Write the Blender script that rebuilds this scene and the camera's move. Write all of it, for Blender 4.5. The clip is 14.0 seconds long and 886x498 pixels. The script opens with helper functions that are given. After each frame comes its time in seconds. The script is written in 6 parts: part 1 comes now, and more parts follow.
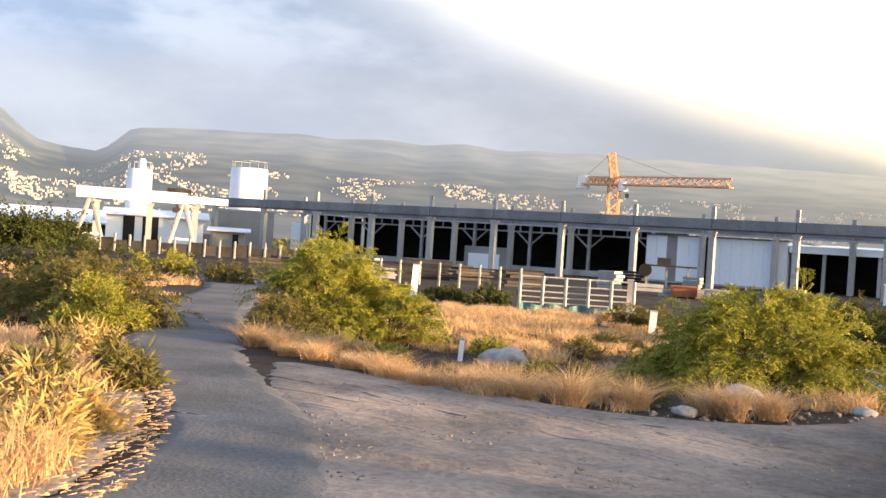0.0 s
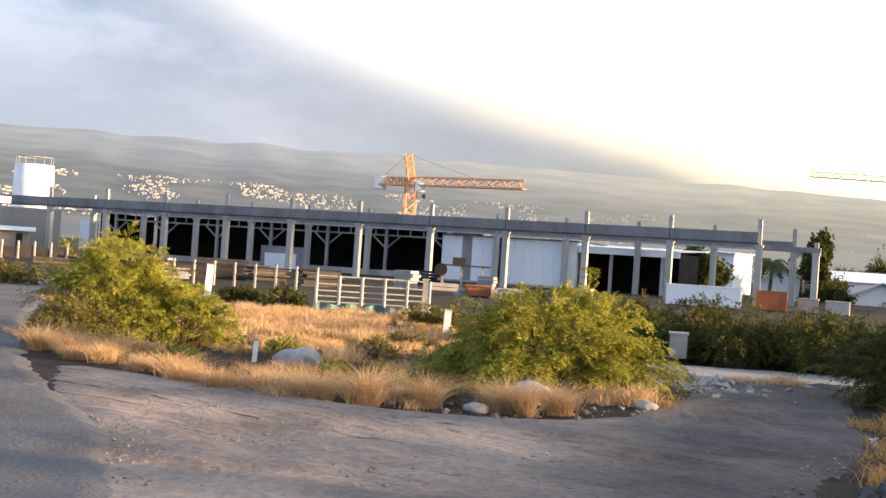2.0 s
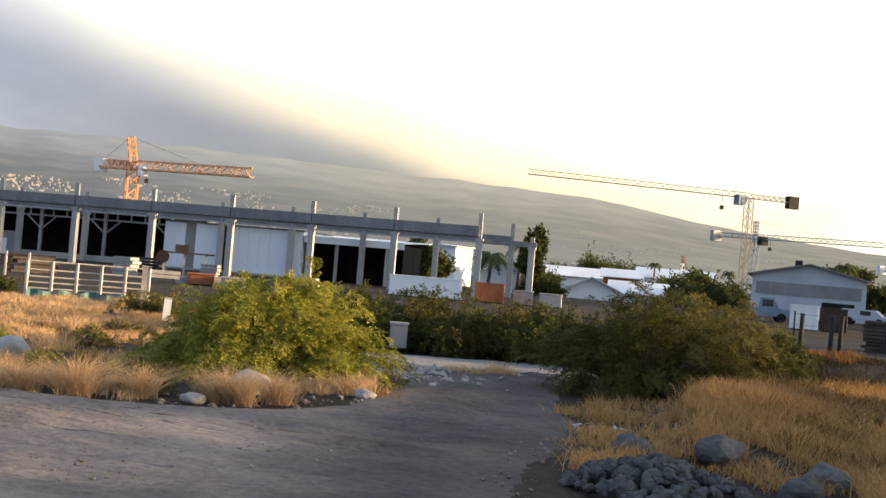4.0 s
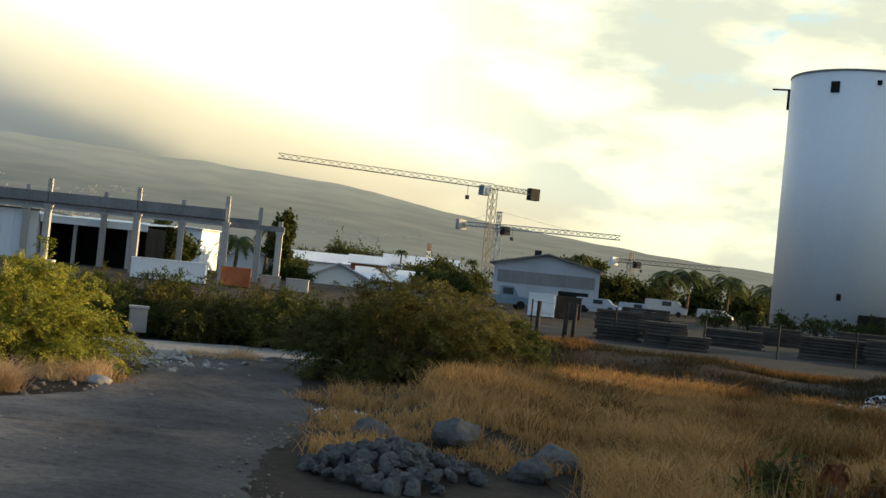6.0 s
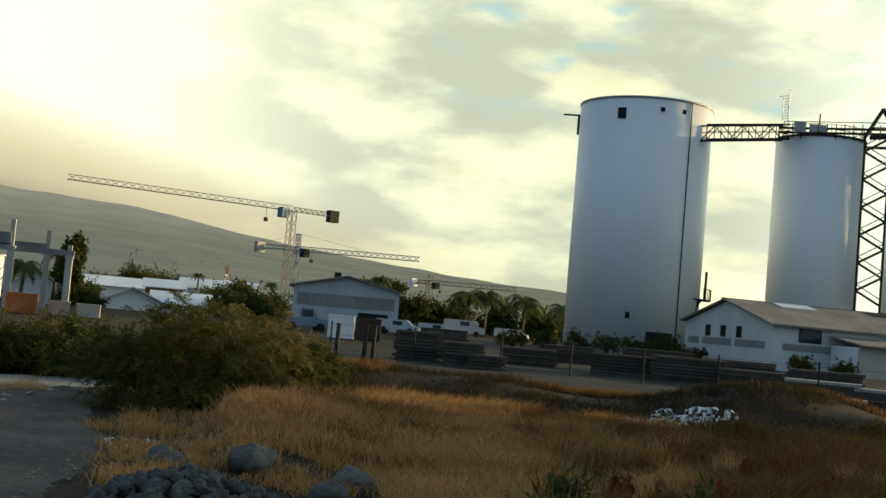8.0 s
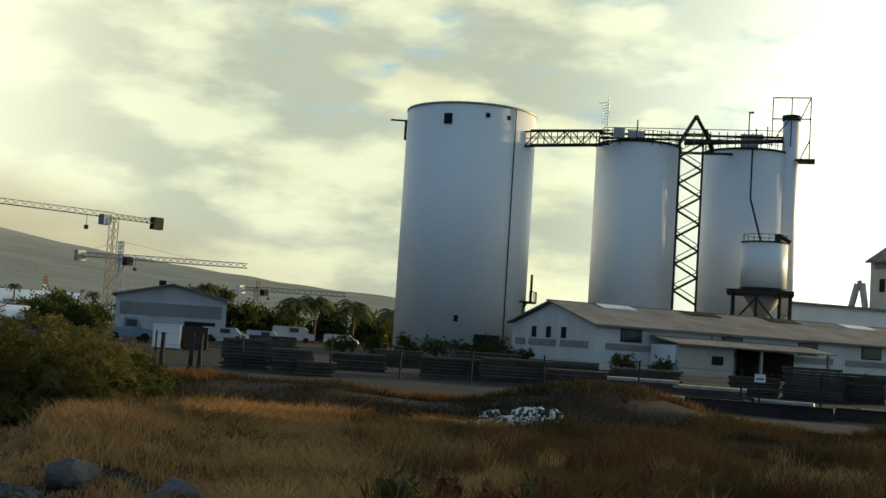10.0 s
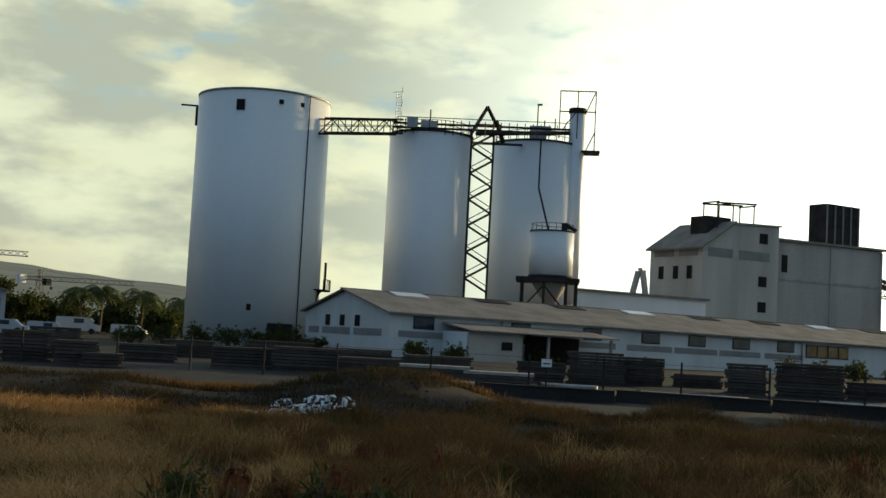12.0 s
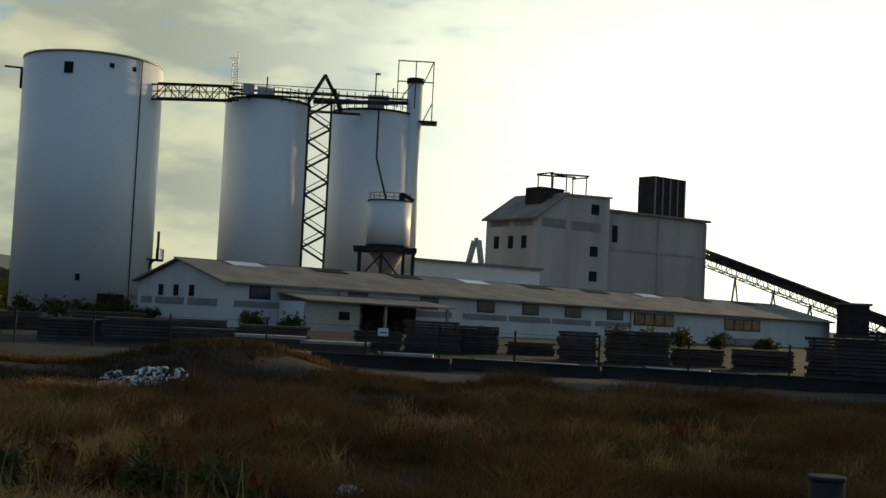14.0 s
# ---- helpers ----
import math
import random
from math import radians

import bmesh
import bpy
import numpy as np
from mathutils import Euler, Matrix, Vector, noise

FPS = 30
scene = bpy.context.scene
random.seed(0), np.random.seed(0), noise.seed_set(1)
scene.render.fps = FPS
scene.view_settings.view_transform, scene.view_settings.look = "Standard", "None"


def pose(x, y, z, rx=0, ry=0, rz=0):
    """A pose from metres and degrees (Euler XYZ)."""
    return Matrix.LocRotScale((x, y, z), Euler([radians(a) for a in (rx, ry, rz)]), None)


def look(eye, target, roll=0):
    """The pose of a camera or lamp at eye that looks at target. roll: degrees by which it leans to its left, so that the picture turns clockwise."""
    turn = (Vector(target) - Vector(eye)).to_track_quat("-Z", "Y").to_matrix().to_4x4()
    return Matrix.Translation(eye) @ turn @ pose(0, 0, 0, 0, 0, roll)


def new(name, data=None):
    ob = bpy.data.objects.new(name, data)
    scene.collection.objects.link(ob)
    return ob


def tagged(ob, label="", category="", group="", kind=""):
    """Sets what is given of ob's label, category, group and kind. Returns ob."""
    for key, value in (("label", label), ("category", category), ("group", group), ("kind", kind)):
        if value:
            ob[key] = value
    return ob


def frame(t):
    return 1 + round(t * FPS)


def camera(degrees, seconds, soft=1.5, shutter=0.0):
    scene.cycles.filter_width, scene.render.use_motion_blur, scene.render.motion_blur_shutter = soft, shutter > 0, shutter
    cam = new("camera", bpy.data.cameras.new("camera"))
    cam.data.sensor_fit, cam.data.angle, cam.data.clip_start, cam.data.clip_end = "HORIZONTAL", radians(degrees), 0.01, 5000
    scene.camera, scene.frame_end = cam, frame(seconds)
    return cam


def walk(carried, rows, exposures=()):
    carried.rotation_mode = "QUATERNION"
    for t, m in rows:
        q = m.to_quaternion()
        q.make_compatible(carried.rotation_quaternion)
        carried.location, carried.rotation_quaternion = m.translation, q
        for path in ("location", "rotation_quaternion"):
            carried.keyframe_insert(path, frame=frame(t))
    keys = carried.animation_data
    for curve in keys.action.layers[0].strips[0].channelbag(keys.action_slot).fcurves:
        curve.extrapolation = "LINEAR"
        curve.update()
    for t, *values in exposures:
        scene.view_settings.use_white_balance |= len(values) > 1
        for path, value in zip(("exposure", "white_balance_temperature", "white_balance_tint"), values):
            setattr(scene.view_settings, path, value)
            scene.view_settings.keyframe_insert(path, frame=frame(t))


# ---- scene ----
cam = camera(40.18, 14.0, soft=1.5)
ROWS = [
    (0.0, pose(0.001, 0.206, 1.6, 89.963, -3.768, -0.268)),
    (0.5, pose(0.014, 0.206, 1.6, 90.387, -3.922, -3.801)),
    (1.0, pose(0.020, 0.205, 1.6, 90.702, -3.998, -5.581)),
    (1.5, pose(0.027, 0.205, 1.6, 90.749, -4.053, -7.562)),
    (2.0, pose(0.035, 0.203, 1.6, 90.585, -3.800, -9.838)),
    (2.5, pose(0.044, 0.202, 1.6, 90.640, -3.702, -12.232)),
    (3.0, pose(0.057, 0.198, 1.6, 90.669, -3.906, -16.142)),
    (5.5, pose(0.107, 0.176, 1.6, 91.540, -5.814, -31.265)),
    (6.0, pose(0.117, 0.170, 1.6, 91.480, -5.717, -34.703)),
    (6.5, pose(0.126, 0.163, 1.6, 92.087, -5.353, -37.743)),
    (7.0, pose(0.133, 0.158, 1.6, 92.962, -5.041, -40.107)),
    (7.5, pose(0.139, 0.153, 1.6, 93.312, -4.891, -42.203)),
    (8.0, pose(0.144, 0.148, 1.6, 93.394, -4.887, -44.163)),
    (10.5, pose(0.169, 0.119, 1.6, 94.377, -3.351, -54.767)),
    (11.0, pose(0.174, 0.111, 1.6, 94.379, -3.099, -57.356)),
    (11.5, pose(0.177, 0.106, 1.6, 94.249, -2.874, -59.112)),
    (12.0, pose(0.182, 0.097, 1.6, 94.249, -3.036, -61.901)),
    (12.5, pose(0.185, 0.090, 1.6, 94.108, -2.818, -63.982)),
    (13.0, pose(0.189, 0.083, 1.6, 93.725, -2.982, -66.369)),
    (13.5, pose(0.191, 0.078, 1.6, 93.558, -2.883, -67.914)),
    (14.0, pose(0.193, 0.072, 1.6, 93.191, -2.723, -69.568)),
]
walk(cam, ROWS, exposures=[
    (0.0, 1.78, 6800, 11), (3.0, 1.68, 6800, 11), (5.5, 0.82, 6650, 2), (6.5, 0.80, 6750, -4), (7.0, 0.60, 6850, -6),
    (8.0, 0.46, 6800, -7), (10.5, 0.20, 6500, -7), (12.5, 0.02, 6450, -6), (14.0, -0.27, 6450, -5)])

# ---- sky and sun ----
SUN_AZ, SUN_EL = 112.0, 8.5


def sky_world():
    w = bpy.data.worlds.new("sky")
    w.use_nodes = True
    scene.world = w
    n, l = w.node_tree.nodes, w.node_tree.links
    n.clear()

    def math_(op, a, b=None, clamp=False):
        nd = n.new("ShaderNodeMath")
        nd.operation, nd.use_clamp = op, clamp
        for i, v in enumerate((a, b)):
            if v is None:
                continue
            if isinstance(v, (int, float)):
                nd.inputs[i].default_value = v
            else:
                l.new(v, nd.inputs[i])
        return nd.outputs[0]

    def ramp(v, a, b, lo=0.0, hi=1.0):
        nd = n.new("ShaderNodeMapRange")
        nd.interpolation_type = "SMOOTHSTEP"
        l.new(v, nd.inputs["Value"])
        for key, value in zip(("From Min", "From Max", "To Min", "To Max"), (a, b, lo, hi)):
            if isinstance(value, (int, float)):
                nd.inputs[key].default_value = value
            else:
                l.new(value, nd.inputs[key])
        return nd.outputs["Result"]

    def mix(f, a, b):
        nd = n.new("ShaderNodeMix")
        nd.data_type = "RGBA"
        for i, v in ((0, f), (6, a), (7, b)):
            if isinstance(v, tuple):
                nd.inputs[i].default_value = (*v, 1)
            elif isinstance(v, (int, float)):
                nd.inputs[i].default_value = v
            else:
                l.new(v, nd.inputs[i])
        return nd.outputs[2]

    co = n.new("ShaderNodeTexCoord")
    sep = n.new("ShaderNodeSeparateXYZ")
    l.new(co.outputs["Generated"], sep.inputs[0])
    x, y, z = sep.outputs
    az = math_("DEGREES", math_("ARCTAN2", x, y))
    el = math_("DEGREES", math_("ARCSINE", z))
    comb = n.new("ShaderNodeCombineXYZ")
    l.new(math_("MULTIPLY", az, 0.10), comb.inputs[0])
    l.new(math_("MULTIPLY", el, 0.24), comb.inputs[1])

    def noise_(scale, detail, rough, warp=0.0):
        nd = n.new("ShaderNodeTexNoise")
        nd.inputs["Scale"].default_value, nd.inputs["Detail"].default_value, nd.inputs["Roughness"].default_value = scale, detail, rough
        nd.inputs["Distortion"].default_value = warp
        l.new(comb.outputs[0], nd.inputs["Vector"])
        return nd.outputs["Fac"]

    big, mid, fine = noise_(0.55, 3, 0.5), noise_(1.2, 5, 0.52), noise_(3.0, 4, 0.5)
    sky = n.new("ShaderNodeTexSky")
    sky.sky_type, sky.sun_disc = "NISHITA", False
    sky.sun_elevation, sky.sun_rotation = radians(SUN_EL), radians(SUN_AZ)
    clear = n.new("ShaderNodeVectorMath")
    clear.operation = "SCALE"
    l.new(sky.outputs[0], clear.inputs[0])
    clear.inputs["Scale"].default_value = 0.12
    # brighter towards the low sun, bluer away from it
    warm = ramp(az, -12, 60)
    back = ramp(math_("ABSOLUTE", math_("SUBTRACT", az, 70.0)), 60, 150)
    cloud = mix(warm, (0.60, 0.64, 0.76), (1.02, 1.0, 0.84))
    cloud = mix(ramp(mid, 0.42, 0.62), cloud, mix(warm, (0.80, 0.84, 0.94), (1.8, 1.7, 1.25)))
    cloud = mix(math_("MULTIPLY", ramp(big, 0.46, 0.66), 0.18), cloud, mix(warm, (0.42, 0.46, 0.60), (0.66, 0.68, 0.64)))
    # sheet of cloud over the mountain, its lit rim falling to the right
    edge = math_("SUBTRACT", 11.8, math_("MULTIPLY", az, 0.235))
    edge = math_("ADD", edge, math_("MULTIPLY", math_("SUBTRACT", mid, 0.5), 1.8))
    over = ramp(math_("SUBTRACT", el, edge), -3.4, 3.2)
    in_sheet = ramp(az, 58, 28)
    rim = mix(ramp(az, -14, 22), (0.95, 0.95, 0.98), (2.3, 2.15, 1.7))
    rim = mix(ramp(az, 24, 42), rim, mix(ramp(mid, 0.42, 0.6), (1.15, 1.12, 0.92), (1.9, 1.8, 1.35)))
    dark = mix(ramp(mid, 0.35, 0.7), (0.33, 0.355, 0.43), (0.42, 0.445, 0.53))
    dark = mix(ramp(az, 2, 26), dark, mix(ramp(mid, 0.35, 0.7), (0.21, 0.215, 0.21), (0.28, 0.28, 0.26)))
    sheet = mix(over, dark, rim)
    fringe = math_("MULTIPLY", math_("MULTIPLY", over, math_("SUBTRACT", 1.0, over)), math_("MULTIPLY", ramp(az, 4, 20), 2.4))
    sheet = mix(fringe, sheet, (1.30, 0.98, 0.62))
    far_left = math_("MULTIPLY", ramp(az, 8, -14), ramp(el, 7.2, 9.5))
    sheet = mix(far_left, sheet, mix(ramp(mid, 0.4, 0.6), (0.24, 0.30, 0.42), (0.46, 0.51, 0.61)))
    puff = math_("MULTIPLY", ramp(noise_(0.95, 5, 0.5), 0.54, 0.64), ramp(az, 30, 40))
    cloud = mix(math_("MULTIPLY", puff, 0.65), cloud, (1.95, 1.75, 1.18))
    col = mix(in_sheet, cloud, sheet)
    # glare round the sun behind thin cloud
    near_sun = ramp(math_("ABSOLUTE", math_("SUBTRACT", az, 88.0)), 34, 8)
    col = mix(math_("MULTIPLY", near_sun, ramp(el, 30, 8)), col, (3.6, 3.5, 3.1))
    blue_gap = math_("MULTIPLY", ramp(fine, 0.52, 0.76), ramp(el, 7, 12))
    blue_gap = math_("MULTIPLY", blue_gap, math_("SUBTRACT", 1.0, near_sun))
    col = mix(math_("MULTIPLY", blue_gap, ramp(az, 36, 46)), col, (0.85, 1.08, 1.20))
    high = mix(ramp(big, 0.45, 0.6), (0.33, 0.50, 0.84), (0.47, 0.58, 0.77))
    col = mix(math_("MAXIMUM", ramp(el, 18, 40), back), col, high)
    cover = n.new("ShaderNodeMix")
    cover.data_type = "RGBA"
    cover.inputs[0].default_value = 0.9
    l.new(clear.outputs[0], cover.inputs[6])
    l.new(col, cover.inputs[7])
    bg = n.new("ShaderNodeBackground")
    l.new(cover.outputs[2], bg.inputs[0])
    bg.inputs[1].default_value = 0.5
    out = n.new("ShaderNodeOutputWorld")
    l.new(bg.outputs[0], out.inputs[0])


sky_world()
sun = new("sun", bpy.data.lights.new("sun", "SUN"))
sun.data.energy, sun.data.angle, sun.data.color = 5.0, radians(0.8), (1.0, 0.70, 0.40)
sun.matrix_world = look((0, 0, 0), (-math.sin(radians(SUN_AZ)) * math.cos(radians(SUN_EL)), -math.cos(radians(SUN_AZ)) * math.cos(radians(SUN_EL)), -math.sin(radians(SUN_EL))))


# ---- materials ----
def mat(name, a, b=None, rough=0.8, scale=3.0, fine=40.0, bump=0.2, metal=0.0, island=0.0, rand=0.0, streak=False, thin=False, grain=0.5):
    """Two colours mixed by broad stains, with finer grain and relief on top."""
    m = bpy.data.materials.new(name)
    m.use_nodes = True
    n, l = m.node_tree.nodes, m.node_tree.links
    p = n["Principled BSDF"]
    b = b or tuple(c * 0.75 for c in a)
    co = n.new("ShaderNodeTexCoord")
    vec = co.outputs["Object"]
    if streak:
        mp = n.new("ShaderNodeMapping")
        mp.inputs["Scale"].default_value = (1, 1, 0.12)
        l.new(vec, mp.inputs[0])
        vec = mp.outputs[0]
    t1, t2 = n.new("ShaderNodeTexNoise"), n.new("ShaderNodeTexNoise")
    for t, s, d in ((t1, scale, 5), (t2, fine, 4)):
        t.inputs["Scale"].default_value, t.inputs["Detail"].default_value = s, d
    l.new(vec, t1.inputs["Vector"])
    l.new(co.outputs["Object"], t2.inputs["Vector"])
    r1 = n.new("ShaderNodeMapRange")
    r1.inputs["From Min"].default_value, r1.inputs["From Max"].default_value = 0.35, 0.68
    l.new(t1.outputs["Fac"], r1.inputs["Value"])
    fac = r1.outputs[0]
    if island or rand:
        src = n.new("ShaderNodeNewGeometry").outputs["Random Per Island"] if island else n.new("ShaderNodeObjectInfo").outputs["Random"]
        am = n.new("ShaderNodeMix")
        am.inputs[0].default_value = island or rand
        l.new(fac, am.inputs[2])
        l.new(src, am.inputs[3])
        fac = am.outputs[0]
    mx = n.new("ShaderNodeMix")
    mx.data_type = "RGBA"
    l.new(fac, mx.inputs[0])
    mx.inputs[6].default_value, mx.inputs[7].default_value = (*a, 1), (*b, 1)
    g = n.new("ShaderNodeMix")
    g.data_type, g.blend_type = "RGBA", "MULTIPLY"
    g.inputs[0].default_value = grain
    r2 = n.new("ShaderNodeMapRange")
    r2.inputs["From Min"].default_value, r2.inputs["From Max"].default_value = 0.3, 0.7
    r2.inputs["To Min"].default_value, r2.inputs["To Max"].default_value = 0.55, 1.25
    l.new(t2.outputs["Fac"], r2.inputs["Value"])
    l.new(mx.outputs[2], g.inputs[6])
    l.new(r2.outputs[0], g.inputs[7])
    l.new(g.outputs[2], p.inputs["Base Color"])
    p.inputs["Roughness"].default_value, p.inputs["Metallic"].default_value = rough, metal
    p.inputs["Specular IOR Level"].default_value = 0.45 if rough < 0.7 and not thin else 0.06
    if thin:
        tr, add = n.new("ShaderNodeBsdfTranslucent"), n.new("ShaderNodeMixShader")
        l.new(g.outputs[2], tr.inputs[0])
        add.inputs[0].default_value = 0.25
        l.new(p.outputs[0], add.inputs[1])
        l.new(tr.outputs[0], add.inputs[2])
        l.new(add.outputs[0], n["Material Output"].inputs[0])
    elif bump:
        bn = n.new("ShaderNodeBump")
        bn.inputs["Strength"].default_value, bn.inputs["Distance"].default_value = bump, 0.02
        l.new(t2.outputs["Fac"], bn.inputs["Height"])
        l.new(bn.outputs[0], p.inputs["Normal"])
    return m


EARTH = mat("earth", (0.06, 0.047, 0.037), (0.03, 0.024, 0.02), 0.95, 0.5, 9, 0.6)
DIRT = mat("dirt_road", (0.29, 0.235, 0.195), (0.165, 0.138, 0.118), 0.95, 0.55, 14, 0.9)


def shaded_dirt():
    """Pale dirt with the track's shade painted in beyond a wandering edge."""
    m = mat("shaded_track_dirt", (0.36, 0.275, 0.22), (0.19, 0.152, 0.126), 0.95, 0.7, 14, 1.0)
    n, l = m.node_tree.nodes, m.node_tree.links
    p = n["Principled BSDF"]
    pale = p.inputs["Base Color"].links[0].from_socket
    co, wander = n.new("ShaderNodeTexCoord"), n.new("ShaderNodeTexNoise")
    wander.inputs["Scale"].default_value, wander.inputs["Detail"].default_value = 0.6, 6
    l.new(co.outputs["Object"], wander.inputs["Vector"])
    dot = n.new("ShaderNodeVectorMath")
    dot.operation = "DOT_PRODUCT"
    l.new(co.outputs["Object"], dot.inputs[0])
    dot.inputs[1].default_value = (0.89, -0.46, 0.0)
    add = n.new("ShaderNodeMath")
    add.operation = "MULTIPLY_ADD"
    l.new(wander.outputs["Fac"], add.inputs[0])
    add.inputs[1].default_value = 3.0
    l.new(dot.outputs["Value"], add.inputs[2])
    shade_edge = n.new("ShaderNodeMapRange")
    shade_edge.interpolation_type = "SMOOTHSTEP"
    l.new(add.outputs[0], shade_edge.inputs["Value"])
    shade_edge.inputs["From Min"].default_value, shade_edge.inputs["From Max"].default_value = -1.7, 0.7
    # bluish multiply that stands for the shade on the right of the track
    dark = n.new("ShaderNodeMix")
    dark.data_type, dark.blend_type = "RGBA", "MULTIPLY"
    l.new(shade_edge.outputs[0], dark.inputs[0])
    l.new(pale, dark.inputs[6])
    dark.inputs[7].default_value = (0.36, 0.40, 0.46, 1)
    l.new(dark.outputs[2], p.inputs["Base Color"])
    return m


TRACK = shaded_dirt()
ASPHALT = mat("worn_asphalt", (0.15, 0.145, 0.15), (0.10, 0.098, 0.098), 0.9, 0.7, 30, 0.5)
PALE_ROAD = mat("pale_road", (0.36, 0.33, 0.30), (0.26, 0.24, 0.22), 0.95, 0.4, 14, 0.5)
CONCRETE = mat("grey_concrete", (0.46, 0.44, 0.41), (0.31, 0.30, 0.285), 0.85, 0.8, 12, 0.3, streak=True)
# darker concrete for the beams, their shadow put into the colour
BEAM = mat("shaded_precast_concrete", (0.25, 0.25, 0.255), (0.17, 0.17, 0.175), 0.85, 0.8, 12, 0.3, streak=True)
WHITE = mat("white_paint", (0.83, 0.84, 0.84), (0.73, 0.74, 0.73), 0.6, 0.35, 6, 0.1, streak=True, grain=0.12)
WHITE_CLAD = mat("white_cladding", (0.84, 0.86, 0.88), (0.76, 0.78, 0.81), 0.5, 0.3, 8, 0.1, streak=True, grain=0.12)
HALL_WHITE = mat("dusty_white_wall", (0.66, 0.67, 0.67), (0.54, 0.55, 0.54), 0.7, 0.35, 6, 0.1, streak=True, grain=0.15)
SILO_PAINT = mat("silo_paint", (0.84, 0.85, 0.85), (0.79, 0.80, 0.80), 0.5, 0.25, 2.5, 0.03, streak=True, grain=0.05)
GREY_BAND = mat("grey_paint_band", (0.30, 0.29, 0.28), (0.24, 0.23, 0.22), 0.8, 0.5, 8, 0.1, grain=0.12)
STAINED = mat("stained_render", (0.50, 0.47, 0.43), (0.32, 0.29, 0.26), 0.9, 0.25, 4, 0.2, streak=True, grain=0.18)
ROOF_GREY = mat("fibre_cement_roof", (0.29, 0.26, 0.225), (0.19, 0.17, 0.15), 0.9, 0.4, 6, 0.3)
ROOF_WHITE = mat("white_metal_roof", (0.78, 0.79, 0.80), (0.62, 0.63, 0.66), 0.45, 0.3, 4, 0.1, grain=0.12)
STEEL = mat("dark_steel", (0.055, 0.05, 0.047), (0.03, 0.026, 0.024), 0.7, 1.0, 10, 0.2)
MILL_WALL = mat("dusty_pale_render", (0.58, 0.56, 0.51), (0.44, 0.41, 0.37), 0.9, 0.3, 4, 0.1, streak=True, grain=0.2)
GREY_STEEL = mat("grey_steel", (0.42, 0.42, 0.42), (0.30, 0.29, 0.28), 0.5, 1.0, 10, 0.2, metal=0.3)
YARD = mat("dark_yard_asphalt", (0.055, 0.052, 0.05), (0.035, 0.033, 0.032), 0.9, 0.5, 20, 0.4)
# near-black for tyres and windows, and for shade in openings put in as colour
DARK = mat("shade_and_black", (0.035, 0.032, 0.03), (0.02, 0.018, 0.017), 0.9, 0.6, 5, 0.1)
ORANGE = mat("orange_paint", (0.80, 0.42, 0.20), (0.66, 0.33, 0.16), 0.5, 0.8, 6, 0.1)
CRANE_PALE = mat("pale_crane_paint", (0.21, 0.19, 0.15), (0.15, 0.13, 0.10), 0.5, 0.8, 6, 0.1)
CRANE_BLUE = mat("blue_grey_crane_paint", (0.20, 0.28, 0.36), (0.14, 0.2, 0.26), 0.5, 0.8, 6, 0.1)
LEAF = mat("feathery_leaf", (0.40, 0.36, 0.055), (0.12, 0.145, 0.028), 0.6, 1.5, 30, 0, island=0.6, thin=True)
LEAF_DARK = mat("dark_leaf", (0.10, 0.105, 0.026), (0.042, 0.055, 0.017), 0.6, 1.5, 30, 0, island=0.6, thin=True)
LEAF_MIXED = mat("browning_leaf", (0.15, 0.125, 0.034), (0.036, 0.047, 0.014), 0.6, 1.5, 30, 0, island=0.6, thin=True)
LEAF_OLIVE = mat("olive_leaf", (0.20, 0.17, 0.05), (0.10, 0.095, 0.03), 0.6, 1.5, 30, 0, island=0.6, thin=True)
PALM_LEAF = mat("palm_leaf", (0.10, 0.11, 0.035), (0.055, 0.07, 0.022), 0.5, 1.5, 30, 0, island=0.6, thin=True)
STRAW = mat("dry_straw", (0.72, 0.50, 0.28), (0.48, 0.30, 0.15), 0.8, 0.8, 30, 0, island=0.6, thin=True)
FIELD_STRAW = mat("field_straw", (0.46, 0.28, 0.11), (0.22, 0.13, 0.05), 0.8, 0.8, 30, 0, island=0.6, thin=True)
SLOPE_STRAW = mat("slope_straw", (0.64, 0.38, 0.15), (0.32, 0.18, 0.07), 0.8, 0.6, 30, 0, island=0.5, thin=True)
BROWN_WEED = mat("brown_weed", (0.26, 0.10, 0.04), (0.12, 0.05, 0.025), 0.8, 0.8, 30, 0, island=0.5, thin=True)
# strong dark tone gives the field's shadow patches as colour, blotched by noise
RUST_GRASS = mat("rusty_grass", (0.29, 0.145, 0.05), (0.06, 0.042, 0.017), 0.8, 0.45, 30, 0, island=0.35, thin=True)
BANK_WEED = mat("bank_weed", (0.075, 0.055, 0.028), (0.028, 0.026, 0.014), 0.8, 0.8, 30, 0, island=0.5, thin=True)
DRY_LEAF = mat("dry_broad_leaf", (0.62, 0.44, 0.18), (0.34, 0.24, 0.07), 0.7, 1.5, 30, 0, island=0.6, thin=True)
BARK = mat("bark", (0.16, 0.115, 0.08), (0.09, 0.065, 0.045), 0.95, 4, 40, 0.5)
STONE = mat("pale_stone", (0.42, 0.39, 0.35), (0.28, 0.26, 0.24), 0.9, 2.5, 20, 0.5)
BASALT = mat("grey_basalt", (0.16, 0.155, 0.15), (0.07, 0.067, 0.065), 0.9, 2.5, 20, 0.6, rand=0.5)
TARP = mat("green_tarpaulin", (0.06, 0.20, 0.20), (0.04, 0.13, 0.14), 0.6, 1.5, 10, 0.2)
RED_OXIDE = mat("rust_red_paint", (0.40, 0.15, 0.07), (0.28, 0.10, 0.05), 0.8, 1.2, 10, 0.2)
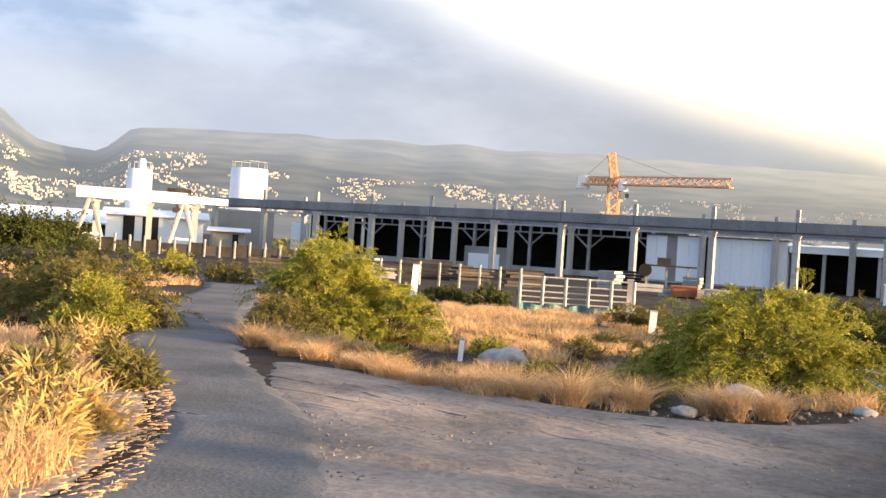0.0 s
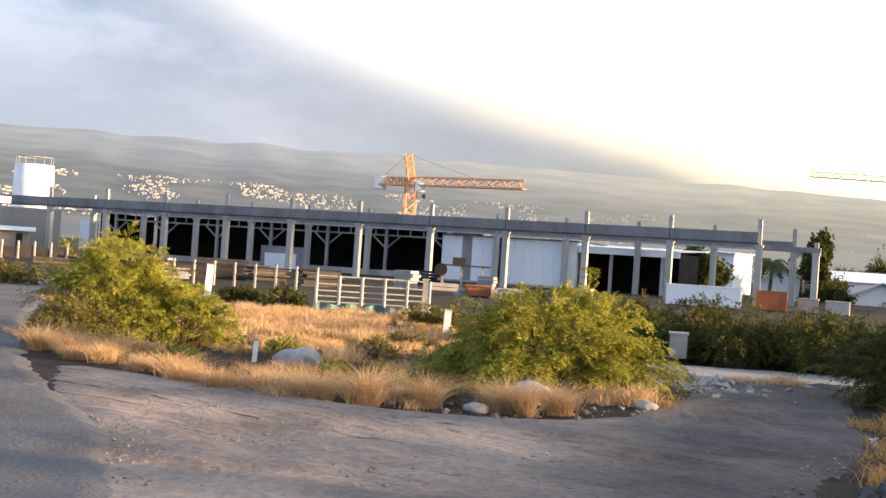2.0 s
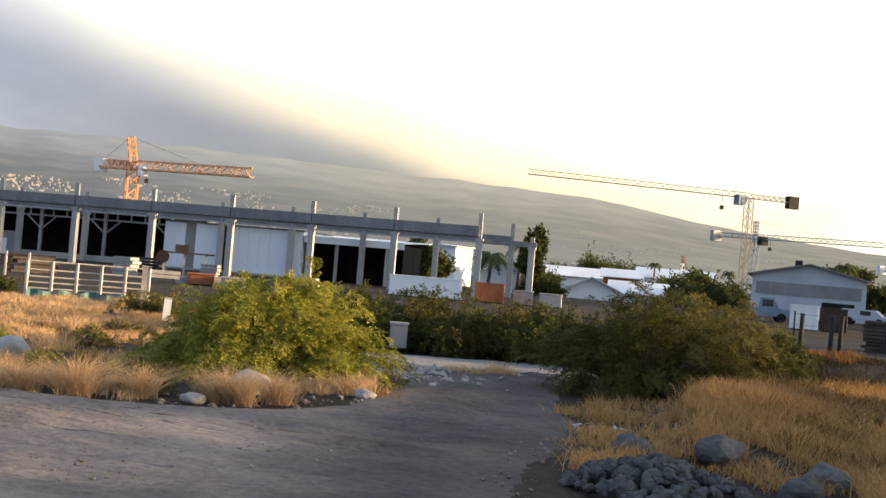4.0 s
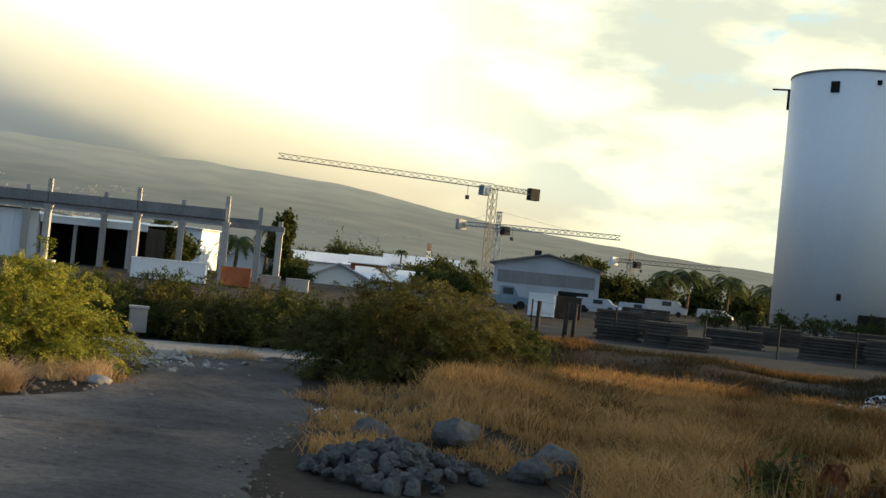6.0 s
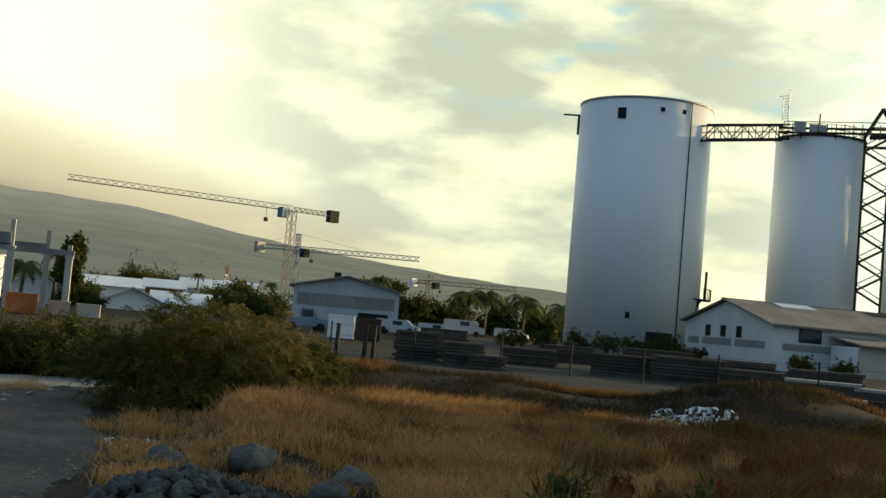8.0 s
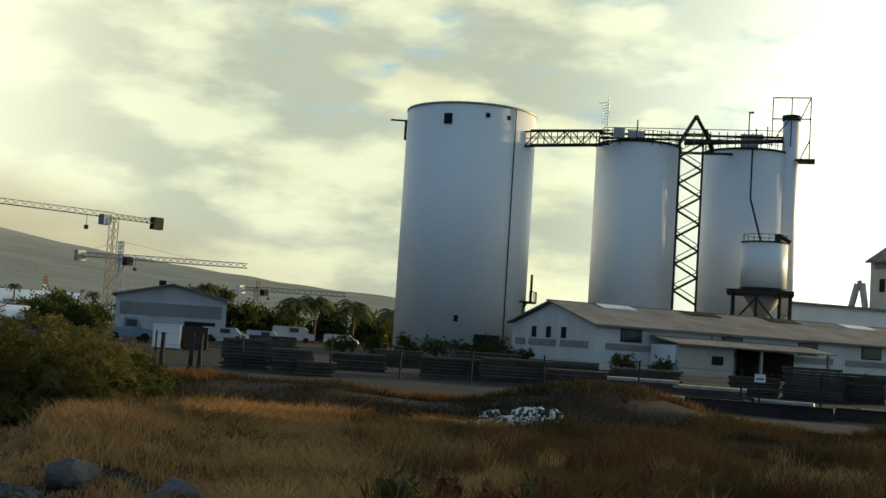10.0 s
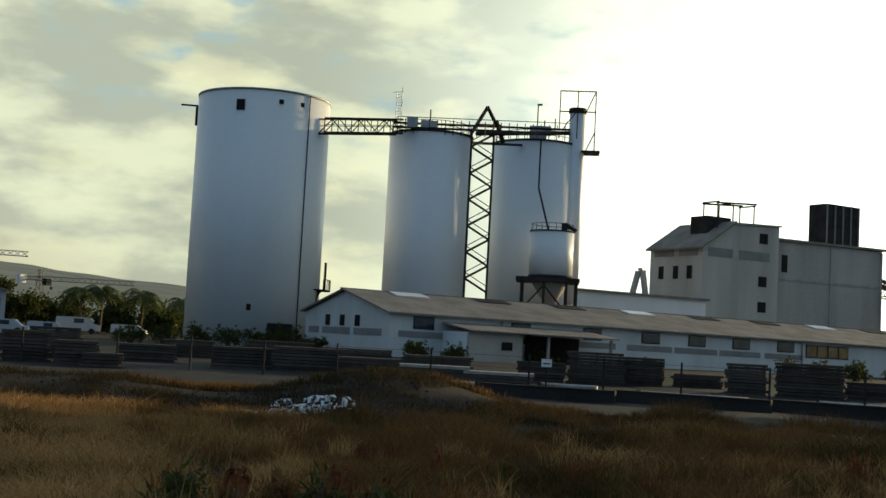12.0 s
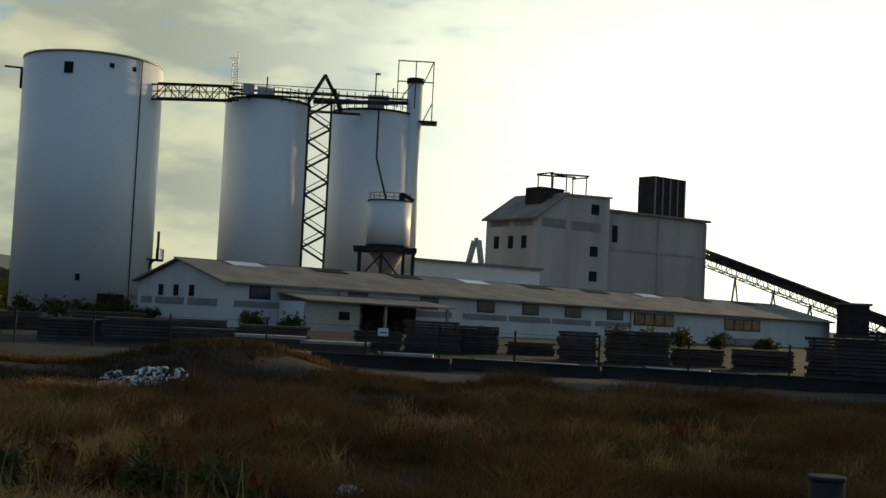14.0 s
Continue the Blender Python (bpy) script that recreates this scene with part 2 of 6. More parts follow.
TIMBER = mat("weathered_timber", (0.12, 0.10, 0.085), (0.04, 0.034, 0.028), 0.9, 2.0, 25, 0.4, rand=0.6)
PLASTIC = mat("white_plastic_sheet", (0.75, 0.77, 0.78), (0.55, 0.57, 0.6), 0.35, 2.0, 20, 0.3)
GLASS = mat("dark_glass", (0.05, 0.06, 0.07), (0.03, 0.035, 0.04), 0.1, 1.0, 5, 0)


# ---- building blocks ----
def box(bm, x0, x1, y0, y1, z0, z1, m=None):
    vs = [bm.verts.new((x, y, z)) for x in (x0, x1) for y in (y0, y1) for z in (z0, z1)]
    if m is not None:
        for v in vs:
            v.co = m @ v.co
    for f in ((0, 1, 3, 2), (4, 6, 7, 5), (0, 4, 5, 1), (2, 3, 7, 6), (0, 2, 6, 4), (1, 5, 7, 3)):
        bm.faces.new([vs[i] for i in f])
    return bm


def tube(bm, p, q, r, r2=None, n=8, caps=True):
    p, q = Vector(p), Vector(q)
    r2 = r if r2 is None else r2
    side = (q - p).orthogonal().normalized()
    other = (q - p).normalized().cross(side)
    rings = [[bm.verts.new(c + s * (math.cos(6.28319 * i / n) * side + math.sin(6.28319 * i / n) * other)) for i in range(n)] for c, s in ((p, r), (q, r2))]
    for i in range(n):
        f = bm.faces.new((rings[0][i], rings[0][(i + 1) % n], rings[1][(i + 1) % n], rings[1][i]))
        f.smooth = n > 6
    if caps:
        bm.faces.new(rings[0][::-1])
        bm.faces.new(rings[1])
    return bm


def prism(bm, outline, y0, y1):
    """A profile in x and z drawn out along y."""
    a = [bm.verts.new((x, y0, z)) for x, z in outline]
    b = [bm.verts.new((x, y1, z)) for x, z in outline]
    bm.faces.new(a)
    bm.faces.new(b[::-1])
    for i in range(len(a)):
        j = (i + 1) % len(a)
        bm.faces.new((a[i], b[i], b[j], a[j]))
    return bm


def part(name, bm, material, parent=None, label=""):
    bmesh.ops.recalc_face_normals(bm, faces=bm.faces)
    me = bpy.data.meshes.new(name)
    bm.to_mesh(me)
    bm.free()
    me.materials.append(material)
    ob = new(name, me)
    ob.parent = parent
    return tagged(ob, label)


def raw(name, verts, faces, material, parent=None, label=""):
    me = bpy.data.meshes.new(name)
    me.from_pydata(verts, [], faces)
    me.materials.append(material)
    ob = new(name, me)
    ob.parent = parent
    return tagged(ob, label)


def thing(name, m, label, category, group="", kind=""):
    ob = new(name)
    ob.matrix_world = m
    ob.empty_display_size = 0.2
    return tagged(ob, label, category, group, kind)


def B():
    return bmesh.new()


def pol(az, d, z=0.0):
    return Vector((d * math.sin(radians(az)), d * math.cos(radians(az)), z))


def frame_at(az, d, facing, z=0.0):
    """A pose at bearing az and distance d whose local x runs along the bearing 'facing'."""
    return pose(*pol(az, d, z), 0, 0, 90 - facing)


def smooth(a, b, v):
    t = min(1.0, max(0.0, (v - a) / (b - a)))
    return t * t * (3 - 2 * t)


# ---- ground ----
def ground_z(x, y):
    d, az = math.hypot(x, y), math.degrees(math.atan2(x, y))
    z = 0.0
    if 30 < az < 100:
        side = smooth(34, 40, az)
        ridge = 0.42 + 0.22 * noise.noise(Vector((az * 0.22, 1.7, 0)))
        ridge *= 1 - smooth(62, 68, az)
        ridge += 0.55 * math.exp(-((az - 60.0) / 3.2) ** 2)
        z += side * ridge * math.exp(-((d - 26.5) / 3.0) ** 2)
        z += side * 0.10 * noise.noise(Vector((x * 0.35, y * 0.35, 3))) * smooth(7, 10, d) * (1 - smooth(40, 60, d))
        z += 0.35 * math.exp(-(((az - 36.5) / 3.2) ** 2 + ((d - 16) / 4.0) ** 2)) * smooth(31, 36, az)
    return z


def build_ground():
    az = [i * 1.2 for i in range(300)]
    rad = [0.0] + [1.0 * 1.045 ** i for i in range(200)]
    rad = [r for r in rad if r < 4600] + [4700]
    vs = [(0, 0, 0)]
    for r in rad[1:]:
        for a in az:
            x, y = r * math.sin(radians(a)), r * math.cos(radians(a))
            vs.append((x, y, ground_z(x, y)))
    n = len(az)
    fs = [(0, 1 + i, 1 + (i + 1) % n) for i in range(n)]
    for k in range(len(rad) - 2):
        o = 1 + k * n
        fs += [(o + i, o + n + i, o + n + (i + 1) % n, o + (i + 1) % n) for i in range(n)]
    g = raw("ground", vs, [f[::-1] for f in fs], EARTH)
    g.data.shade_smooth()
    tagged(g, "dry stony brown earth of a waste lot", "ground", kind="structure")


build_ground()


def strip(name, left, right, material, label, z=0.015, category="road", rough=0.0):
    """A lane between two ragged edges, given as points."""
    def dense(pts, k):
        out = []
        for i in range(len(pts) - 1):
            p0, p1, p2, p3 = (Vector(pts[max(0, min(len(pts) - 1, i + j))]) for j in (-1, 0, 1, 2))
            for s in range(k):
                t = s / k
                out.append(0.5 * (2 * p1 + (p2 - p0) * t + (2 * p0 - 5 * p1 + 4 * p2 - p3) * t * t + (3 * p1 - p0 - 3 * p2 + p3) * t ** 3))
        return out + [Vector(pts[-1])]
    k = 40
    a, b = dense(left, k), dense(right, k)
    vs, fs, w = [], [], 36
    for i, (p, q) in enumerate(zip(a, b)):
        p = p + Vector((noise.noise(Vector((p.x * 1.1, p.y * 1.1, 0))) + 0.6 * noise.noise(Vector((p.x * 6, p.y * 6, 0))), noise.noise(Vector((p.x * 4, p.y * 4, 5))))) * 0.13
        q = q + Vector((noise.noise(Vector((q.x * 1.1, q.y * 1.1, 9))) + 0.6 * noise.noise(Vector((q.x * 6, q.y * 6, 9))), noise.noise(Vector((q.x * 4, q.y * 4, 7))))) * 0.13
        for j in range(w + 1):
            c = p.lerp(q, j / w)
            e = min(j, w - j) / w
            lump = noise.noise(Vector((c.x * 1.3, c.y * 1.3, 3))) + 0.8 * noise.noise(Vector((c.x * 3.7, c.y * 3.7, 1))) + 0.5 * noise.noise(Vector((c.x * 9, c.y * 9, 2)))
            vs.append((c.x, c.y, ground_z(c.x, c.y) + z * min(1, e * 8) + rough * max(-0.6, lump) * min(1, e * 5) - 0.02 * (e == 0)))
        if i:
            o = (i - 1) * (w + 1)
            fs += [(o + j, o + j + 1, o + w + 2 + j, o + w + 1 + j) for j in range(w)]
    ob = raw(name, vs, fs, material)
    ob.data.shade_smooth()
    return tagged(ob, label, category, kind="structure")


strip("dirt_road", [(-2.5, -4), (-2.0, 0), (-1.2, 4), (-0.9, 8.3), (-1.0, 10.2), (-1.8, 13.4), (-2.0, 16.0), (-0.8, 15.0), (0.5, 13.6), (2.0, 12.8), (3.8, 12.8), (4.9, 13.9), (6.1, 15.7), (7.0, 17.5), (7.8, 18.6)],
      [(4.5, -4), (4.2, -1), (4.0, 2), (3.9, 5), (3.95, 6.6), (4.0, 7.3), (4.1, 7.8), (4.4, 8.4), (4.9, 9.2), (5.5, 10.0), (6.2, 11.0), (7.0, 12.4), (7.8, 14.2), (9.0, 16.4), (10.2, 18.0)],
      TRACK, "dusty pale dirt track, its right side darkened for shade", 0.034, rough=0.03)
strip("pavement", [(-3.4, -2), (-2.1, 8.2), (-2.55, 11.2), (-3.9, 15.9), (-4.6, 18.2), (-6.0, 26.9), (-6.8, 36), (-9, 46)],
      [(0.3, -2), (-0.6, 8.3), (-0.8, 10.2), (-1.9, 14.1), (-2.8, 18.3), (-3.7, 24.6), (-4.6, 33), (-6, 46)],
      ASPHALT, "worn grey asphalt path with crumbling edges", 0.045, "path", 0.006)
strip("pavement", [(-4.0, 16.4), (-6, 16.8), (-9, 17.2), (-14, 17.6)], [(-4.3, 17.6), (-6, 18.1), (-9, 18.8), (-14, 19.6)], ASPHALT, "worn asphalt side path", 0.03, "path", 0.006)
strip("verge", [(-3.9, 5.5), (-3.8, 8.2), (-4.0, 10.5), (-4.6, 13.5)], [(-2.2, 5.5), (-2.1, 8.2), (-2.5, 11.2), (-3.3, 13.5)], DIRT, "dusty verge beside the path", 0.025, "verge", 0.01)
strip("road", [(4.6, 22.4), (7.7, 21.4), (10.5, 20.8), (13.5, 20.6)], [(5.0, 18.9), (7.2, 17.6), (10.2, 17.3), (12.5, 17.6)],
      PALE_ROAD, "pale dusty road behind the bushes", 0.03, rough=0.012)


# ---- mountain backdrop ----
def mountain_top(az):
    pts = ((-60, 2.5), (-35, 4.2), (-21, 5.3), (-20, 4.9), (-18.7, 3.8), (-17.2, 3.42), (-15.8, 3.4), (-14.4, 4.6), (-12, 4.75), (-9, 4.85), (0, 4.9), (10, 4.8), (18, 4.55), (26, 4.25), (31, 3.9), (33, 3.45), (38.4, 2.78), (44, 2.2), (50, 1.8), (58, 1.1), (70, 0.4), (90, 0.1), (120, 0.1))
    for (a, e), (b, f) in zip(pts, pts[1:]):
        if a <= az <= b:
            return e + (f - e) * (az - a) / (b - a)
    return 0.1


def build_mountain():
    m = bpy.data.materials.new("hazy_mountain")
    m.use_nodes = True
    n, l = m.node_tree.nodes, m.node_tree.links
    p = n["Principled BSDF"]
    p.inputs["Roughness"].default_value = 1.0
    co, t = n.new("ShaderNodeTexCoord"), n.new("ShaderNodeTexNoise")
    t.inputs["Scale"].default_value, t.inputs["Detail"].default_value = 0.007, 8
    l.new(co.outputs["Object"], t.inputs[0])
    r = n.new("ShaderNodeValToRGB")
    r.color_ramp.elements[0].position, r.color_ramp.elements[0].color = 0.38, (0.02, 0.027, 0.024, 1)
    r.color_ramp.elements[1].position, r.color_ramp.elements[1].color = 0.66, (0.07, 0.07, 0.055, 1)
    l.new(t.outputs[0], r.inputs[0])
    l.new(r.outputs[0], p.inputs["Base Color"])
    # emission stands in for air haze: stronger with height, warmer to the right
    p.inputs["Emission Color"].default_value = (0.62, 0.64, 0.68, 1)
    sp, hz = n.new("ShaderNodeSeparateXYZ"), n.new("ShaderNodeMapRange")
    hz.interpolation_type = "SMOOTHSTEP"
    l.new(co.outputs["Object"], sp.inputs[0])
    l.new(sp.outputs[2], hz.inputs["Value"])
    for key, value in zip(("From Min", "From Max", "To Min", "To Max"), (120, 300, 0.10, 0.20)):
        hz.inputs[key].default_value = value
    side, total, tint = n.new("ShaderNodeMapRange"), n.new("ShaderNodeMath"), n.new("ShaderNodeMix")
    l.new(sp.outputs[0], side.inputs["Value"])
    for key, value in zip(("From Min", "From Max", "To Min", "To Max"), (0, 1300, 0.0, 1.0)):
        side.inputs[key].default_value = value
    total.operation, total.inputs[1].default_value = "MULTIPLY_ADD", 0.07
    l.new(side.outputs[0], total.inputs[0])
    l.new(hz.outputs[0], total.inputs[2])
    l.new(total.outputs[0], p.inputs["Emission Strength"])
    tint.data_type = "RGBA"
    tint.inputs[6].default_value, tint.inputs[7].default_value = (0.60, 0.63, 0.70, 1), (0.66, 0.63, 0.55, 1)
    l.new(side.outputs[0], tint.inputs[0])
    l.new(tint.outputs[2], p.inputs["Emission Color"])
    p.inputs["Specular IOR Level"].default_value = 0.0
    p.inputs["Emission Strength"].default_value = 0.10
    azs = [-60 + i * 0.5 for i in range(361)]
    rows, vs, fs = 14, [], []
    for a in azs:
        top = mountain_top(a) * (1 + 0.035 * noise.noise(Vector((a * 0.5, 0, 0))))
        for k in range(rows + 1):
            u = k / rows
            d = 1500 + 2300 * u
            e = top * u ** 0.8 
            q = pol(a, d)
            vs.append((q.x, q.y, d * math.tan(radians(e))))
    for i in range(len(azs) - 1):
        o = i * (rows + 1)
        fs += [(o + k, o + rows + 1 + k, o + rows + 2 + k, o + k + 1) for k in range(rows)]
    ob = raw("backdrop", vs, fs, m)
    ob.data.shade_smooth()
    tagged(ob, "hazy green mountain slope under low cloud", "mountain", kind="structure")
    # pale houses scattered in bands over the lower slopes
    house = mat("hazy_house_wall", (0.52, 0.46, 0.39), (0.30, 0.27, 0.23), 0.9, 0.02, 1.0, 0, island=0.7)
    # faint glow puts the distance haze on the house walls
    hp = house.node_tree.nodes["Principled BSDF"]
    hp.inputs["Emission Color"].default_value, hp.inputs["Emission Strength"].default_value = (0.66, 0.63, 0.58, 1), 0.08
    rng = random.Random(4)
    bm, dim = B(), B()
    for _ in range(6000):
        a = rng.choice((rng.uniform(-24, -11), rng.uniform(-24, -11), rng.uniform(-12, 2), rng.uniform(-4, 24), rng.uniform(0, 26), rng.uniform(24, 48)))
        u = rng.uniform(0.12, 0.72) if a < -11 else rng.uniform(0.16, 0.56)
        if noise.noise(Vector((a * 0.4, u * 8, 8))) < 0.02 + 0.12 * (a > 24):
            continue
        d = 1500 + 2300 * u
        e = mountain_top(a) * u ** 0.8
        q = pol(a, d - 60)
        w, h = 0.9 + 4.5 * rng.random() ** 4, rng.uniform(0.7, 1.7)
        z = (d - 60) * math.tan(radians(e))
        box(bm if rng.random() < 0.45 else dim, -w, w, -5, 5, z - 2, z + h, pose(q.x, q.y, 0, 0, 0, -a))
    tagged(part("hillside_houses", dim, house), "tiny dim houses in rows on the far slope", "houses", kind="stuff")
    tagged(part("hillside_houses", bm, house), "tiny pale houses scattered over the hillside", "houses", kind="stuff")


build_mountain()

# ---- concrete frame of the factory ----
ORIGIN, LINE = Vector((-15.7, 109.0, 0)), 123.3
FAC = pose(*ORIGIN, 0, 0, 90 - LINE)  # x along the front, y to the back


def column(bm, x, y, top=3.92, tip=5.8, w=0.21):
    box(bm, x - w, x + w, y - w, y + w, -0.05, top)
    box(bm, x - w - 0.06, x + w + 0.06, y - w - 0.06, y + w + 0.06, top, top + 0.14)
    box(bm, x - 0.14, x + 0.14, y - 0.14, y + 0.14, top + 0.14, tip)


def concrete_frame():
    t = thing("concrete_frame", FAC, "unfinished grey precast concrete frame with tall columns and deep beams", "frame")
    for k in range(-1, 11):
        bm = B()
        column(bm, 6 * k, 0)
        part("column", bm, CONCRETE, t)
    for k in range(-1, 10):
        bm = B()
        prism(bm, [(-0.17, 4.08), (0.17, 4.08), (0.17, 4.84), (0.3, 4.84), (0.3, 4.92), (-0.3, 4.92), (-0.3, 4.21), (-0.17, 4.16)], 6 * k + 0.03, 6 * k + 5.97)
        for i in range(9):
            y = 6 * k + 0.5 + i * 0.62
            box(bm, -0.36, -0.28, y, y + 0.12, 4.24, 4.38)
        bmesh.ops.rotate(bm, verts=bm.verts, cent=(0, 0, 0), matrix=Matrix(((0, 1, 0), (1, 0, 0), (0, 0, 1))))
        part("beam", bm, BEAM, t)
        bm = B()
        box(bm, 6 * k + 0.32, 6 * k + 5.68, -0.12, 0.12, 3.76, 3.88)
        part("rail", bm, GREY_STEEL, t)
    for k in range(-1, 11):
        bm = B()
        column(bm, 6 * k + 0.7, 12)
        part("column", bm, CONCRETE, t)
        if k < 10:
            bm = B()
            box(bm, 6 * k + 0.75, 6 * k + 6.65, 11.82, 12.18, 4.08, 4.8)
            part("beam", bm, BEAM, t)
    bm = B()
    column(bm, 63.6, 0.6, 3.6, 4.45)
    part("column", bm, CONCRETE, t, "short end column")
    bm = B()
    box(bm, 60.2, 63.9, 0.45, 0.75, 3.75, 4.1)
    part("beam", bm, BEAM, t)


concrete_frame()


def rear_shed():
    """Long open shed behind the frame: posts with braces and dark bays."""
    t = thing("rear_shed", FAC, "long open shed with braced posts and dark bays", "shed")
    bm = B()
    prism(bm, [(13.4, 4.2), (24, 4.4), (24, 4.5), (13.4, 4.3)], -6, 31.3)
    bmesh.ops.rotate(bm, verts=bm.verts, cent=(0, 0, 0), matrix=Matrix(((0, 1, 0), (1, 0, 0), (0, 0, 1))))
    part("roof", bm, ROOF_GREY, t)
    # back and side walls near-black: shade inside the bays put into their colour
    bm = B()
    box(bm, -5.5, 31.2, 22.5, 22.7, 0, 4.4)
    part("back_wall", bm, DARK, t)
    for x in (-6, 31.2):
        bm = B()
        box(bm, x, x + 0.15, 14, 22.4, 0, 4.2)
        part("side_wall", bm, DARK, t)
    for i in range(7):
        x = -3.8 + i * 5.9
        bm = B()
        box(bm, x - 0.13, x + 0.13, 13.5, 13.76, 0, 4.2)
        part("post", bm, GREY_STEEL, t)
        for s in (-1, 1):
            bm = B()
            tube(bm, (x + s * 0.14, 13.63, 2.5), (x + s * 1.35, 13.63, 3.5), 0.08, n=6)
            part("brace", bm, GREY_STEEL, t)
        if i < 6:
            bm = B()
            box(bm, x + 0.13, x + 5.77, 13.55, 13.71, 3.5, 3.64)
            part("rail", bm, GREY_STEEL, t)
            for j in range(4):
                bm = B()
                box(bm, x + 1 + j * 1.25, x + 1.12 + j * 1.25, 13.57, 13.69, 3.64, 4.2)
                part("strut", bm, GREY_STEEL, t)
    for x0, x1, y, h, m, name in ((13.4, 18.0, 12.8, 2.0, GREY_BAND, "parapet"), (-5, 31, 12.9, 0.5, CONCRETE, "plinth"), (13.9, 17.2, 12.7, 1.35, WHITE_CLAD, "bench")):
        bm = B()
        box(bm, x0, x1, y, y + 0.09, 0, h)
        part(name, bm, m, t)
    w = thing("white_screen", FAC, "bright white panel seen through the frame", "panel")
    bm = B()
    box(bm, -9.4, -7.2, 15, 15.2, 0.0, 3.3)
    part("panel", bm, WHITE, w)


rear_shed()


def white_hall():
    t = thing("white_hall", FAC, "white clad hall with a grey door strip behind the concrete frame", "hall")
    y = 12.45
    for x0, x1 in ((31.6, 33.45), (34.35, 36.5), (37.2, 42.6)):
        n = max(2, round((x1 - x0) / 0.93))
        for i in range(n):
            bm = B()
            a, b = x0 + i * (x1 - x0) / n, x0 + (i + 1) * (x1 - x0) / n - 0.012
            prism(bm, [(a, y), (a + 0.03, y - 0.02), (b - 0.03, y - 0.02), (b, y), (b, y + 0.06), (a, y + 0.06)], 0.15, 3.85)
            for v in bm.verts:
                v.co = Vector((v.co.x, v.co.z, v.co.y))
            part("cladding_sheet", bm, WHITE_CLAD, t)
    for name, x0, x1, m, lb in (("door", 33.47, 34.33, GREY_BAND, "tall grey sliding door"), ("pilaster", 42.62, 43.5, WHITE, "")):
        bm = B()
        box(bm, x0, x1, y - 0.01, y + 0.1, 0.02, 3.85)
        part(name, bm, m, t, lb)
    bm = B()
    box(bm, 31.5, 43.6, y + 0.1, 24, 3.86, 4.0)
    part("roof", bm, ROOF_GREY, t)
    for x in (31.6, 43.4):
        bm = B()
        box(bm, x, x + 0.15, y + 0.12, 23.9, 0, 3.85)
        part("side_wall", bm, WHITE_CLAD, t)
    bm = B()
    box(bm, 31.6, 43.5, 23.92, 24.1, 0, 3.85)
    part("back_wall", bm, WHITE_CLAD, t)
    bm = B()
    box(bm, 31.6, 43.5, y - 0.06, y + 0.11, 0, 0.14)
    part("plinth", bm, CONCRETE, t)


white_hall()


def open_shed():
    t = thing("open_shed", FAC, "open-fronted shed with a white fascia and dark interior", "shed")
    bm = B()
    prism(bm, [(12.4, 3.05), (12.6, 3.05), (12.6, 3.5), (24, 3.9), (24, 4.0), (12.4, 3.6)], 43.7, 52.0)
    bmesh.ops.rotate(bm, verts=bm.verts, cent=(0, 0, 0), matrix=Matrix(((0, 1, 0), (1, 0, 0), (0, 0, 1))))
    part("roof", bm, WHITE, t)
    for x in (46.4, 50.6):
        bm = B()
        box(bm, x - 0.13, x + 0.13, 12.65, 12.9, 0, 3.1)
        part("post", bm, CONCRETE, t)
    # walls coloured almost black to carry the shade of the open bay
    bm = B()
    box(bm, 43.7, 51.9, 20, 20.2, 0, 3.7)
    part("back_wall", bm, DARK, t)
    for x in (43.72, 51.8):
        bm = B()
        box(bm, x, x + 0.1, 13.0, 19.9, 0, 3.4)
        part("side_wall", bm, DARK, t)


open_shed()


# ---- silos ----
def wall_ring(bm, r, z0, z1, n=64):
    tube(bm, (0, 0, z0), (0, 0, z1), r, n=n)


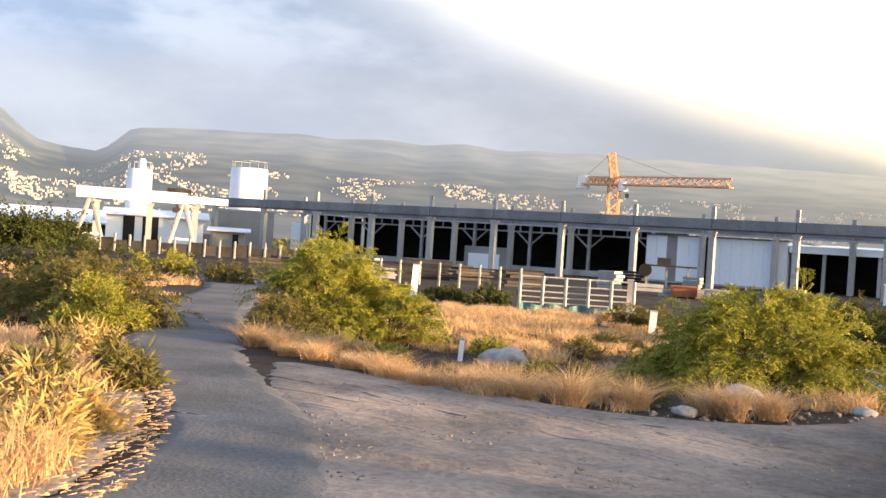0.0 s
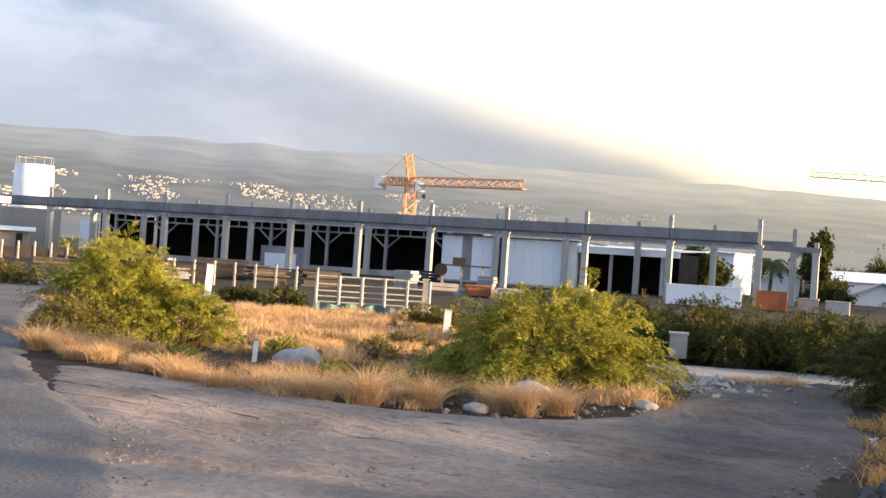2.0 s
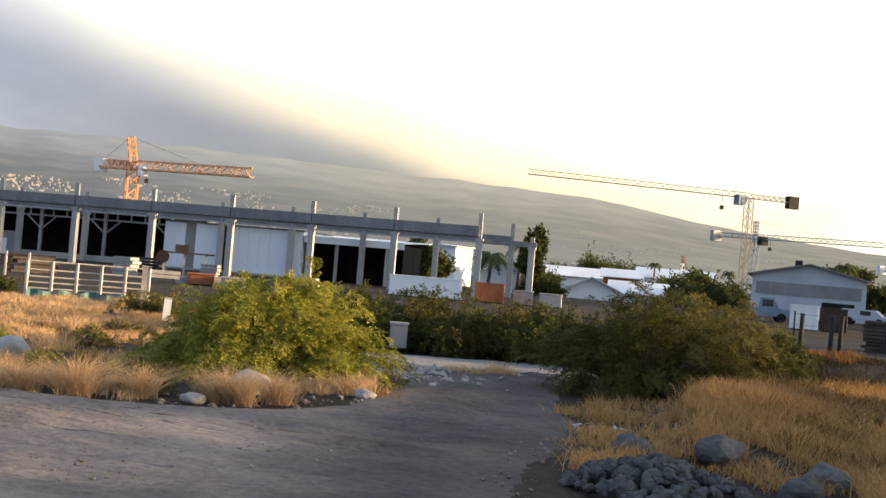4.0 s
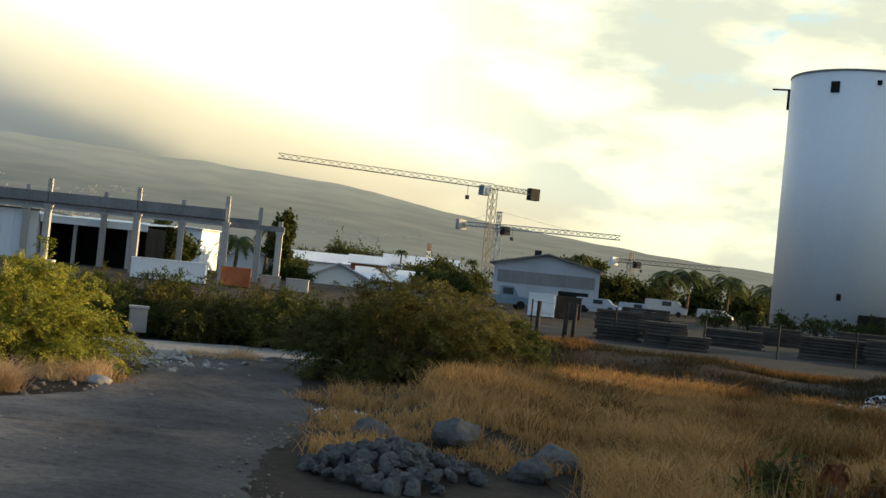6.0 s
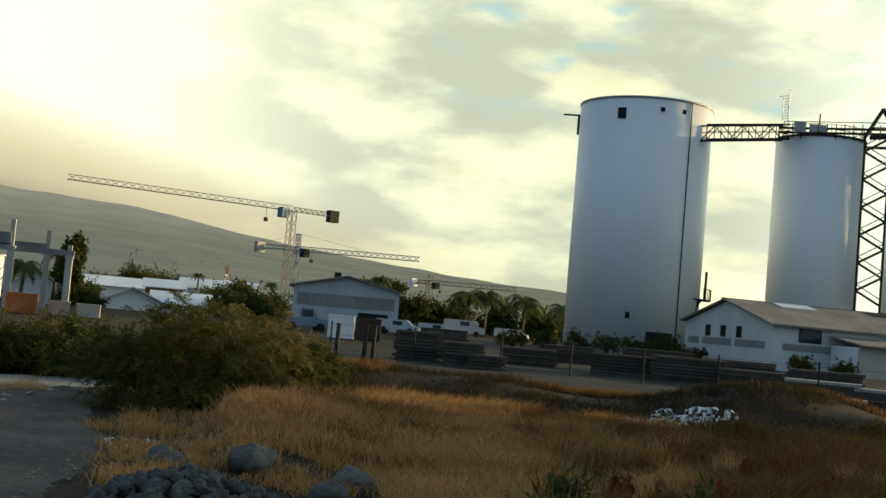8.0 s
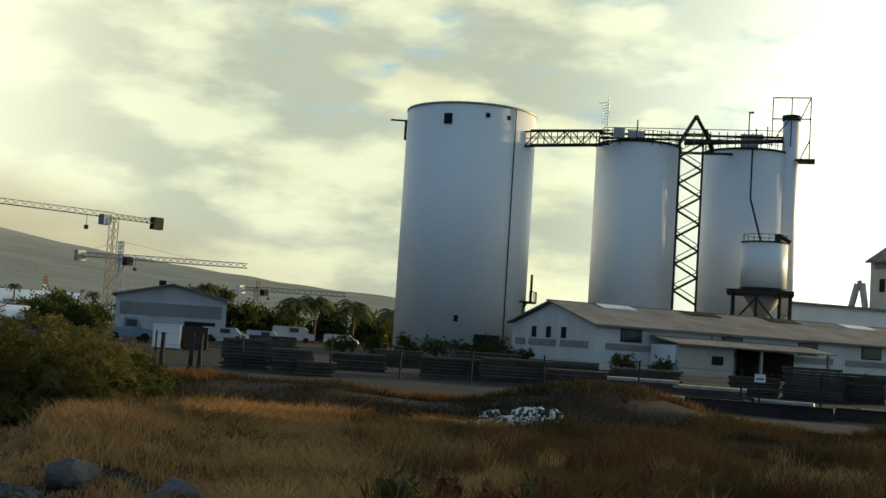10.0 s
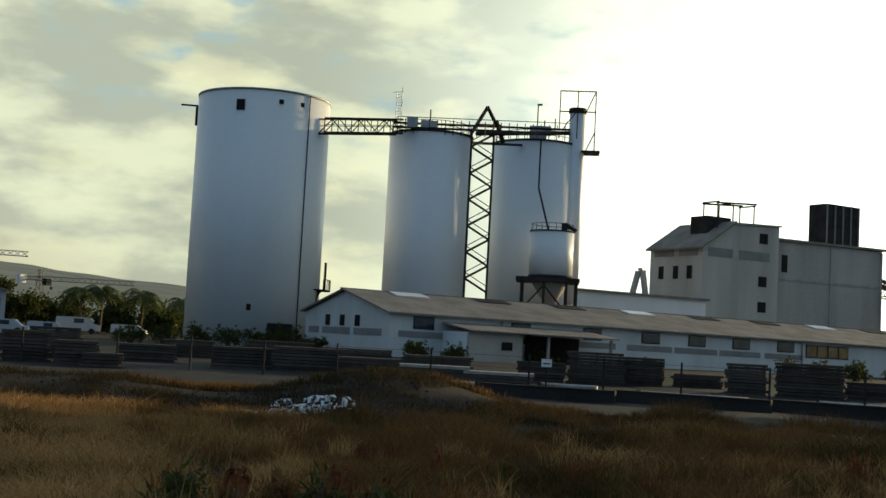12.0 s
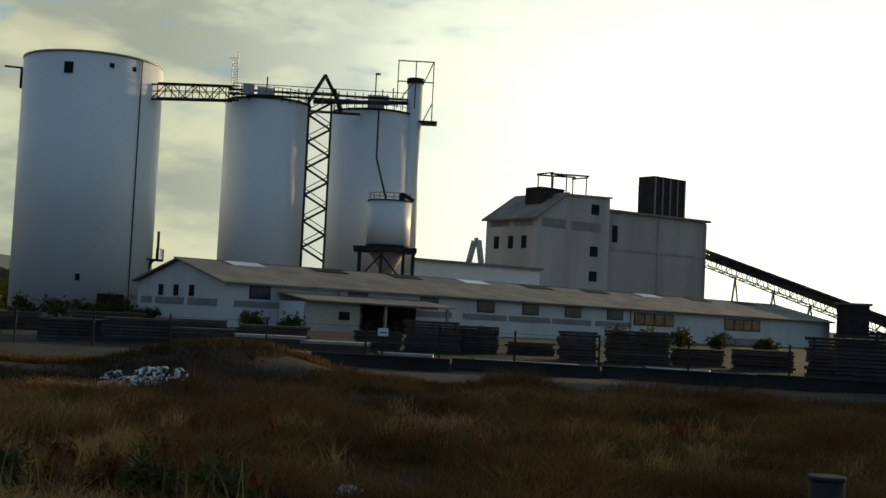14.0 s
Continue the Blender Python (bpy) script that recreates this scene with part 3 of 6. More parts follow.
def big_silo():
    D = 118.0
    r = D * math.sin(radians(6.15 / 2))
    h = 1.6 + (D - r) * math.tan(radians(11.13))
    t = thing("silo", frame_at(52.9, D, 142.9), "tall white cylindrical concrete silo with a dark vertical pipe", "silo")
    bm = B()
    wall_ring(bm, r, -0.1, h)
    part("shell", bm, SILO_PAINT, t)
    bm = B()
    wall_ring(bm, r + 0.06, h, h + 0.18)
    part("rim", bm, GREY_STEEL, t)

    def on(ang, z, out=0.0):
        a = radians(ang)
        return Vector(((r + out) * math.sin(a), -(r + out) * math.cos(a), z))
    for ang, z, w, hh in ((-20.3, h - 1.45, 0.4, 0.5), (13.5, h - 0.95, 0.2, 0.2), (33, h - 0.95, 0.18, 0.2), (-3.0, 3.55, 0.2, 0.3)):
        bm = B()
        box(bm, -w, w, -0.06, 0.2, -hh, hh, Matrix.Translation(on(ang, z)) @ pose(0, 0, 0, 0, 0, ang))
        part("opening", bm, DARK, t)
    bm = B()
    tube(bm, on(40.5, 0.5, 0.06), on(40.5, h, 0.06), 0.05)
    part("pipe", bm, STEEL, t, "dark vertical pipe")
    bm = B()
    tube(bm, on(-88, h - 0.9, 0), on(-88, h - 0.9, 1.6), 0.09)
    tube(bm, on(-88, h - 2.8, 0.1), on(-88, h - 0.9, 0.1), 0.12)
    part("bracket", bm, STEEL, t)
    bm = B()
    for k in range(9):
        a = 62 + k * 4
        tube(bm, on(a, 5.6, 1.0), on(a, 6.6, 1.0), 0.035, n=5)
        tube(bm, on(a, 6.6, 1.0), on(a + 4, 6.6, 1.0), 0.04, n=5)
        tube(bm, on(a, 5.6, 0), on(a + 4, 5.6, 1.0), 0.07, n=5)
    for k in range(6):
        tube(bm, on(68, 4.2 + k * 0.25, 0.05), on(68, 5.6, 0.2 + k * 0.15), 0.05, n=5)
    tube(bm, on(80, 5.6, 0.5), on(80, 8.3, 0.5), 0.12)
    part("platform", bm, STEEL, t, "small steel platform with railing")
    bm = B()
    box(bm, -1.2, 1.2, -0.15, 0.3, 0, 2.2, Matrix.Translation(on(24, 0)) @ pose(0, 0, 0, 0, 0, 24))
    part("door", bm, DARK, t)


big_silo()


def rear_silo(az, D, width, el_top, label):
    r = D * math.sin(radians(width / 2))
    h = 1.6 + (D - r) * math.tan(radians(el_top))
    t = thing("silo", frame_at(az, D, az + 90), label, "silo", "pair of silos behind the hall")
    bm = B()
    wall_ring(bm, r, 0, h)
    part("shell", bm, SILO_PAINT, t)
    bm = B()
    wall_ring(bm, r + 0.08, h, h + 0.2)
    for k in range(28):
        a = k * 2 * math.pi / 28
        tube(bm, ((r - 0.2) * math.cos(a), (r - 0.2) * math.sin(a), h + 0.2), ((r - 0.2) * math.cos(a), (r - 0.2) * math.sin(a), h + 1.2), 0.035, n=4)
        b = (k + 1) * 2 * math.pi / 28
        for zz in (0.7, 1.2):
            tube(bm, ((r - 0.2) * math.cos(a), (r - 0.2) * math.sin(a), h + zz), ((r - 0.2) * math.cos(b), (r - 0.2) * math.sin(b), h + zz), 0.035, n=4)
    part("railing", bm, STEEL, t)
    return t, r, h


rear_silo(60.85, 122, 3.95, 9.75, "white cylindrical silo with a railed top")
rear_silo(65.85, 132, 4.05, 9.55, "white cylindrical silo with a golden sunlit edge")


# ---- long hall ----
HALL = pose(81.7, 48.5, 0, 0, 0.3, 90 - 121) @ Matrix.Diagonal((1, 1, 0.915, 1))


def long_hall():
    t = thing("long_hall", HALL, "long low white hall with a grey pitched roof and grey bands", "hall")
    L, Wd, eave, ridge = 80.0, 15.6, 3.8, 5.75
    flip = Matrix(((0, 1, 0), (1, 0, 0), (0, 0, 1)))
    bm = B()
    box(bm, 0, L, 0, 0.25, 0, eave)
    part("front_wall", bm, HALL_WHITE, t)
    bm = B()
    box(bm, 0, L, Wd - 0.25, Wd, 0, eave)
    part("rear_wall", bm, HALL_WHITE, t)
    for x in (0.0, L - 0.25):
        bm = B()
        prism(bm, [(0.26, 0), (Wd - 0.26, 0), (Wd - 0.26, eave), (Wd / 2, ridge - 0.05), (0.26, eave)], x, x + 0.25)
        bmesh.ops.rotate(bm, verts=bm.verts, cent=(0, 0, 0), matrix=flip)
        part("gable", bm, HALL_WHITE, t)
    bm = B()
    prism(bm, [(-0.5, eave - 0.1), (Wd / 2, ridge), (Wd + 0.5, eave - 0.1), (Wd + 0.5, eave + 0.05), (Wd / 2, ridge + 0.15), (-0.5, eave + 0.05)], -0.4, L + 0.4)
    bmesh.ops.rotate(bm, verts=bm.verts, cent=(0, 0, 0), matrix=flip)
    part("roof", bm, ROOF_GREY, t)


long_hall()


FLIP = Matrix(((0, 1, 0), (1, 0, 0), (0, 0, 1)))


def along(bm):
    """Turn a drawn-out profile so that it runs along local x."""
    bmesh.ops.rotate(bm, verts=bm.verts, cent=(0, 0, 0), matrix=FLIP)
    return bm


def slab(name, x0, x1, y0, y1, z0, z1, m, t, label=""):
    return part(name, box(B(), x0, x1, y0, y1, z0, z1), m, t, label)


def lattice(bm, p, q, w, bays, r=0.05, sides=4):
    """A square lattice girder from p to q, w wide, with zigzag bracing."""
    p, q = Vector(p), Vector(q)
    d = (q - p).normalized()
    up = Vector((0, 0, 1)) if abs(d.z) < 0.9 else Vector((0, 1, 0))
    s = d.cross(up).normalized() * (w / 2)
    u = s.cross(d).normalized() * (w / 2)
    corners = [s + u, s - u, -s - u, -s + u]
    if sides == 3:
        corners = [s - u, -s - u, u]
    for c in corners:
        tube(bm, p + c, q + c, r, n=4)
    for i in range(bays):
        a, b = p.lerp(q, i / bays), p.lerp(q, (i + 1) / bays)
        for k in range(len(corners)):
            c, e = corners[k], corners[(k + 1) % len(corners)]
            if i % 2:
                c, e = e, c
            tube(bm, a + c, b + e, r * 0.7, n=4, caps=False)
    return bm


# ---- parts of the long hall ----
# amber glow of light in the big panes, put into their base colour
AMBER = mat("amber_lit_pane", (0.30, 0.17, 0.06), (0.12, 0.075, 0.035), 0.25, 0.8, 5, 0)
HALL_PARTS = bpy.data.objects["long_hall"]
for i, (x0, w) in enumerate(((2.2, 1.9), (11.5, 2.0), (19.0, 2.0), (25.5, 2.1), (31.0, 2.1), (36.5, 2.2), (42.3, 2.3))):
    win = slab("window", x0, x0 + w, -0.05, 0.1, 2.5, 3.6, STEEL, HALL_PARTS)
    slab("pane", x0 + 0.08, x0 + w - 0.08, -0.08, -0.052, 2.58, 3.52, GLASS, win)
    slab("band", x0 - 1.6 if i else 0.9, x0 + 3.6, -0.035, 0.1, 1.75, 2.3, GREY_BAND, HALL_PARTS, "grey painted band")
for y0, y1 in ((1.1, 6.0), (6.7, 12.0), (12.7, 14.8)):
    slab("band", -0.04, 0.1, y0, y1, 1.75, 2.35, GREY_BAND, HALL_PARTS, "grey painted band")
for y0 in (5.0, 7.8, 10.6):
    slab("window", -0.05, 0.1, y0, y0 + 0.85, 2.5, 3.5, DARK, HALL_PARTS)
for x0, w in ((46.2, 6.0), (60.5, 6.2)):
    win = slab("window", x0, x0 + w, -0.06, 0.1, 2.1, 3.45, STEEL, HALL_PARTS)
    for k in range(4):
        slab("pane", x0 + 0.1 + k * w / 4, x0 + (k + 1) * w / 4 - 0.1, -0.09, -0.062, 2.2, 3.35, AMBER, win)
    slab("band", x0, x0 + w, -0.03, 0.1, 0.3, 1.2, GREY_BAND, HALL_PARTS, "grey painted band")
for k in range(9):
    bm = B()
    x = 4 + k * 8.4
    along(prism(bm, [(6.2, 5.44), (7.8, 5.82), (7.8, 5.96), (6.2, 5.58)], x, x + 3.2))
    part("roof_vent", bm, STEEL if k % 3 else ROOF_WHITE, HALL_PARTS)
bm = B()
box(bm, -0.42, 80.42, 7.8, 8.2, 5.84, 5.97)
part("ridge_cap", bm, ROOF_GREY, HALL_PARTS)
for x in (10.5, 45.6):
    slab("downpipe", x, x + 0.12, -0.16, -0.04, 0, 3.7, GREY_STEEL, HALL_PARTS)

porch = thing("porch", HALL @ pose(4.8, -4.2, 0), "lean-to porch with a pale sloping roof and a dark doorway", "porch")
part("roof", along(prism(B(), [(-0.4, 2.55), (4.1, 3.15), (4.1, 3.27), (-0.4, 2.67)], 0, 14.5)), ROOF_GREY, porch)
slab("side_wall", 0.1, 5.2, 0.2, 0.4, 0, 2.55, STAINED, porch)
slab("side_wall", 0.1, 0.3, 0.42, 4.1, 0, 2.5, WHITE, porch)
slab("window", 3.2, 4.2, 0.14, 0.3, 1.1, 1.8, DARK, porch)
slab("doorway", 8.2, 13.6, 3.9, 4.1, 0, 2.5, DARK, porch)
for x in (7.6, 14.0):
    slab("post", x, x + 0.2, 0.1, 0.3, 0, 2.5, CONCRETE, porch)


# ---- silo top works ----
def link_bridge():
    t = thing("link_bridge", pose(0, 0, 0), "steel truss walkway between the silos", "bridge")
    a, b = pol(55.6, 114, 1.6 + 114 * math.tan(radians(9.33))), pol(59.3, 119, 1.6 + 119 * math.tan(radians(9.53)))
    side = (b - a).cross(Vector((0, 0, 1))).normalized() * 0.55
    hi = Vector((0, 0, 1.4))
    for s in (-1, 1):
        bm = B()
        for h, r in ((0, 0.11), (1.4, 0.08), (0.75, 0.035)):
            tube(bm, a + s * side + Vector((0, 0, h)), b + s * side + Vector((0, 0, h)), r, n=5)
        for i in range(6):
            p, q = a.lerp(b, i / 6) + s * side, a.lerp(b, (i + 1) / 6) + s * side
            tube(bm, p + (hi if i % 2 else Vector()), q + (Vector() if i % 2 else hi), 0.055, n=5)
            tube(bm, p, p + hi, 0.045, n=4)
        part("truss", bm, STEEL, t)
    for i in range(12):
        p = a.lerp(b, (i + 0.5) / 12)
        part("deck_beam", tube(B(), p - side, p + side, 0.06, n=4), STEEL, t)


link_bridge()


def top_works():
    t = thing("conveyor_gallery", pose(0, 0, 0), "dark steel gallery with pipes over the two silos", "gallery")

    def P(az, el, d=None):
        d = d or 118.0 + 12.0 * smooth(63.0, 66.0, az)
        return pol(az, d, 1.6 + d * math.tan(radians(el)))
    bm = B()
    for el in (10.05, 9.85):
        tube(bm, P(59.0, el), P(67.6, el + 0.05), 0.12, n=6)
    tube(bm, P(63.0, 9.75), P(67.4, 9.95), 0.22, n=8)
    tube(bm, P(62.8, 9.3), P(65.2, 9.3), 0.14, n=6)
    for k in range(22):
        a = 59.2 + k * 0.38
        tube(bm, P(a, 9.6), P(a, 10.3), 0.05, n=4)
    tube(bm, P(59.2, 10.35), P(67.4, 10.4), 0.05, n=4)
    part("walkway", bm, STEEL, t)
    bm = B()
    for s in (-1, 1):
        tube(bm, P(63.45, 11.0), P(63.45 + s * 0.72, 9.75), 0.19, n=5)
    tube(bm, P(63.9, 10.35), P(64.25, 9.4), 0.24, n=6)
    tube(bm, P(63.1, 10.15), P(64.1, 10.15), 0.15, n=5)
    part("peak_frame", bm, STEEL, t, "black triangular steel frame")
    for az, el, w in ((59.9, 10.1, 0.55), (60.5, 10.05, 0.4), (60.9, 10.05, 0.35), (66.3, 10.0, 0.5), (65.9, 9.85, 0.9)):
        bm = B()
        box(bm, -w, w, -0.5, 0.5, -w * 0.9, w * 0.9, Matrix.Translation(P(az, el)) @ pose(0, 0, 0, 0, 0, -az))
        part("motor_housing", bm, GREY_STEEL, t)
    for az, lo, hi in ((60.75, 10.2, 10.75), (65.86, 9.9, 11.2), (66.2, 9.9, 10.5), (66.7, 9.9, 10.6)):
        bm = B()
        tube(bm, P(az, lo), P(az, hi), 0.07, n=5)
        if hi > 11:
            box(bm, -0.1, 0.45, -0.12, 0.12, -0.05, 0.12, Matrix.Translation(P(az, hi)) @ pose(0, 0, 0, 0, 0, -az))
        part("pole", bm, STEEL, t)
    bm = B()
    for az in (59.1, 59.35):
        tube(bm, P(az, 10.2), P(az, 11.75 if az > 59.2 else 11.4), 0.045, n=4)
    for k in range(9):
        tube(bm, P(59.1, 10.3 + k * 0.13), P(59.35, 10.36 + k * 0.13), 0.03, n=4)
    tube(bm, P(58.9, 11.45), P(59.35, 11.5), 0.03, n=4)
    part("antenna", bm, GREY_STEEL, t, "thin lattice antenna")
    # zigzag tower between the silos
    tw = thing("stair_tower", pose(0, 0, 0), "dark zigzag lattice tower between the silos", "tower")
    bm = B()
    for az in (62.76, 63.82):
        tube(bm, P(az, 1.9), P(az, 9.9), 0.12, n=5)
    part("leg", bm, STEEL, tw)
    for k in range(12):
        e = 2.3 + k * 0.62
        bm = B()
        a, b = (62.76, 63.82) if k % 2 else (63.82, 62.76)
        tube(bm, P(a, e), P(b, e + 0.62), 0.12, n=5)
        tube(bm, P(a, e + 0.28), P(b, e + 0.9), 0.05, n=4)
        part("flight", bm, STEEL, tw)
    # riser pipe with a caged head
    el = thing("riser_pipe", pose(0, 0, 0), "tall grey riser pipe with a caged steel head", "pipe")
    bm = B()
    d = 130.0
    tube(bm, P(67.74, 2.0, d), P(67.74, 10.85, d), 0.84, n=20)
    part("pipe", bm, SILO_PAINT, el)
    bm = B()
    tube(bm, P(67.74, 10.85, d), P(67.74, 11.08, d), 0.94, n=20)
    part("cap", bm, STEEL, el)
    bars = []
    for az in (66.9, 67.74, 68.58):
        for dd in (d - 1.5, d + 1.5):
            bars.append((P(az, 9.7 if az < 68.5 else 9.05, dd), P(az, 11.9, dd), 0.06))
    for e in (10.95, 11.9):
        for dd in (d - 1.5, d + 1.5):
            bars.append((P(66.9, e, dd), P(68.58, e, dd), 0.07))
        for az in (66.9, 68.58):
            bars.append((P(az, e, d - 1.5), P(az, e, d + 1.5), 0.09))
    for az, e0, e1 in ((66.9, 9.8, 10.5), (67.25, 10.4, 10.9), (68.18, 9.15, 10.0), (68.15, 10.95, 11.85)):
        bars.append((P(az, e0, d - 1.5), P(az + 0.4, e1, d - 1.5), 0.06))
    for p, q, w in bars:
        part("cage_bar", tube(B(), p, q, w, n=5), STEEL, el)
    part("landing", box(B(), -1.0, 1.0, -1.2, 1.2, -0.1, 0.1, Matrix.Translation(P(68.4, 9.05, d)) @ pose(0, 0, 0, 0, 0, -68)), STEEL, el)
    # small hopper tank on legs
    tk = thing("hopper_tank", frame_at(66.8, 122.5, 156.8), "small white tank on a dark steel platform", "tank")
    z0, z1 = 1.6 + 122 * math.tan(radians(3.12)), 1.6 + 122 * math.tan(radians(5.28))
    part("shell", tube(B(), (0, 0, z0), (0, 0, z1), 2.2, n=40), SILO_PAINT, tk)
    part("rim", tube(B(), (0, 0, z1), (0, 0, z1 + 0.12), 2.27, n=40), STEEL, tk)
    part("skirt", tube(B(), (0, 0, z0 - 0.02), (0, 0, z0 + 0.25), 2.25, n=40), STEEL, tk)
    bm = B()
    for k in range(18):
        a = k * math.pi / 9
        b = a + math.pi / 9
        p, q = (2.1 * math.cos(a), 2.1 * math.sin(a)), (2.1 * math.cos(b), 2.1 * math.sin(b))
        tube(bm, (*p, z1), (*p, z1 + 0.8), 0.03, n=4)
        tube(bm, (*p, z1 + 0.8), (*q, z1 + 0.8), 0.035, n=4)
    part("railing", bm, STEEL, tk)
    slab("platform", -3.4, 2.9, -2.6, 2.6, z0 - 0.45, z0 - 0.04, STEEL, tk)
    part("cone", tube(B(), (0, 0, z0 - 2.6), (0, 0, z0 - 0.46), 0.5, 1.9, n=24), STAINED, tk)
    for x in (-2.8, 1.6):
        part("brace", tube(B(), (x, -2.3, z0 - 3.4), (x + 2.2 if x < 0 else x - 2.2, -2.3, z0 - 0.8), 0.09, n=5), STEEL, tk)
    for x in (-2.8, -0.6, 1.6, 2.6):
        for y in (-2.3, 2.3):
            part("leg", tube(B(), (x, y, 0), (x, y, z0 - 0.45), 0.14, n=6), STEEL, tk)
    bm = B()
    box(bm, 0.9, 1.5, -0.4, 0.2, z1, z1 + 1.0)
    tube(bm, (-0.4, 0, z1 + 0.2), (-1.6, 1, z1 + 4.6), 0.1, n=6)
    tube(bm, (-1.6, 1, z1 + 4.6), (-1.6, 1, z1 + 9.5), 0.09, n=6)
    tube(bm, (1.2, -0.2, z1 + 0.9), (2.4, -0.4, z1 + 0.2), 0.2, n=6)
    part("feed_pipe", bm, STEEL, tk)


top_works()


# ---- mill ----
MILL = frame_at(73.8, 150, 121)


def mill():
    t = thing("mill", MILL, "pale rendered mill tower with grey bands and a sloping roof", "mill")
    bm = B()
    prism(bm, [(0, 0), (12.8, 0), (12.8, 17.9), (4.8, 17.55), (0, 14.5)], 0, 9.6)
    part("tower", bm, MILL_WALL, t)
    part("roof", prism(B(), [(-0.7, 14.15), (4.9, 17.75), (4.9, 18.0), (-0.7, 14.4)], -0.6, 9.8), ROOF_GREY, t)
    part("parapet", prism(B(), [(4.92, 17.6), (13.0, 17.95), (13.0, 18.15), (4.92, 17.85)], -0.25, 9.7), CONCRETE, t)
    for x0, x1 in ((0.9, 4.9), (6.0, 11.2)):
        slab("band", x0, x1, -0.05, 0.2, 13.4, 14.5, GREY_BAND, t, "grey painted band")
    for y0, y1 in ((0.8, 4.2), (5.2, 8.8)):
        slab("band", -0.05, 0.2, y0, y1, 13.4, 14.4, GREY_BAND, t, "grey painted band")
    for y0 in (1.8, 4.3, 7.0):
        slab("window", -0.06, 0.2, y0, y0 + 0.9, 10.6, 12.2, DARK, t)
    for z0 in (15.6, 10.2, 7.0):
        slab("window", 9.4, 10.8, -0.05, 0.2, z0, z0 + 1.3, DARK, t, "soot-stained opening")
    bm = B()
    for x in (3.6, 6.2, 9.8):
        for y in (1.5, 4):
            tube(bm, (x, y, 16.5), (x, y, 20.4), 0.09, n=5)
    for y in (1.5, 4):
        tube(bm, (3.4, y, 20.3), (10.2, y, 20.7), 0.12, n=5)
    for x in (3.6, 6.2, 9.8):
        tube(bm, (x, 1.3, 20.45), (x, 4.2, 20.45), 0.1, n=5)
    part("roof_frame", bm, STEEL, t, "rusty open steel frame")
    slab("roof_box", 2.4, 6.4, 2, 5, 15.9, 18.6, STEEL, t)
    w = thing("mill_wing", MILL, "stained beige concrete wing with a dark roof stack", "building")
    slab("wall", 12.85, 33.0, 0.6, 12, 0, 16.45, STAINED, w)
    slab("string_course", 12.86, 33.05, 0.52, 0.75, 11.4, 11.7, CONCRETE, w)
    part("roof", prism(B(), [(12.7, 16.35), (33.6, 16.55), (33.6, 16.85), (12.7, 16.65)], 0.2, 12.4), ROOF_GREY, w)
    slab("window", 14.0, 15.0, 0.54, 0.8, 12.4, 14.6, DARK, w)
    for k in range(3):
        slab("pilaster", 13.2 + k * 9.7, 13.6 + k * 9.7, 0.5, 0.7, 0.1, 16.3, STAINED, w)
    st = thing("roof_stack", MILL @ pose(24.6, 3, 16.85), "dark square louvred stack on the mill roof", "stack")
    slab("casing", 0, 6.4, 0, 3, 0.0, 5.6, STEEL, st)
    for k in range(5):
        slab("rib", k * 1.55, k * 1.55 + 0.2, -0.15, -0.02, 0, 5.6, GREY_BAND, st)
    dp = thing("duct", frame_at(70.5, 148, 160.5), "bent pale duct rising beside the mill", "duct")
    bm = B()
    for p, q in (((0, 0, 6.5), (1.0, 0, 11.0)), ((1.0, 0, 11.0), (1.5, 0, 11.1)), ((1.5, 0, 11.1), (2.2, 0, 6.5))):
        tube(bm, p, q, 0.38, n=10)
    part("duct_pipe", bm, CONCRETE, dp)
    lw = thing("low_wing", MILL @ pose(-22, -3, 0), "low white annex behind the hall roof", "building")
    slab("wall", 0, 20, 0, 8, 0, 7.7, WHITE, lw)
    slab("roof", -0.3, 20.3, -0.4, 8.4, 7.7, 7.95, ROOF_GREY, lw)


mill()


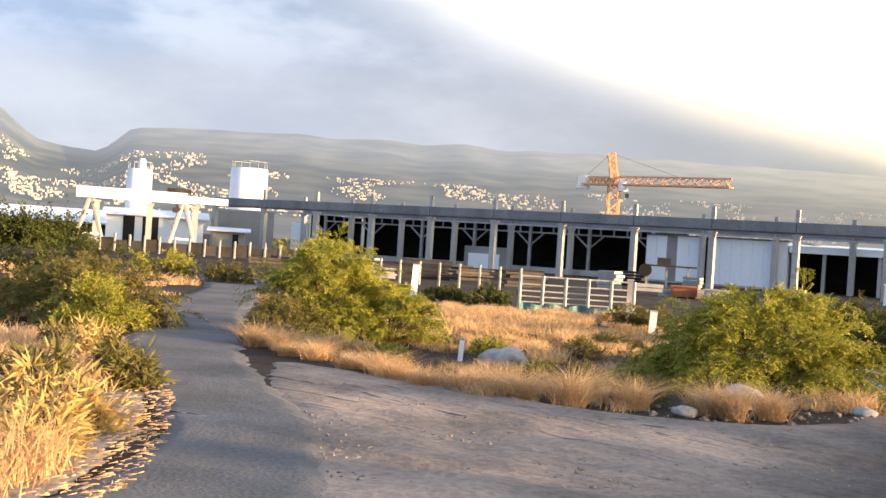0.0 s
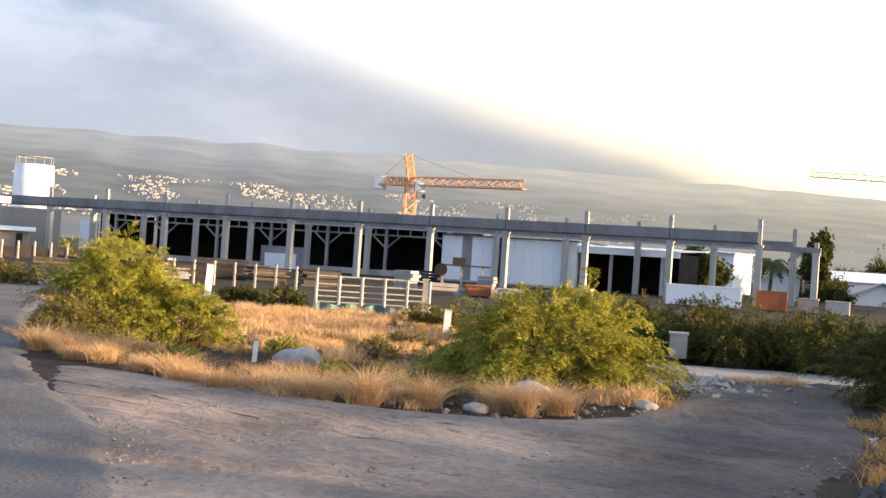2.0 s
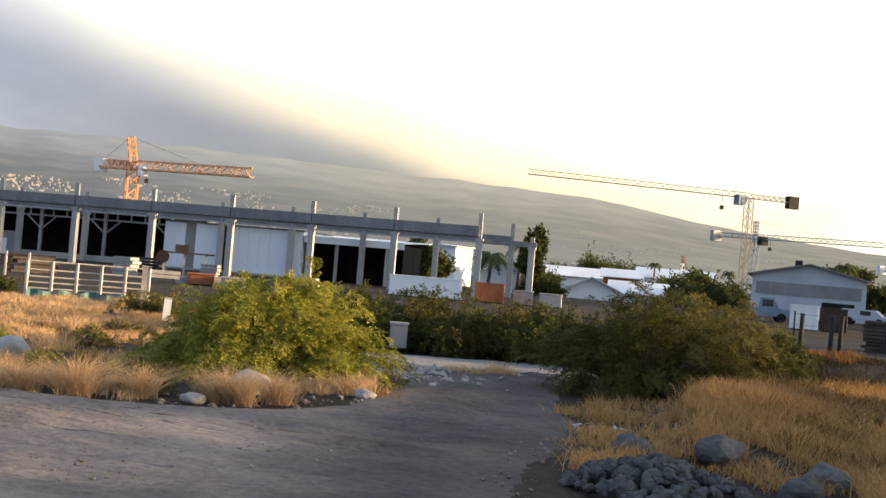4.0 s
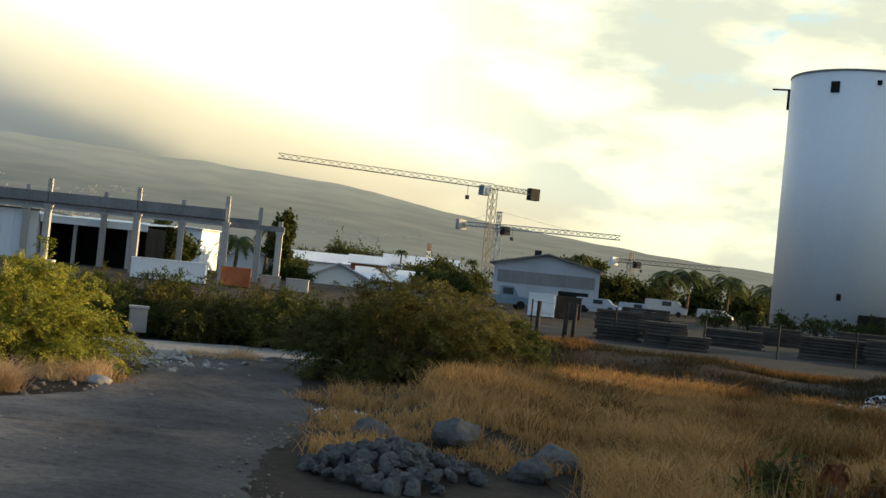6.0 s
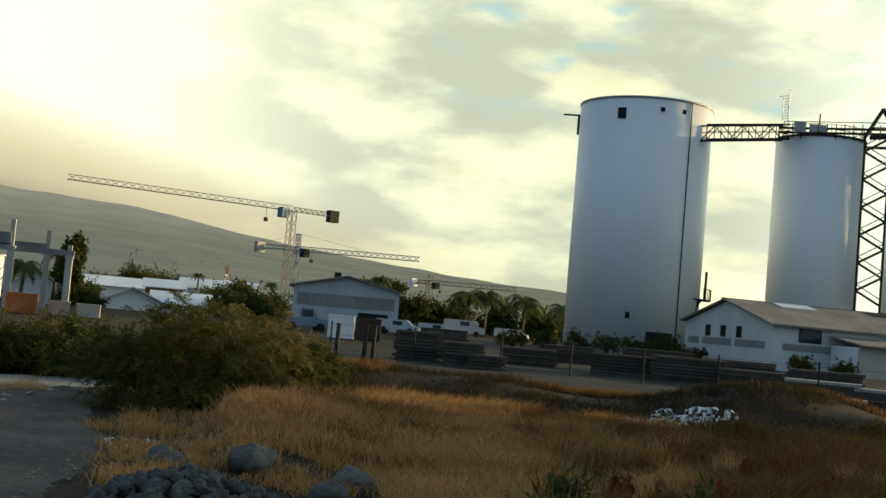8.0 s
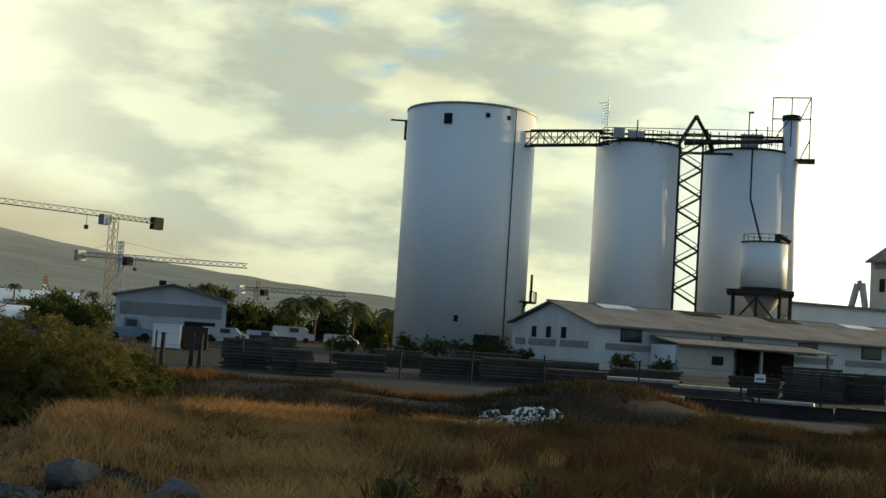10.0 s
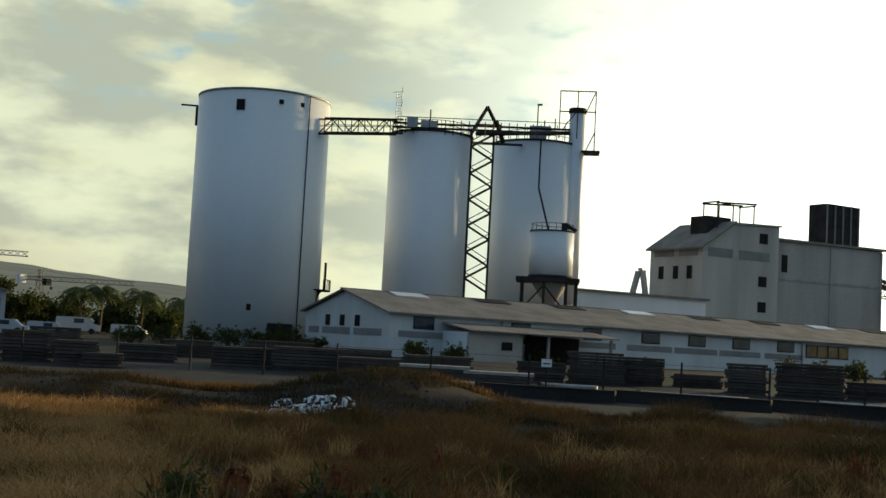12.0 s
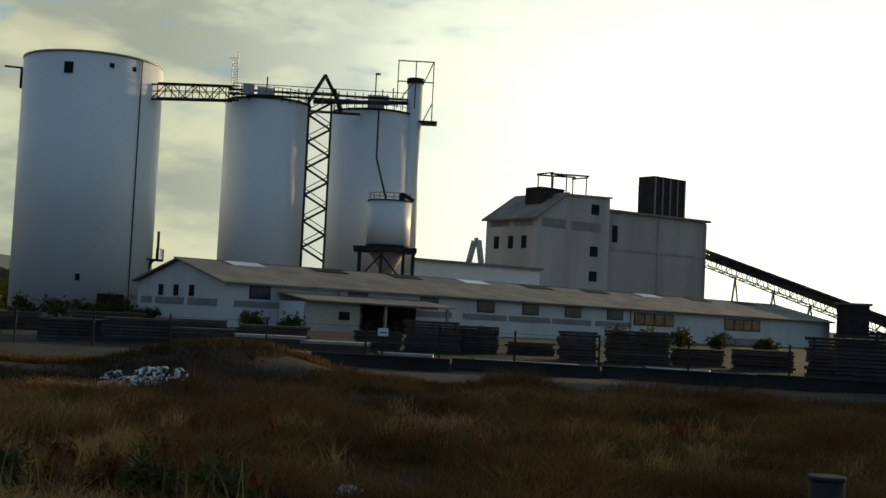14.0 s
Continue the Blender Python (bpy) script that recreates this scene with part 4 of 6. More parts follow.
def inclined_conveyor():
    t = thing("inclined_conveyor", pose(0, 0, 0), "long inclined belt conveyor on trestles", "conveyor")
    a = pol(81.6, 178, 1.6 + 178 * math.tan(radians(3.22)))
    b = pol(92.0, 150, 1.6 + 150 * math.tan(radians(-0.45)))
    bm = B()
    lattice(bm, a, b, 1.7, 40, 0.1)
    part("truss", bm, STEEL, t)
    bm = B()
    tube(bm, a + Vector((0, 0, 1.2)), b + Vector((0, 0, 1.2)), 0.3, n=5)
    part("belt", bm, STEEL, t)
    along_ = (b - a).normalized()
    across = along_.cross(Vector((0, 0, 1))).normalized()
    up = across.cross(along_)
    for sgn in (-1, 1):
        bm = B()
        vs = [bm.verts.new(p + across * (sgn * 0.9 + w) + up * h) for p in (a, b) for w in (0.0, 0.06) for h in (0.25, 1.0)]
        for f in ((0, 1, 3, 2), (4, 6, 7, 5), (0, 4, 5, 1), (2, 3, 7, 6), (0, 2, 6, 4), (1, 5, 7, 3)):
            bm.faces.new([vs[k] for k in f])
        part("side_sheet", bm, STEEL, t)
    for f in (0.16, 0.34, 0.5, 0.64):
        c = a.lerp(b, f)
        dirn = (b - a)
        dirn.z = 0
        dirn.normalize()
        bm = B()
        for s in (-1, 1):
            tube(bm, (c.x, c.y, c.z - 0.8), (c.x + s * dirn.x * 1.5, c.y + s * dirn.y * 1.5, 0), 0.16, n=5)
        part("trestle", bm, GREY_STEEL, t)
    h = thing("transfer_house", frame_at(88.2, 150, 178), "dark steel transfer house on the conveyor", "hut")
    slab("casing", -1.8, 1.8, -2, 2, 1.5, 5.2, STEEL, h)
    slab("roof", -2.1, 2.1, -2.3, 2.3, 5.2, 5.4, ROOF_GREY, h)
    for x in (-1.6, 1.6):
        slab("leg", x - 0.15, x + 0.15, -0.2, 0.2, 0, 1.5, STEEL, h)


inclined_conveyor()


# ---- gantry crane, tanks and sheds at the far side ----
def gantry():
    D = 97.0
    t = thing("gantry_crane", frame_at(-16.55, D, 73.5) @ Matrix.Diagonal((1, 1, 0.94, 1)), "white gantry crane with splayed legs and a box girder", "gantry crane")
    L = 8.1
    slab("girder", -0.2, L, -0.45, 0.45, 3.95, 4.85, WHITE, t)
    slab("girder_end", L + 0.02, L + 3.2, -0.3, 0.3, 4.05, 4.6, WHITE, t)
    for x in (0.9, 7.9):
        for s in (-1, 1):
            part("leg", tube(B(), (x + s * 0.12, 0, 3.95), (x + s * 1.15, s * 0.6, 0), 0.2, 0.15, n=6), CONCRETE, t)
        slab("sill", x - 0.9, x + 0.9, -0.1, 0.1, 0.95, 1.1, WHITE, t)
    bm = B()
    box(bm, 6.6, 8.4, -0.4, 0.4, 4.86, 5.2)
    tube(bm, (7.4, 0, 3.2), (7.4, 0, 3.95), 0.05, n=5)
    box(bm, 7.1, 7.7, -0.25, 0.25, 3.2, 3.6)
    part("hoist", bm, STEEL, t)


gantry()

for x in (-16.3, -13.95, -11.9):
    c = thing("concrete_column", frame_at(x + 0.55, 104, 90 + x), "plain grey concrete column standing alone", "column", "free columns by the gantry")
    slab("shaft", -0.24, 0.24, -0.24, 0.24, 0, 3.55, CONCRETE, c)
    slab("capital", -0.34, 0.34, -0.34, 0.34, 3.55, 3.72, CONCRETE, c)


def tank(az, d, width, el, label, step=False):
    r = d * math.sin(radians(width / 2))
    h = 1.6 + d * math.tan(radians(el))
    t = thing("storage_tank", frame_at(az, d, az + 90), label, "tank", "white tanks")
    part("shell", tube(B(), (0, 0, 0), (0, 0, h), r * 1.06, r * 0.97, n=36), ROOF_WHITE, t)
    bm = B()
    for k in range(12):
        a, b = k * math.pi / 6, (k + 1) * math.pi / 6
        p, q = (r * 0.9 * math.cos(a), r * 0.9 * math.sin(a)), (r * 0.9 * math.cos(b), r * 0.9 * math.sin(b))
        tube(bm, (*p, h), (*p, h + 0.8), 0.04, n=4)
        tube(bm, (*p, h + 0.8), (*q, h + 0.8), 0.04, n=4)
    part("railing", bm, GREY_STEEL, t)
    if step:
        part("vent", tube(B(), (0.2, 0, h), (0.2, 0, h + 1.2), 0.55, 0.35, n=14), ROOF_WHITE, t)


tank(-9.0, 140, 1.75, 3.1, "tall white storage tank with a railed top")
tank(-13.95, 140, 1.15, 2.7, "white storage tank with a stepped vent top", True)


def pitched(name, m, L, Wd, eave, ridge, wall, roof, label, category="building", along_x=True, doors=()):
    """A plain gabled building: front along local x, four walls, roof with overhang."""
    t = thing(name, m, label, category)
    slab("wall", 0, L, 0, 0.2, 0, eave, wall, t)
    slab("wall", 0, L, Wd - 0.2, Wd, 0, eave, wall, t)
    if along_x:
        for x in (0, L - 0.2):
            part("gable", along(prism(B(), [(0.21, 0), (Wd - 0.21, 0), (Wd - 0.21, eave), (Wd / 2, ridge - 0.05), (0.21, eave)], x, x + 0.2)), wall, t)
        part("roof", along(prism(B(), [(-0.5, eave - 0.1), (Wd / 2, ridge), (Wd + 0.5, eave - 0.1), (Wd + 0.5, eave), (Wd / 2, ridge + 0.12), (-0.5, eave)], -0.5, L + 0.5)), roof, t)
    else:
        for y in (0.0, Wd - 0.2):
            part("gable", prism(B(), [(0, eave), (L, eave), (L / 2, ridge - 0.05)], y, y + 0.2), wall, t)
        for x in (0, L - 0.2):
            slab("wall", x, x + 0.2, 0.21, Wd - 0.21, 0, eave, wall, t)
        part("roof", prism(B(), [(-0.5, eave - 0.15), (L / 2, ridge), (L + 0.5, eave - 0.15), (L + 0.5, eave), (L / 2, ridge + 0.14), (-0.5, eave)], -0.6, Wd + 0.6), roof, t)
    for x0, x1, z0, z1, mm in doors:
        slab("window" if z0 > 0.3 else "door", x0, x1, -0.05, 0.1, z0, z1, mm, t)
    return t


pitched("white_warehouse", frame_at(-23, 132, 75), 24, 16, 1.9, 3.2, WHITE, ROOF_WHITE, "long low warehouse with a bright white roof", doors=((2, 20, 0.6, 1.7, DARK),))
pitched("clad_shed", frame_at(-15.3, 113, 78), 8.6, 8, 2.8, 3.3, WHITE_CLAD, ROOF_WHITE, "pale blue-white clad shed with dark doorway", doors=((1.5, 2.5, 0.1, 2.7, DARK), (3.2, 4.6, 0.1, 2.7, DARK)))
pitched("grey_cabin", frame_at(-10.5, 106, 82), 2.7, 2.4, 1.9, 2.05, GREY_BAND, ROOF_WHITE, "small grey site cabin with a flat pale roof", "cabin", doors=((1.7, 2.2, 0.1, 1.6, DARK),))
slabwall = thing("grey_wall_panel", frame_at(-10.4, 118, 84), "dark grey wall panel under the frame", "wall")
slab("panel", 0, 5.5, 0, 0.2, 0, 4.0, GREY_BAND, slabwall)


# ---- tower cranes ----
def tower_crane(az, d, el_jib, el_top, az_jib, az_counter, paint, label, mast_w=1.4, peak=True, cab_paint=WHITE, dj=0.0, dc=0.0, weight=GREY_STEEL, r=0.1, rise=0.0, lean=0.0):
    z = 1.6 + d * math.tan(radians(el_jib))
    base = pol(az, d)
    t = thing("tower_crane", pose(base.x, base.y, 0), label, "tower crane", "tower cranes")

    def P(a, dist, e):
        q = pol(a, dist, 1.6 + dist * math.tan(radians(e)))
        return q - base
    part("mast", lattice(B(), (0, 0, 0), (0, 0, z), mast_w, int(z / 1.6), r), paint, t)
    j = P(az_jib, d + dj, el_jib)
    j.z = z + 0.4 + rise
    c = P(az_counter, d + dc, el_jib)
    c.z = z + 0.3
    part("jib", lattice(B(), (0, 0, z + 0.4), j, mast_w * 0.8, int(j.length / 1.8), r * 0.9, 3), paint, t)
    part("counter_jib", lattice(B(), (0, 0, z + 0.3), c, mast_w * 0.7, int(c.length / 1.6), r, 3), paint, t)
    cw = B()
    box(cw, -1.2, 1.2, -0.7, 0.7, -1.6, 0.9, Matrix.Translation(c))
    part("counterweight", cw, weight, t)
    cb = B()
    box(cb, -0.9, 0.9, -0.9, 0.9, -1.6, 0.4, Matrix.Translation(Vector((j.x, j.y, 0)).normalized() * 1.8 + Vector((0, 0, z))))
    part("cab", cb, cab_paint, t)
    if peak:
        top = P(az, d, el_top)
        part("peak", lattice(B(), (0, 0, z + 0.4), (lean, 0, top.z), mast_w * 0.6, 5, r), paint, t)
        bm = B()
        tube(bm, (lean, 0, top.z), j * 0.62 + Vector((0, 0, z * 0.38 + 0.6)), 0.03, n=4)
        tube(bm, (lean, 0, top.z), c + Vector((0, 0, 0.4)), 0.03, n=4)
        part("tie", bm, STEEL, t)
    bm = B()
    h = j * 0.12
    tube(bm, (h.x, h.y, z), (h.x, h.y, z - 2), 0.05, n=4)
    box(bm, -0.3, 0.3, -0.3, 0.3, -0.8, 0, Matrix.Translation((h.x, h.y, z - 2)))
    part("hook", bm, STEEL, t)


tower_crane(8.1, 230, 3.58, 4.95, 13.45, 6.65, ORANGE, "orange tower crane with a pale cab and counterweight", 1.9, weight=WHITE, dj=-10, dc=3, r=0.24, lean=-0.9)
tower_crane(36.65, 250, 4.55, 4.85, 26.4, 38.55, CRANE_PALE, "pale lattice tower crane with a long raised jib", 1.3, False, CRANE_BLUE, dj=-5, dc=6, weight=STEEL, r=0.08, rise=1.3)
tower_crane(37.05, 300, 2.72, 3.5, 42.8, 35.3, CRANE_BLUE, "blue-grey tower crane behind the shed", 1.4, True, STEEL, r=0.12)
tower_crane(43.4, 380, 1.7, 2.15, 47.5, 42.6, CRANE_PALE, "distant tower crane with a white counterweight", 1.6, True, STEEL, weight=WHITE, r=0.12)

# ---- grey-white shed and yard ----
GREY_CLAD = mat("grey_cladding", (0.52, 0.54, 0.57), (0.42, 0.44, 0.47), 0.6, 0.4, 8, 0.1, streak=True, grain=0.15)
gs = pitched("gabled_shed", frame_at(37.05, 122, 129), 10.6, 14, 4.0, 5.15, GREY_CLAD, ROOF_GREY, "grey-white gabled shed with a grey band of windows", "shed", along_x=False)
for k in range(7):
    slab("window", 0.4 + k * 1.4, 1.76 + k * 1.4, -0.06, 0.1, 2.1, 3.3, GREY_BAND, gs)
part("ridge_vent", box(B(), 3.9, 4.6, 2, 2.7, 4.7, 5.6), STEEL, gs)
slab("door", 6.6, 9.6, -0.06, 0.1, 0, 1.7, DARK, gs)
for az, d, w, h, m, nm, lb in ((38.8, 72, 1.55, 1.35, WHITE, "white_container", "small white steel container in the yard"),
                               (40.1, 73, 1.5, 1.3, STEEL, "grey_crate", "grey box beside the white container"),
                               (20.3, 70, 4.2, 1.15, WHITE_CLAD, "low_white_tank", "long low white box behind the fence"),
                               (24.35, 71, 1.7, 1.1, RED_OXIDE, "rust_red_box", "rust-red steel box beside the columns"),
                               (11.0, 58, 1.2, 0.5, RED_OXIDE, "rust_red_crate", "rust-red steel crate behind the fence"),
                               (12.5, 57, 1.1, 0.45, STONE, "pale_crate", "pale crate beside the rust-red one"),
                               (26.2, 72, 1.1, 0.8, STONE, "cream_crate", "cream coloured crate in the yard"),
                               (27.4, 72, 1.3, 0.75, STAINED, "beige_crate", "beige crate in the yard")):
    b = thing(nm, frame_at(az, d, az + 92), lb, "container")
    slab("body", 0, w, 0, 1.6, 0.06, h, m, b)
    slab("lid", -0.04, w + 0.04, -0.04, 1.64, h, h + 0.06, m, b)
    for k in range(max(2, int(w / 0.5))):
        slab("rib", 0.1 + k * (w - 0.3) / max(1, int(w / 0.5) - 1), 0.2 + k * (w - 0.3) / max(1, int(w / 0.5) - 1), -0.03, -0.002, 0.1, h - 0.05, m, b)
    slab("skid", 0.1, w - 0.1, 0.2, 0.4, 0, 0.06, STEEL, b)


def vehicle(az, d, facing, L, H, body, label, van=False):
    t = thing("parked_van" if van else "parked_pickup", frame_at(az, d, facing), label, "vehicle", "parked vehicles")
    if van:
        out = [(0, 0.35), (L, 0.35), (L, H * 0.55), (L * 0.86, H * 0.62), (L * 0.72, H), (0.1, H), (0, H * 0.9)]
    else:
        out = [(0, 0.4), (L, 0.4), (L, H * 0.52), (L * 0.74, H * 0.58), (L * 0.62, H), (L * 0.36, H), (L * 0.33, H * 0.6), (0, H * 0.58)]
    part("body", prism(B(), out, 0, 1.7), body, t)
    slab("side_window", L * 0.40, L * 0.62, -0.02, 0.05, H * 0.64, H * 0.92, GLASS, t)
    for x in (L * 0.18, L * 0.8):
        for y in (0.0, 1.6):
            part("wheel", tube(B(), (x, y - 0.03, 0.33), (x, y + 0.14, 0.33), 0.33, n=14), DARK, t)


vehicle(36.7, 88, 120, 3.4, 1.7, CRANE_BLUE, "dark blue pickup parked in the yard")
vehicle(41.0, 112, 140, 4.0, 1.35, GREY_CLAD, "white car parked by the shed", True)
vehicle(43.0, 118, 135, 3.6, 1.25, GREY_CLAD, "white car parked by the palms", True)
vehicle(44.2, 146, 135, 5.0, 1.9, GREY_CLAD, "white camper van under the palms", True)
vehicle(46.6, 146, 150, 4.0, 1.3, GREY_CLAD, "pale car parked under the palms", True)

# ---- far houses ----
pitched("white_house", frame_at(28.55, 126, 119), 5.4, 8, 1.0, 2.25, WHITE, ROOF_WHITE, "low white house with its gable to the yard", "house", along_x=False)
pitched("white_house", frame_at(30.7, 131, 122), 6.6, 9, 0.9, 2.15, WHITE, ROOF_WHITE, "low house with a pale metal roof", "house")
pitched("white_house", frame_at(31.6, 142, 124), 5.0, 7, 1.2, 2.5, WHITE, ROOF_WHITE, "low house with a white metal roof", "house", along_x=False)
pitched("red_house", frame_at(30.3, 175, 121), 5.2, 6, 2.9, 4.0, RED_OXIDE, ROOF_WHITE, "reddish house with a pale hipped roof", "house")
pitched("white_depot", frame_at(31.9, 215, 122), 13, 10, 3.6, 5.3, WHITE, ROOF_WHITE, "long depot with a white roof", "building")
pitched("white_depot", frame_at(27.3, 190, 117), 11, 10, 2.6, 4.0, WHITE, ROOF_WHITE, "long depot with a dusty white roof", "building")
pitched("white_block", frame_at(23.3, 150, 60), 3.6, 8, 4.9, 5.0, WHITE, ROOF_WHITE, "bright white clad building behind the columns", "building")
pitched("white_house", frame_at(24.3, 122, 114), 5.2, 8, 1.6, 3.1, WHITE, ROOF_WHITE, "white house with a steep white roof", "house", along_x=False)


# ---- plants ----
def leaf_cloud(rng, tips, per, length, width, spread, droop):
    """Small pointed leaves along twigs; tips: (start, end) pairs as an array."""
    k = len(tips)
    f = rng.uniform(0.25, 1.08, (k, per))[..., None]
    a, b = tips[:, None, :3], tips[:, None, 3:]
    p = a + (b - a) * f
    p[..., 2] -= droop * f[..., 0] ** 2
    p = p + rng.normal(0, spread, p.shape)
    p = p.reshape(-1, 3)
    n = len(p)
    d = rng.normal(0, 1, (n, 3)) + np.repeat(((b - a) / np.linalg.norm(b - a, axis=-1, keepdims=True)).reshape(-1, 3), per, 0) * 1.2
    d[:, 2] -= 0.3
    d /= np.linalg.norm(d, axis=1, keepdims=True)
    s = np.cross(d, rng.normal(0, 1, (n, 3)))
    s /= np.linalg.norm(s, axis=1, keepdims=True)
    ln = (length * rng.uniform(0.6, 1.3, n))[:, None]
    w = (width * rng.uniform(0.7, 1.3, n))[:, None]
    v = np.stack([p, p + d * ln * 0.5 + s * w, p + d * ln, p + d * ln * 0.5 - s * w], 1).reshape(-1, 3)
    return v, np.arange(n * 4).reshape(-1, 4)


def mesh_np(name, v, faces, material, parent=None, label=""):
    return raw(name, [tuple(r) for r in v.tolist()], [tuple(r) for r in faces.tolist()], material, parent, label)


def bush(x, y, rx, ry, h, seed, leaves, label, twigs=420, per=16, leaf=0.075, arch=0.25, name="bush", slim=0.15):
    rng = np.random.default_rng(seed)
    z0 = ground_z(x, y)
    t = thing(name, pose(x, y, z0), label, name, "bushes")
    limbs, tips = [], []
    nl = 26
    for i in range(nl):
        a, e = rng.uniform(0, 2 * math.pi), rng.uniform(0.12, 1.35)
        lump = 0.78 + 0.4 * noise.noise(Vector((math.cos(a) * 1.6, math.sin(a) * 1.6, e + seed)))
        end = np.array([rx * math.cos(a) * math.cos(e), ry * math.sin(a) * math.cos(e), h * (0.2 + 0.8 * math.sin(e))]) * lump
        limbs.append((rng.normal(0, 0.08, 3) * (1, 1, 0), end))
    bm = B()
    for a, b in limbs:
        m = (a + b) * 0.5 + np.array([0, 0, h * 0.12])
        tube(bm, a, m, 0.028, 0.018, n=5)
        tube(bm, m, b, 0.018, 0.006, n=5)
    part("limb", bm, BARK, t)
    for i in range(twigs):
        a, b = limbs[rng.integers(nl)]
        s = a + (b - a) * rng.uniform(0.35, 1.0) + np.array([0, 0, h * 0.08])
        out = (b - a) / np.linalg.norm(b - a)
        d = out * 0.7 + rng.normal(0, 0.55, 3)
        e = s + d / np.linalg.norm(d) * rng.uniform(0.3, 0.75) * (h * 0.55)
        e[2] = max(e[2], 0.05 + rng.uniform(0, 0.2))
        tips.append(np.r_[s, e])
    v, f = leaf_cloud(rng, np.array(tips), round(per * 1.25), leaf * 1.1, leaf * slim, 0.022, arch * 0.75)
    v[:, 2] = np.maximum(v[:, 2], 0.01)
    mesh_np("crown", v, f, leaves, t)
    return t


def spray_bush(x, y, rx, ry, h, seed, leaves, label, sprays):
    """A dome of arching sprays: each a bent stem with side twigs, set with paired leaflets, and gaps between."""
    rng = np.random.default_rng(seed)
    t = thing("bush", pose(x, y, ground_z(x, y)), label, "bush", "bushes")
    stems, quads = B(), []
    up = np.array([0, 0, 1.0])
    m = np.repeat(np.arange(6), 2)[:, None]
    pair = np.tile((-1.0, 1.0), 6)[:, None]
    for i in range(sprays):
        a, e = rng.uniform(0, 2 * math.pi), math.asin(rng.uniform(0.04, 1.0))
        lump = 0.86 + 0.36 * noise.noise(Vector((math.cos(a) * 1.5 + seed, math.sin(a) * 1.5, e * 1.4)))
        dome = np.array([rx * math.cos(a) * math.cos(e), ry * math.sin(a) * math.cos(e), h * (0.10 + 0.82 * math.sin(e))])
        p0 = dome * lump * rng.uniform(0.55, 0.92)
        d = dome / np.linalg.norm(dome) + rng.normal(0, 0.35, 3) + up * 0.35
        d /= np.linalg.norm(d)
        reach = rng.uniform(0.32, 0.62) * (0.6 + 0.35 * h)
        if i % 4 == 0:
            elbow = p0 * np.array([0.6, 0.6, 0.7])
            tube(stems, (p0[0] * 0.08, p0[1] * 0.08, 0), elbow, 0.022, 0.012, n=5)
            tube(stems, elbow, p0, 0.012, 0.006, n=4)
        bend = rng.uniform(0.5, 1.1) * reach
        for k in range(9):
            u = 0.12 + 0.88 * k / 8
            base = p0 + d * reach * u - up * (bend * u * u * 0.8)
            tang = d * reach - up * (1.6 * bend * u)
            tang /= np.linalg.norm(tang)
            side = np.cross(tang, up + rng.normal(0, 0.25, 3))
            side /= np.linalg.norm(side) + 1e-6
            for sg in ((-1, 1) if k < 8 else (0,)):
                w = tang * 0.75 + side * sg * rng.uniform(0.6, 1.0) + rng.normal(0, 0.12, 3)
                w /= np.linalg.norm(w)
                ln = reach * 0.36 * (1.1 - 0.6 * u)
                nrm = np.cross(w, side + 0.01)
                nrm /= np.linalg.norm(nrm) + 1e-6
                c = base + w * ln * (m + 0.6) / 6 - up * 0.25 * ln * (m / 6) ** 2
                q = np.cross(w, nrm) * pair * 0.8 + w * 0.6 + rng.normal(0, 0.2, (12, 3))
                q *= rng.uniform(0.030, 0.050, (12, 1)) / np.linalg.norm(q, axis=1, keepdims=True)
                v = w * 0.0095 + nrm * rng.normal(0, 0.004, (12, 1))
                quads.append(np.stack([c, c + q * 0.5 + v, c + q, c + q * 0.5 - v], 1).reshape(-1, 3))
    part("limb", stems, BARK, t)
    v = np.concatenate(quads)
    v[:, 2] = np.maximum(v[:, 2], 0.01)
    mesh_np("crown", v, np.arange(len(v)).reshape(-1, 4), leaves, t)
    return t


spray_bush(-1.75, 20.6, 1.4, 1.15, 2.05, 1, LEAF, "feathery green thorn bush beside the path", 400)
spray_bush(-0.7, 20.2, 0.9, 0.7, 1.15, 16, LEAF, "drooping green side of the thorn bush", 130)
bush(-2.3, 19.3, 0.75, 0.6, 0.75, 11, LEAF_OLIVE, "browning low bush at the path edge", 320, 22, 0.055)
spray_bush(4.2, 15.7, 1.8, 1.2, 1.54, 2, LEAF, "spreading feathery green bush with drooping twigs", 520)
spray_bush(9.9, 15.5, 1.85, 1.3, 1.72, 3, LEAF_MIXED, "dark green spreading bush at the track edge", 460)
spray_bush(11.5, 16.3, 1.5, 1.1, 1.6, 13, LEAF_OLIVE, "olive-brown bush on the grassy bank", 300)
spray_bush(12.6, 16.0, 0.9, 0.8, 0.75, 18, LEAF_DARK, "low green bush on the grassy bank", 90)
spray_bush(-5.6, 19.6, 1.5, 1.2, 1.3, 4, LEAF_OLIVE, "dry yellow-green bush by the path", 280)
bush(-5.0, 18.4, 0.8, 0.7, 0.85, 14, LEAF, "green shrub with yellowing leaves", 420, 22, 0.055)
for i, (x, y, h) in enumerate(((-3.0, 12.2, 0.55), (-3.7, 13.4, 0.6), (-2.8, 9.6, 0.5), (-3.4, 10.6, 0.62), (-2.6, 8.4, 0.45), (-3.6, 9.0, 0.6), (-4.3, 14.6, 0.6))):
    bush(x, y, 0.5, 0.5, h, 140 + i, DRY_LEAF if i % 3 else LEAF_OLIVE, "dry broad-leaved weeds beside the path", 150, 11, 0.15, 0.5, "weed_clump", 0.08)
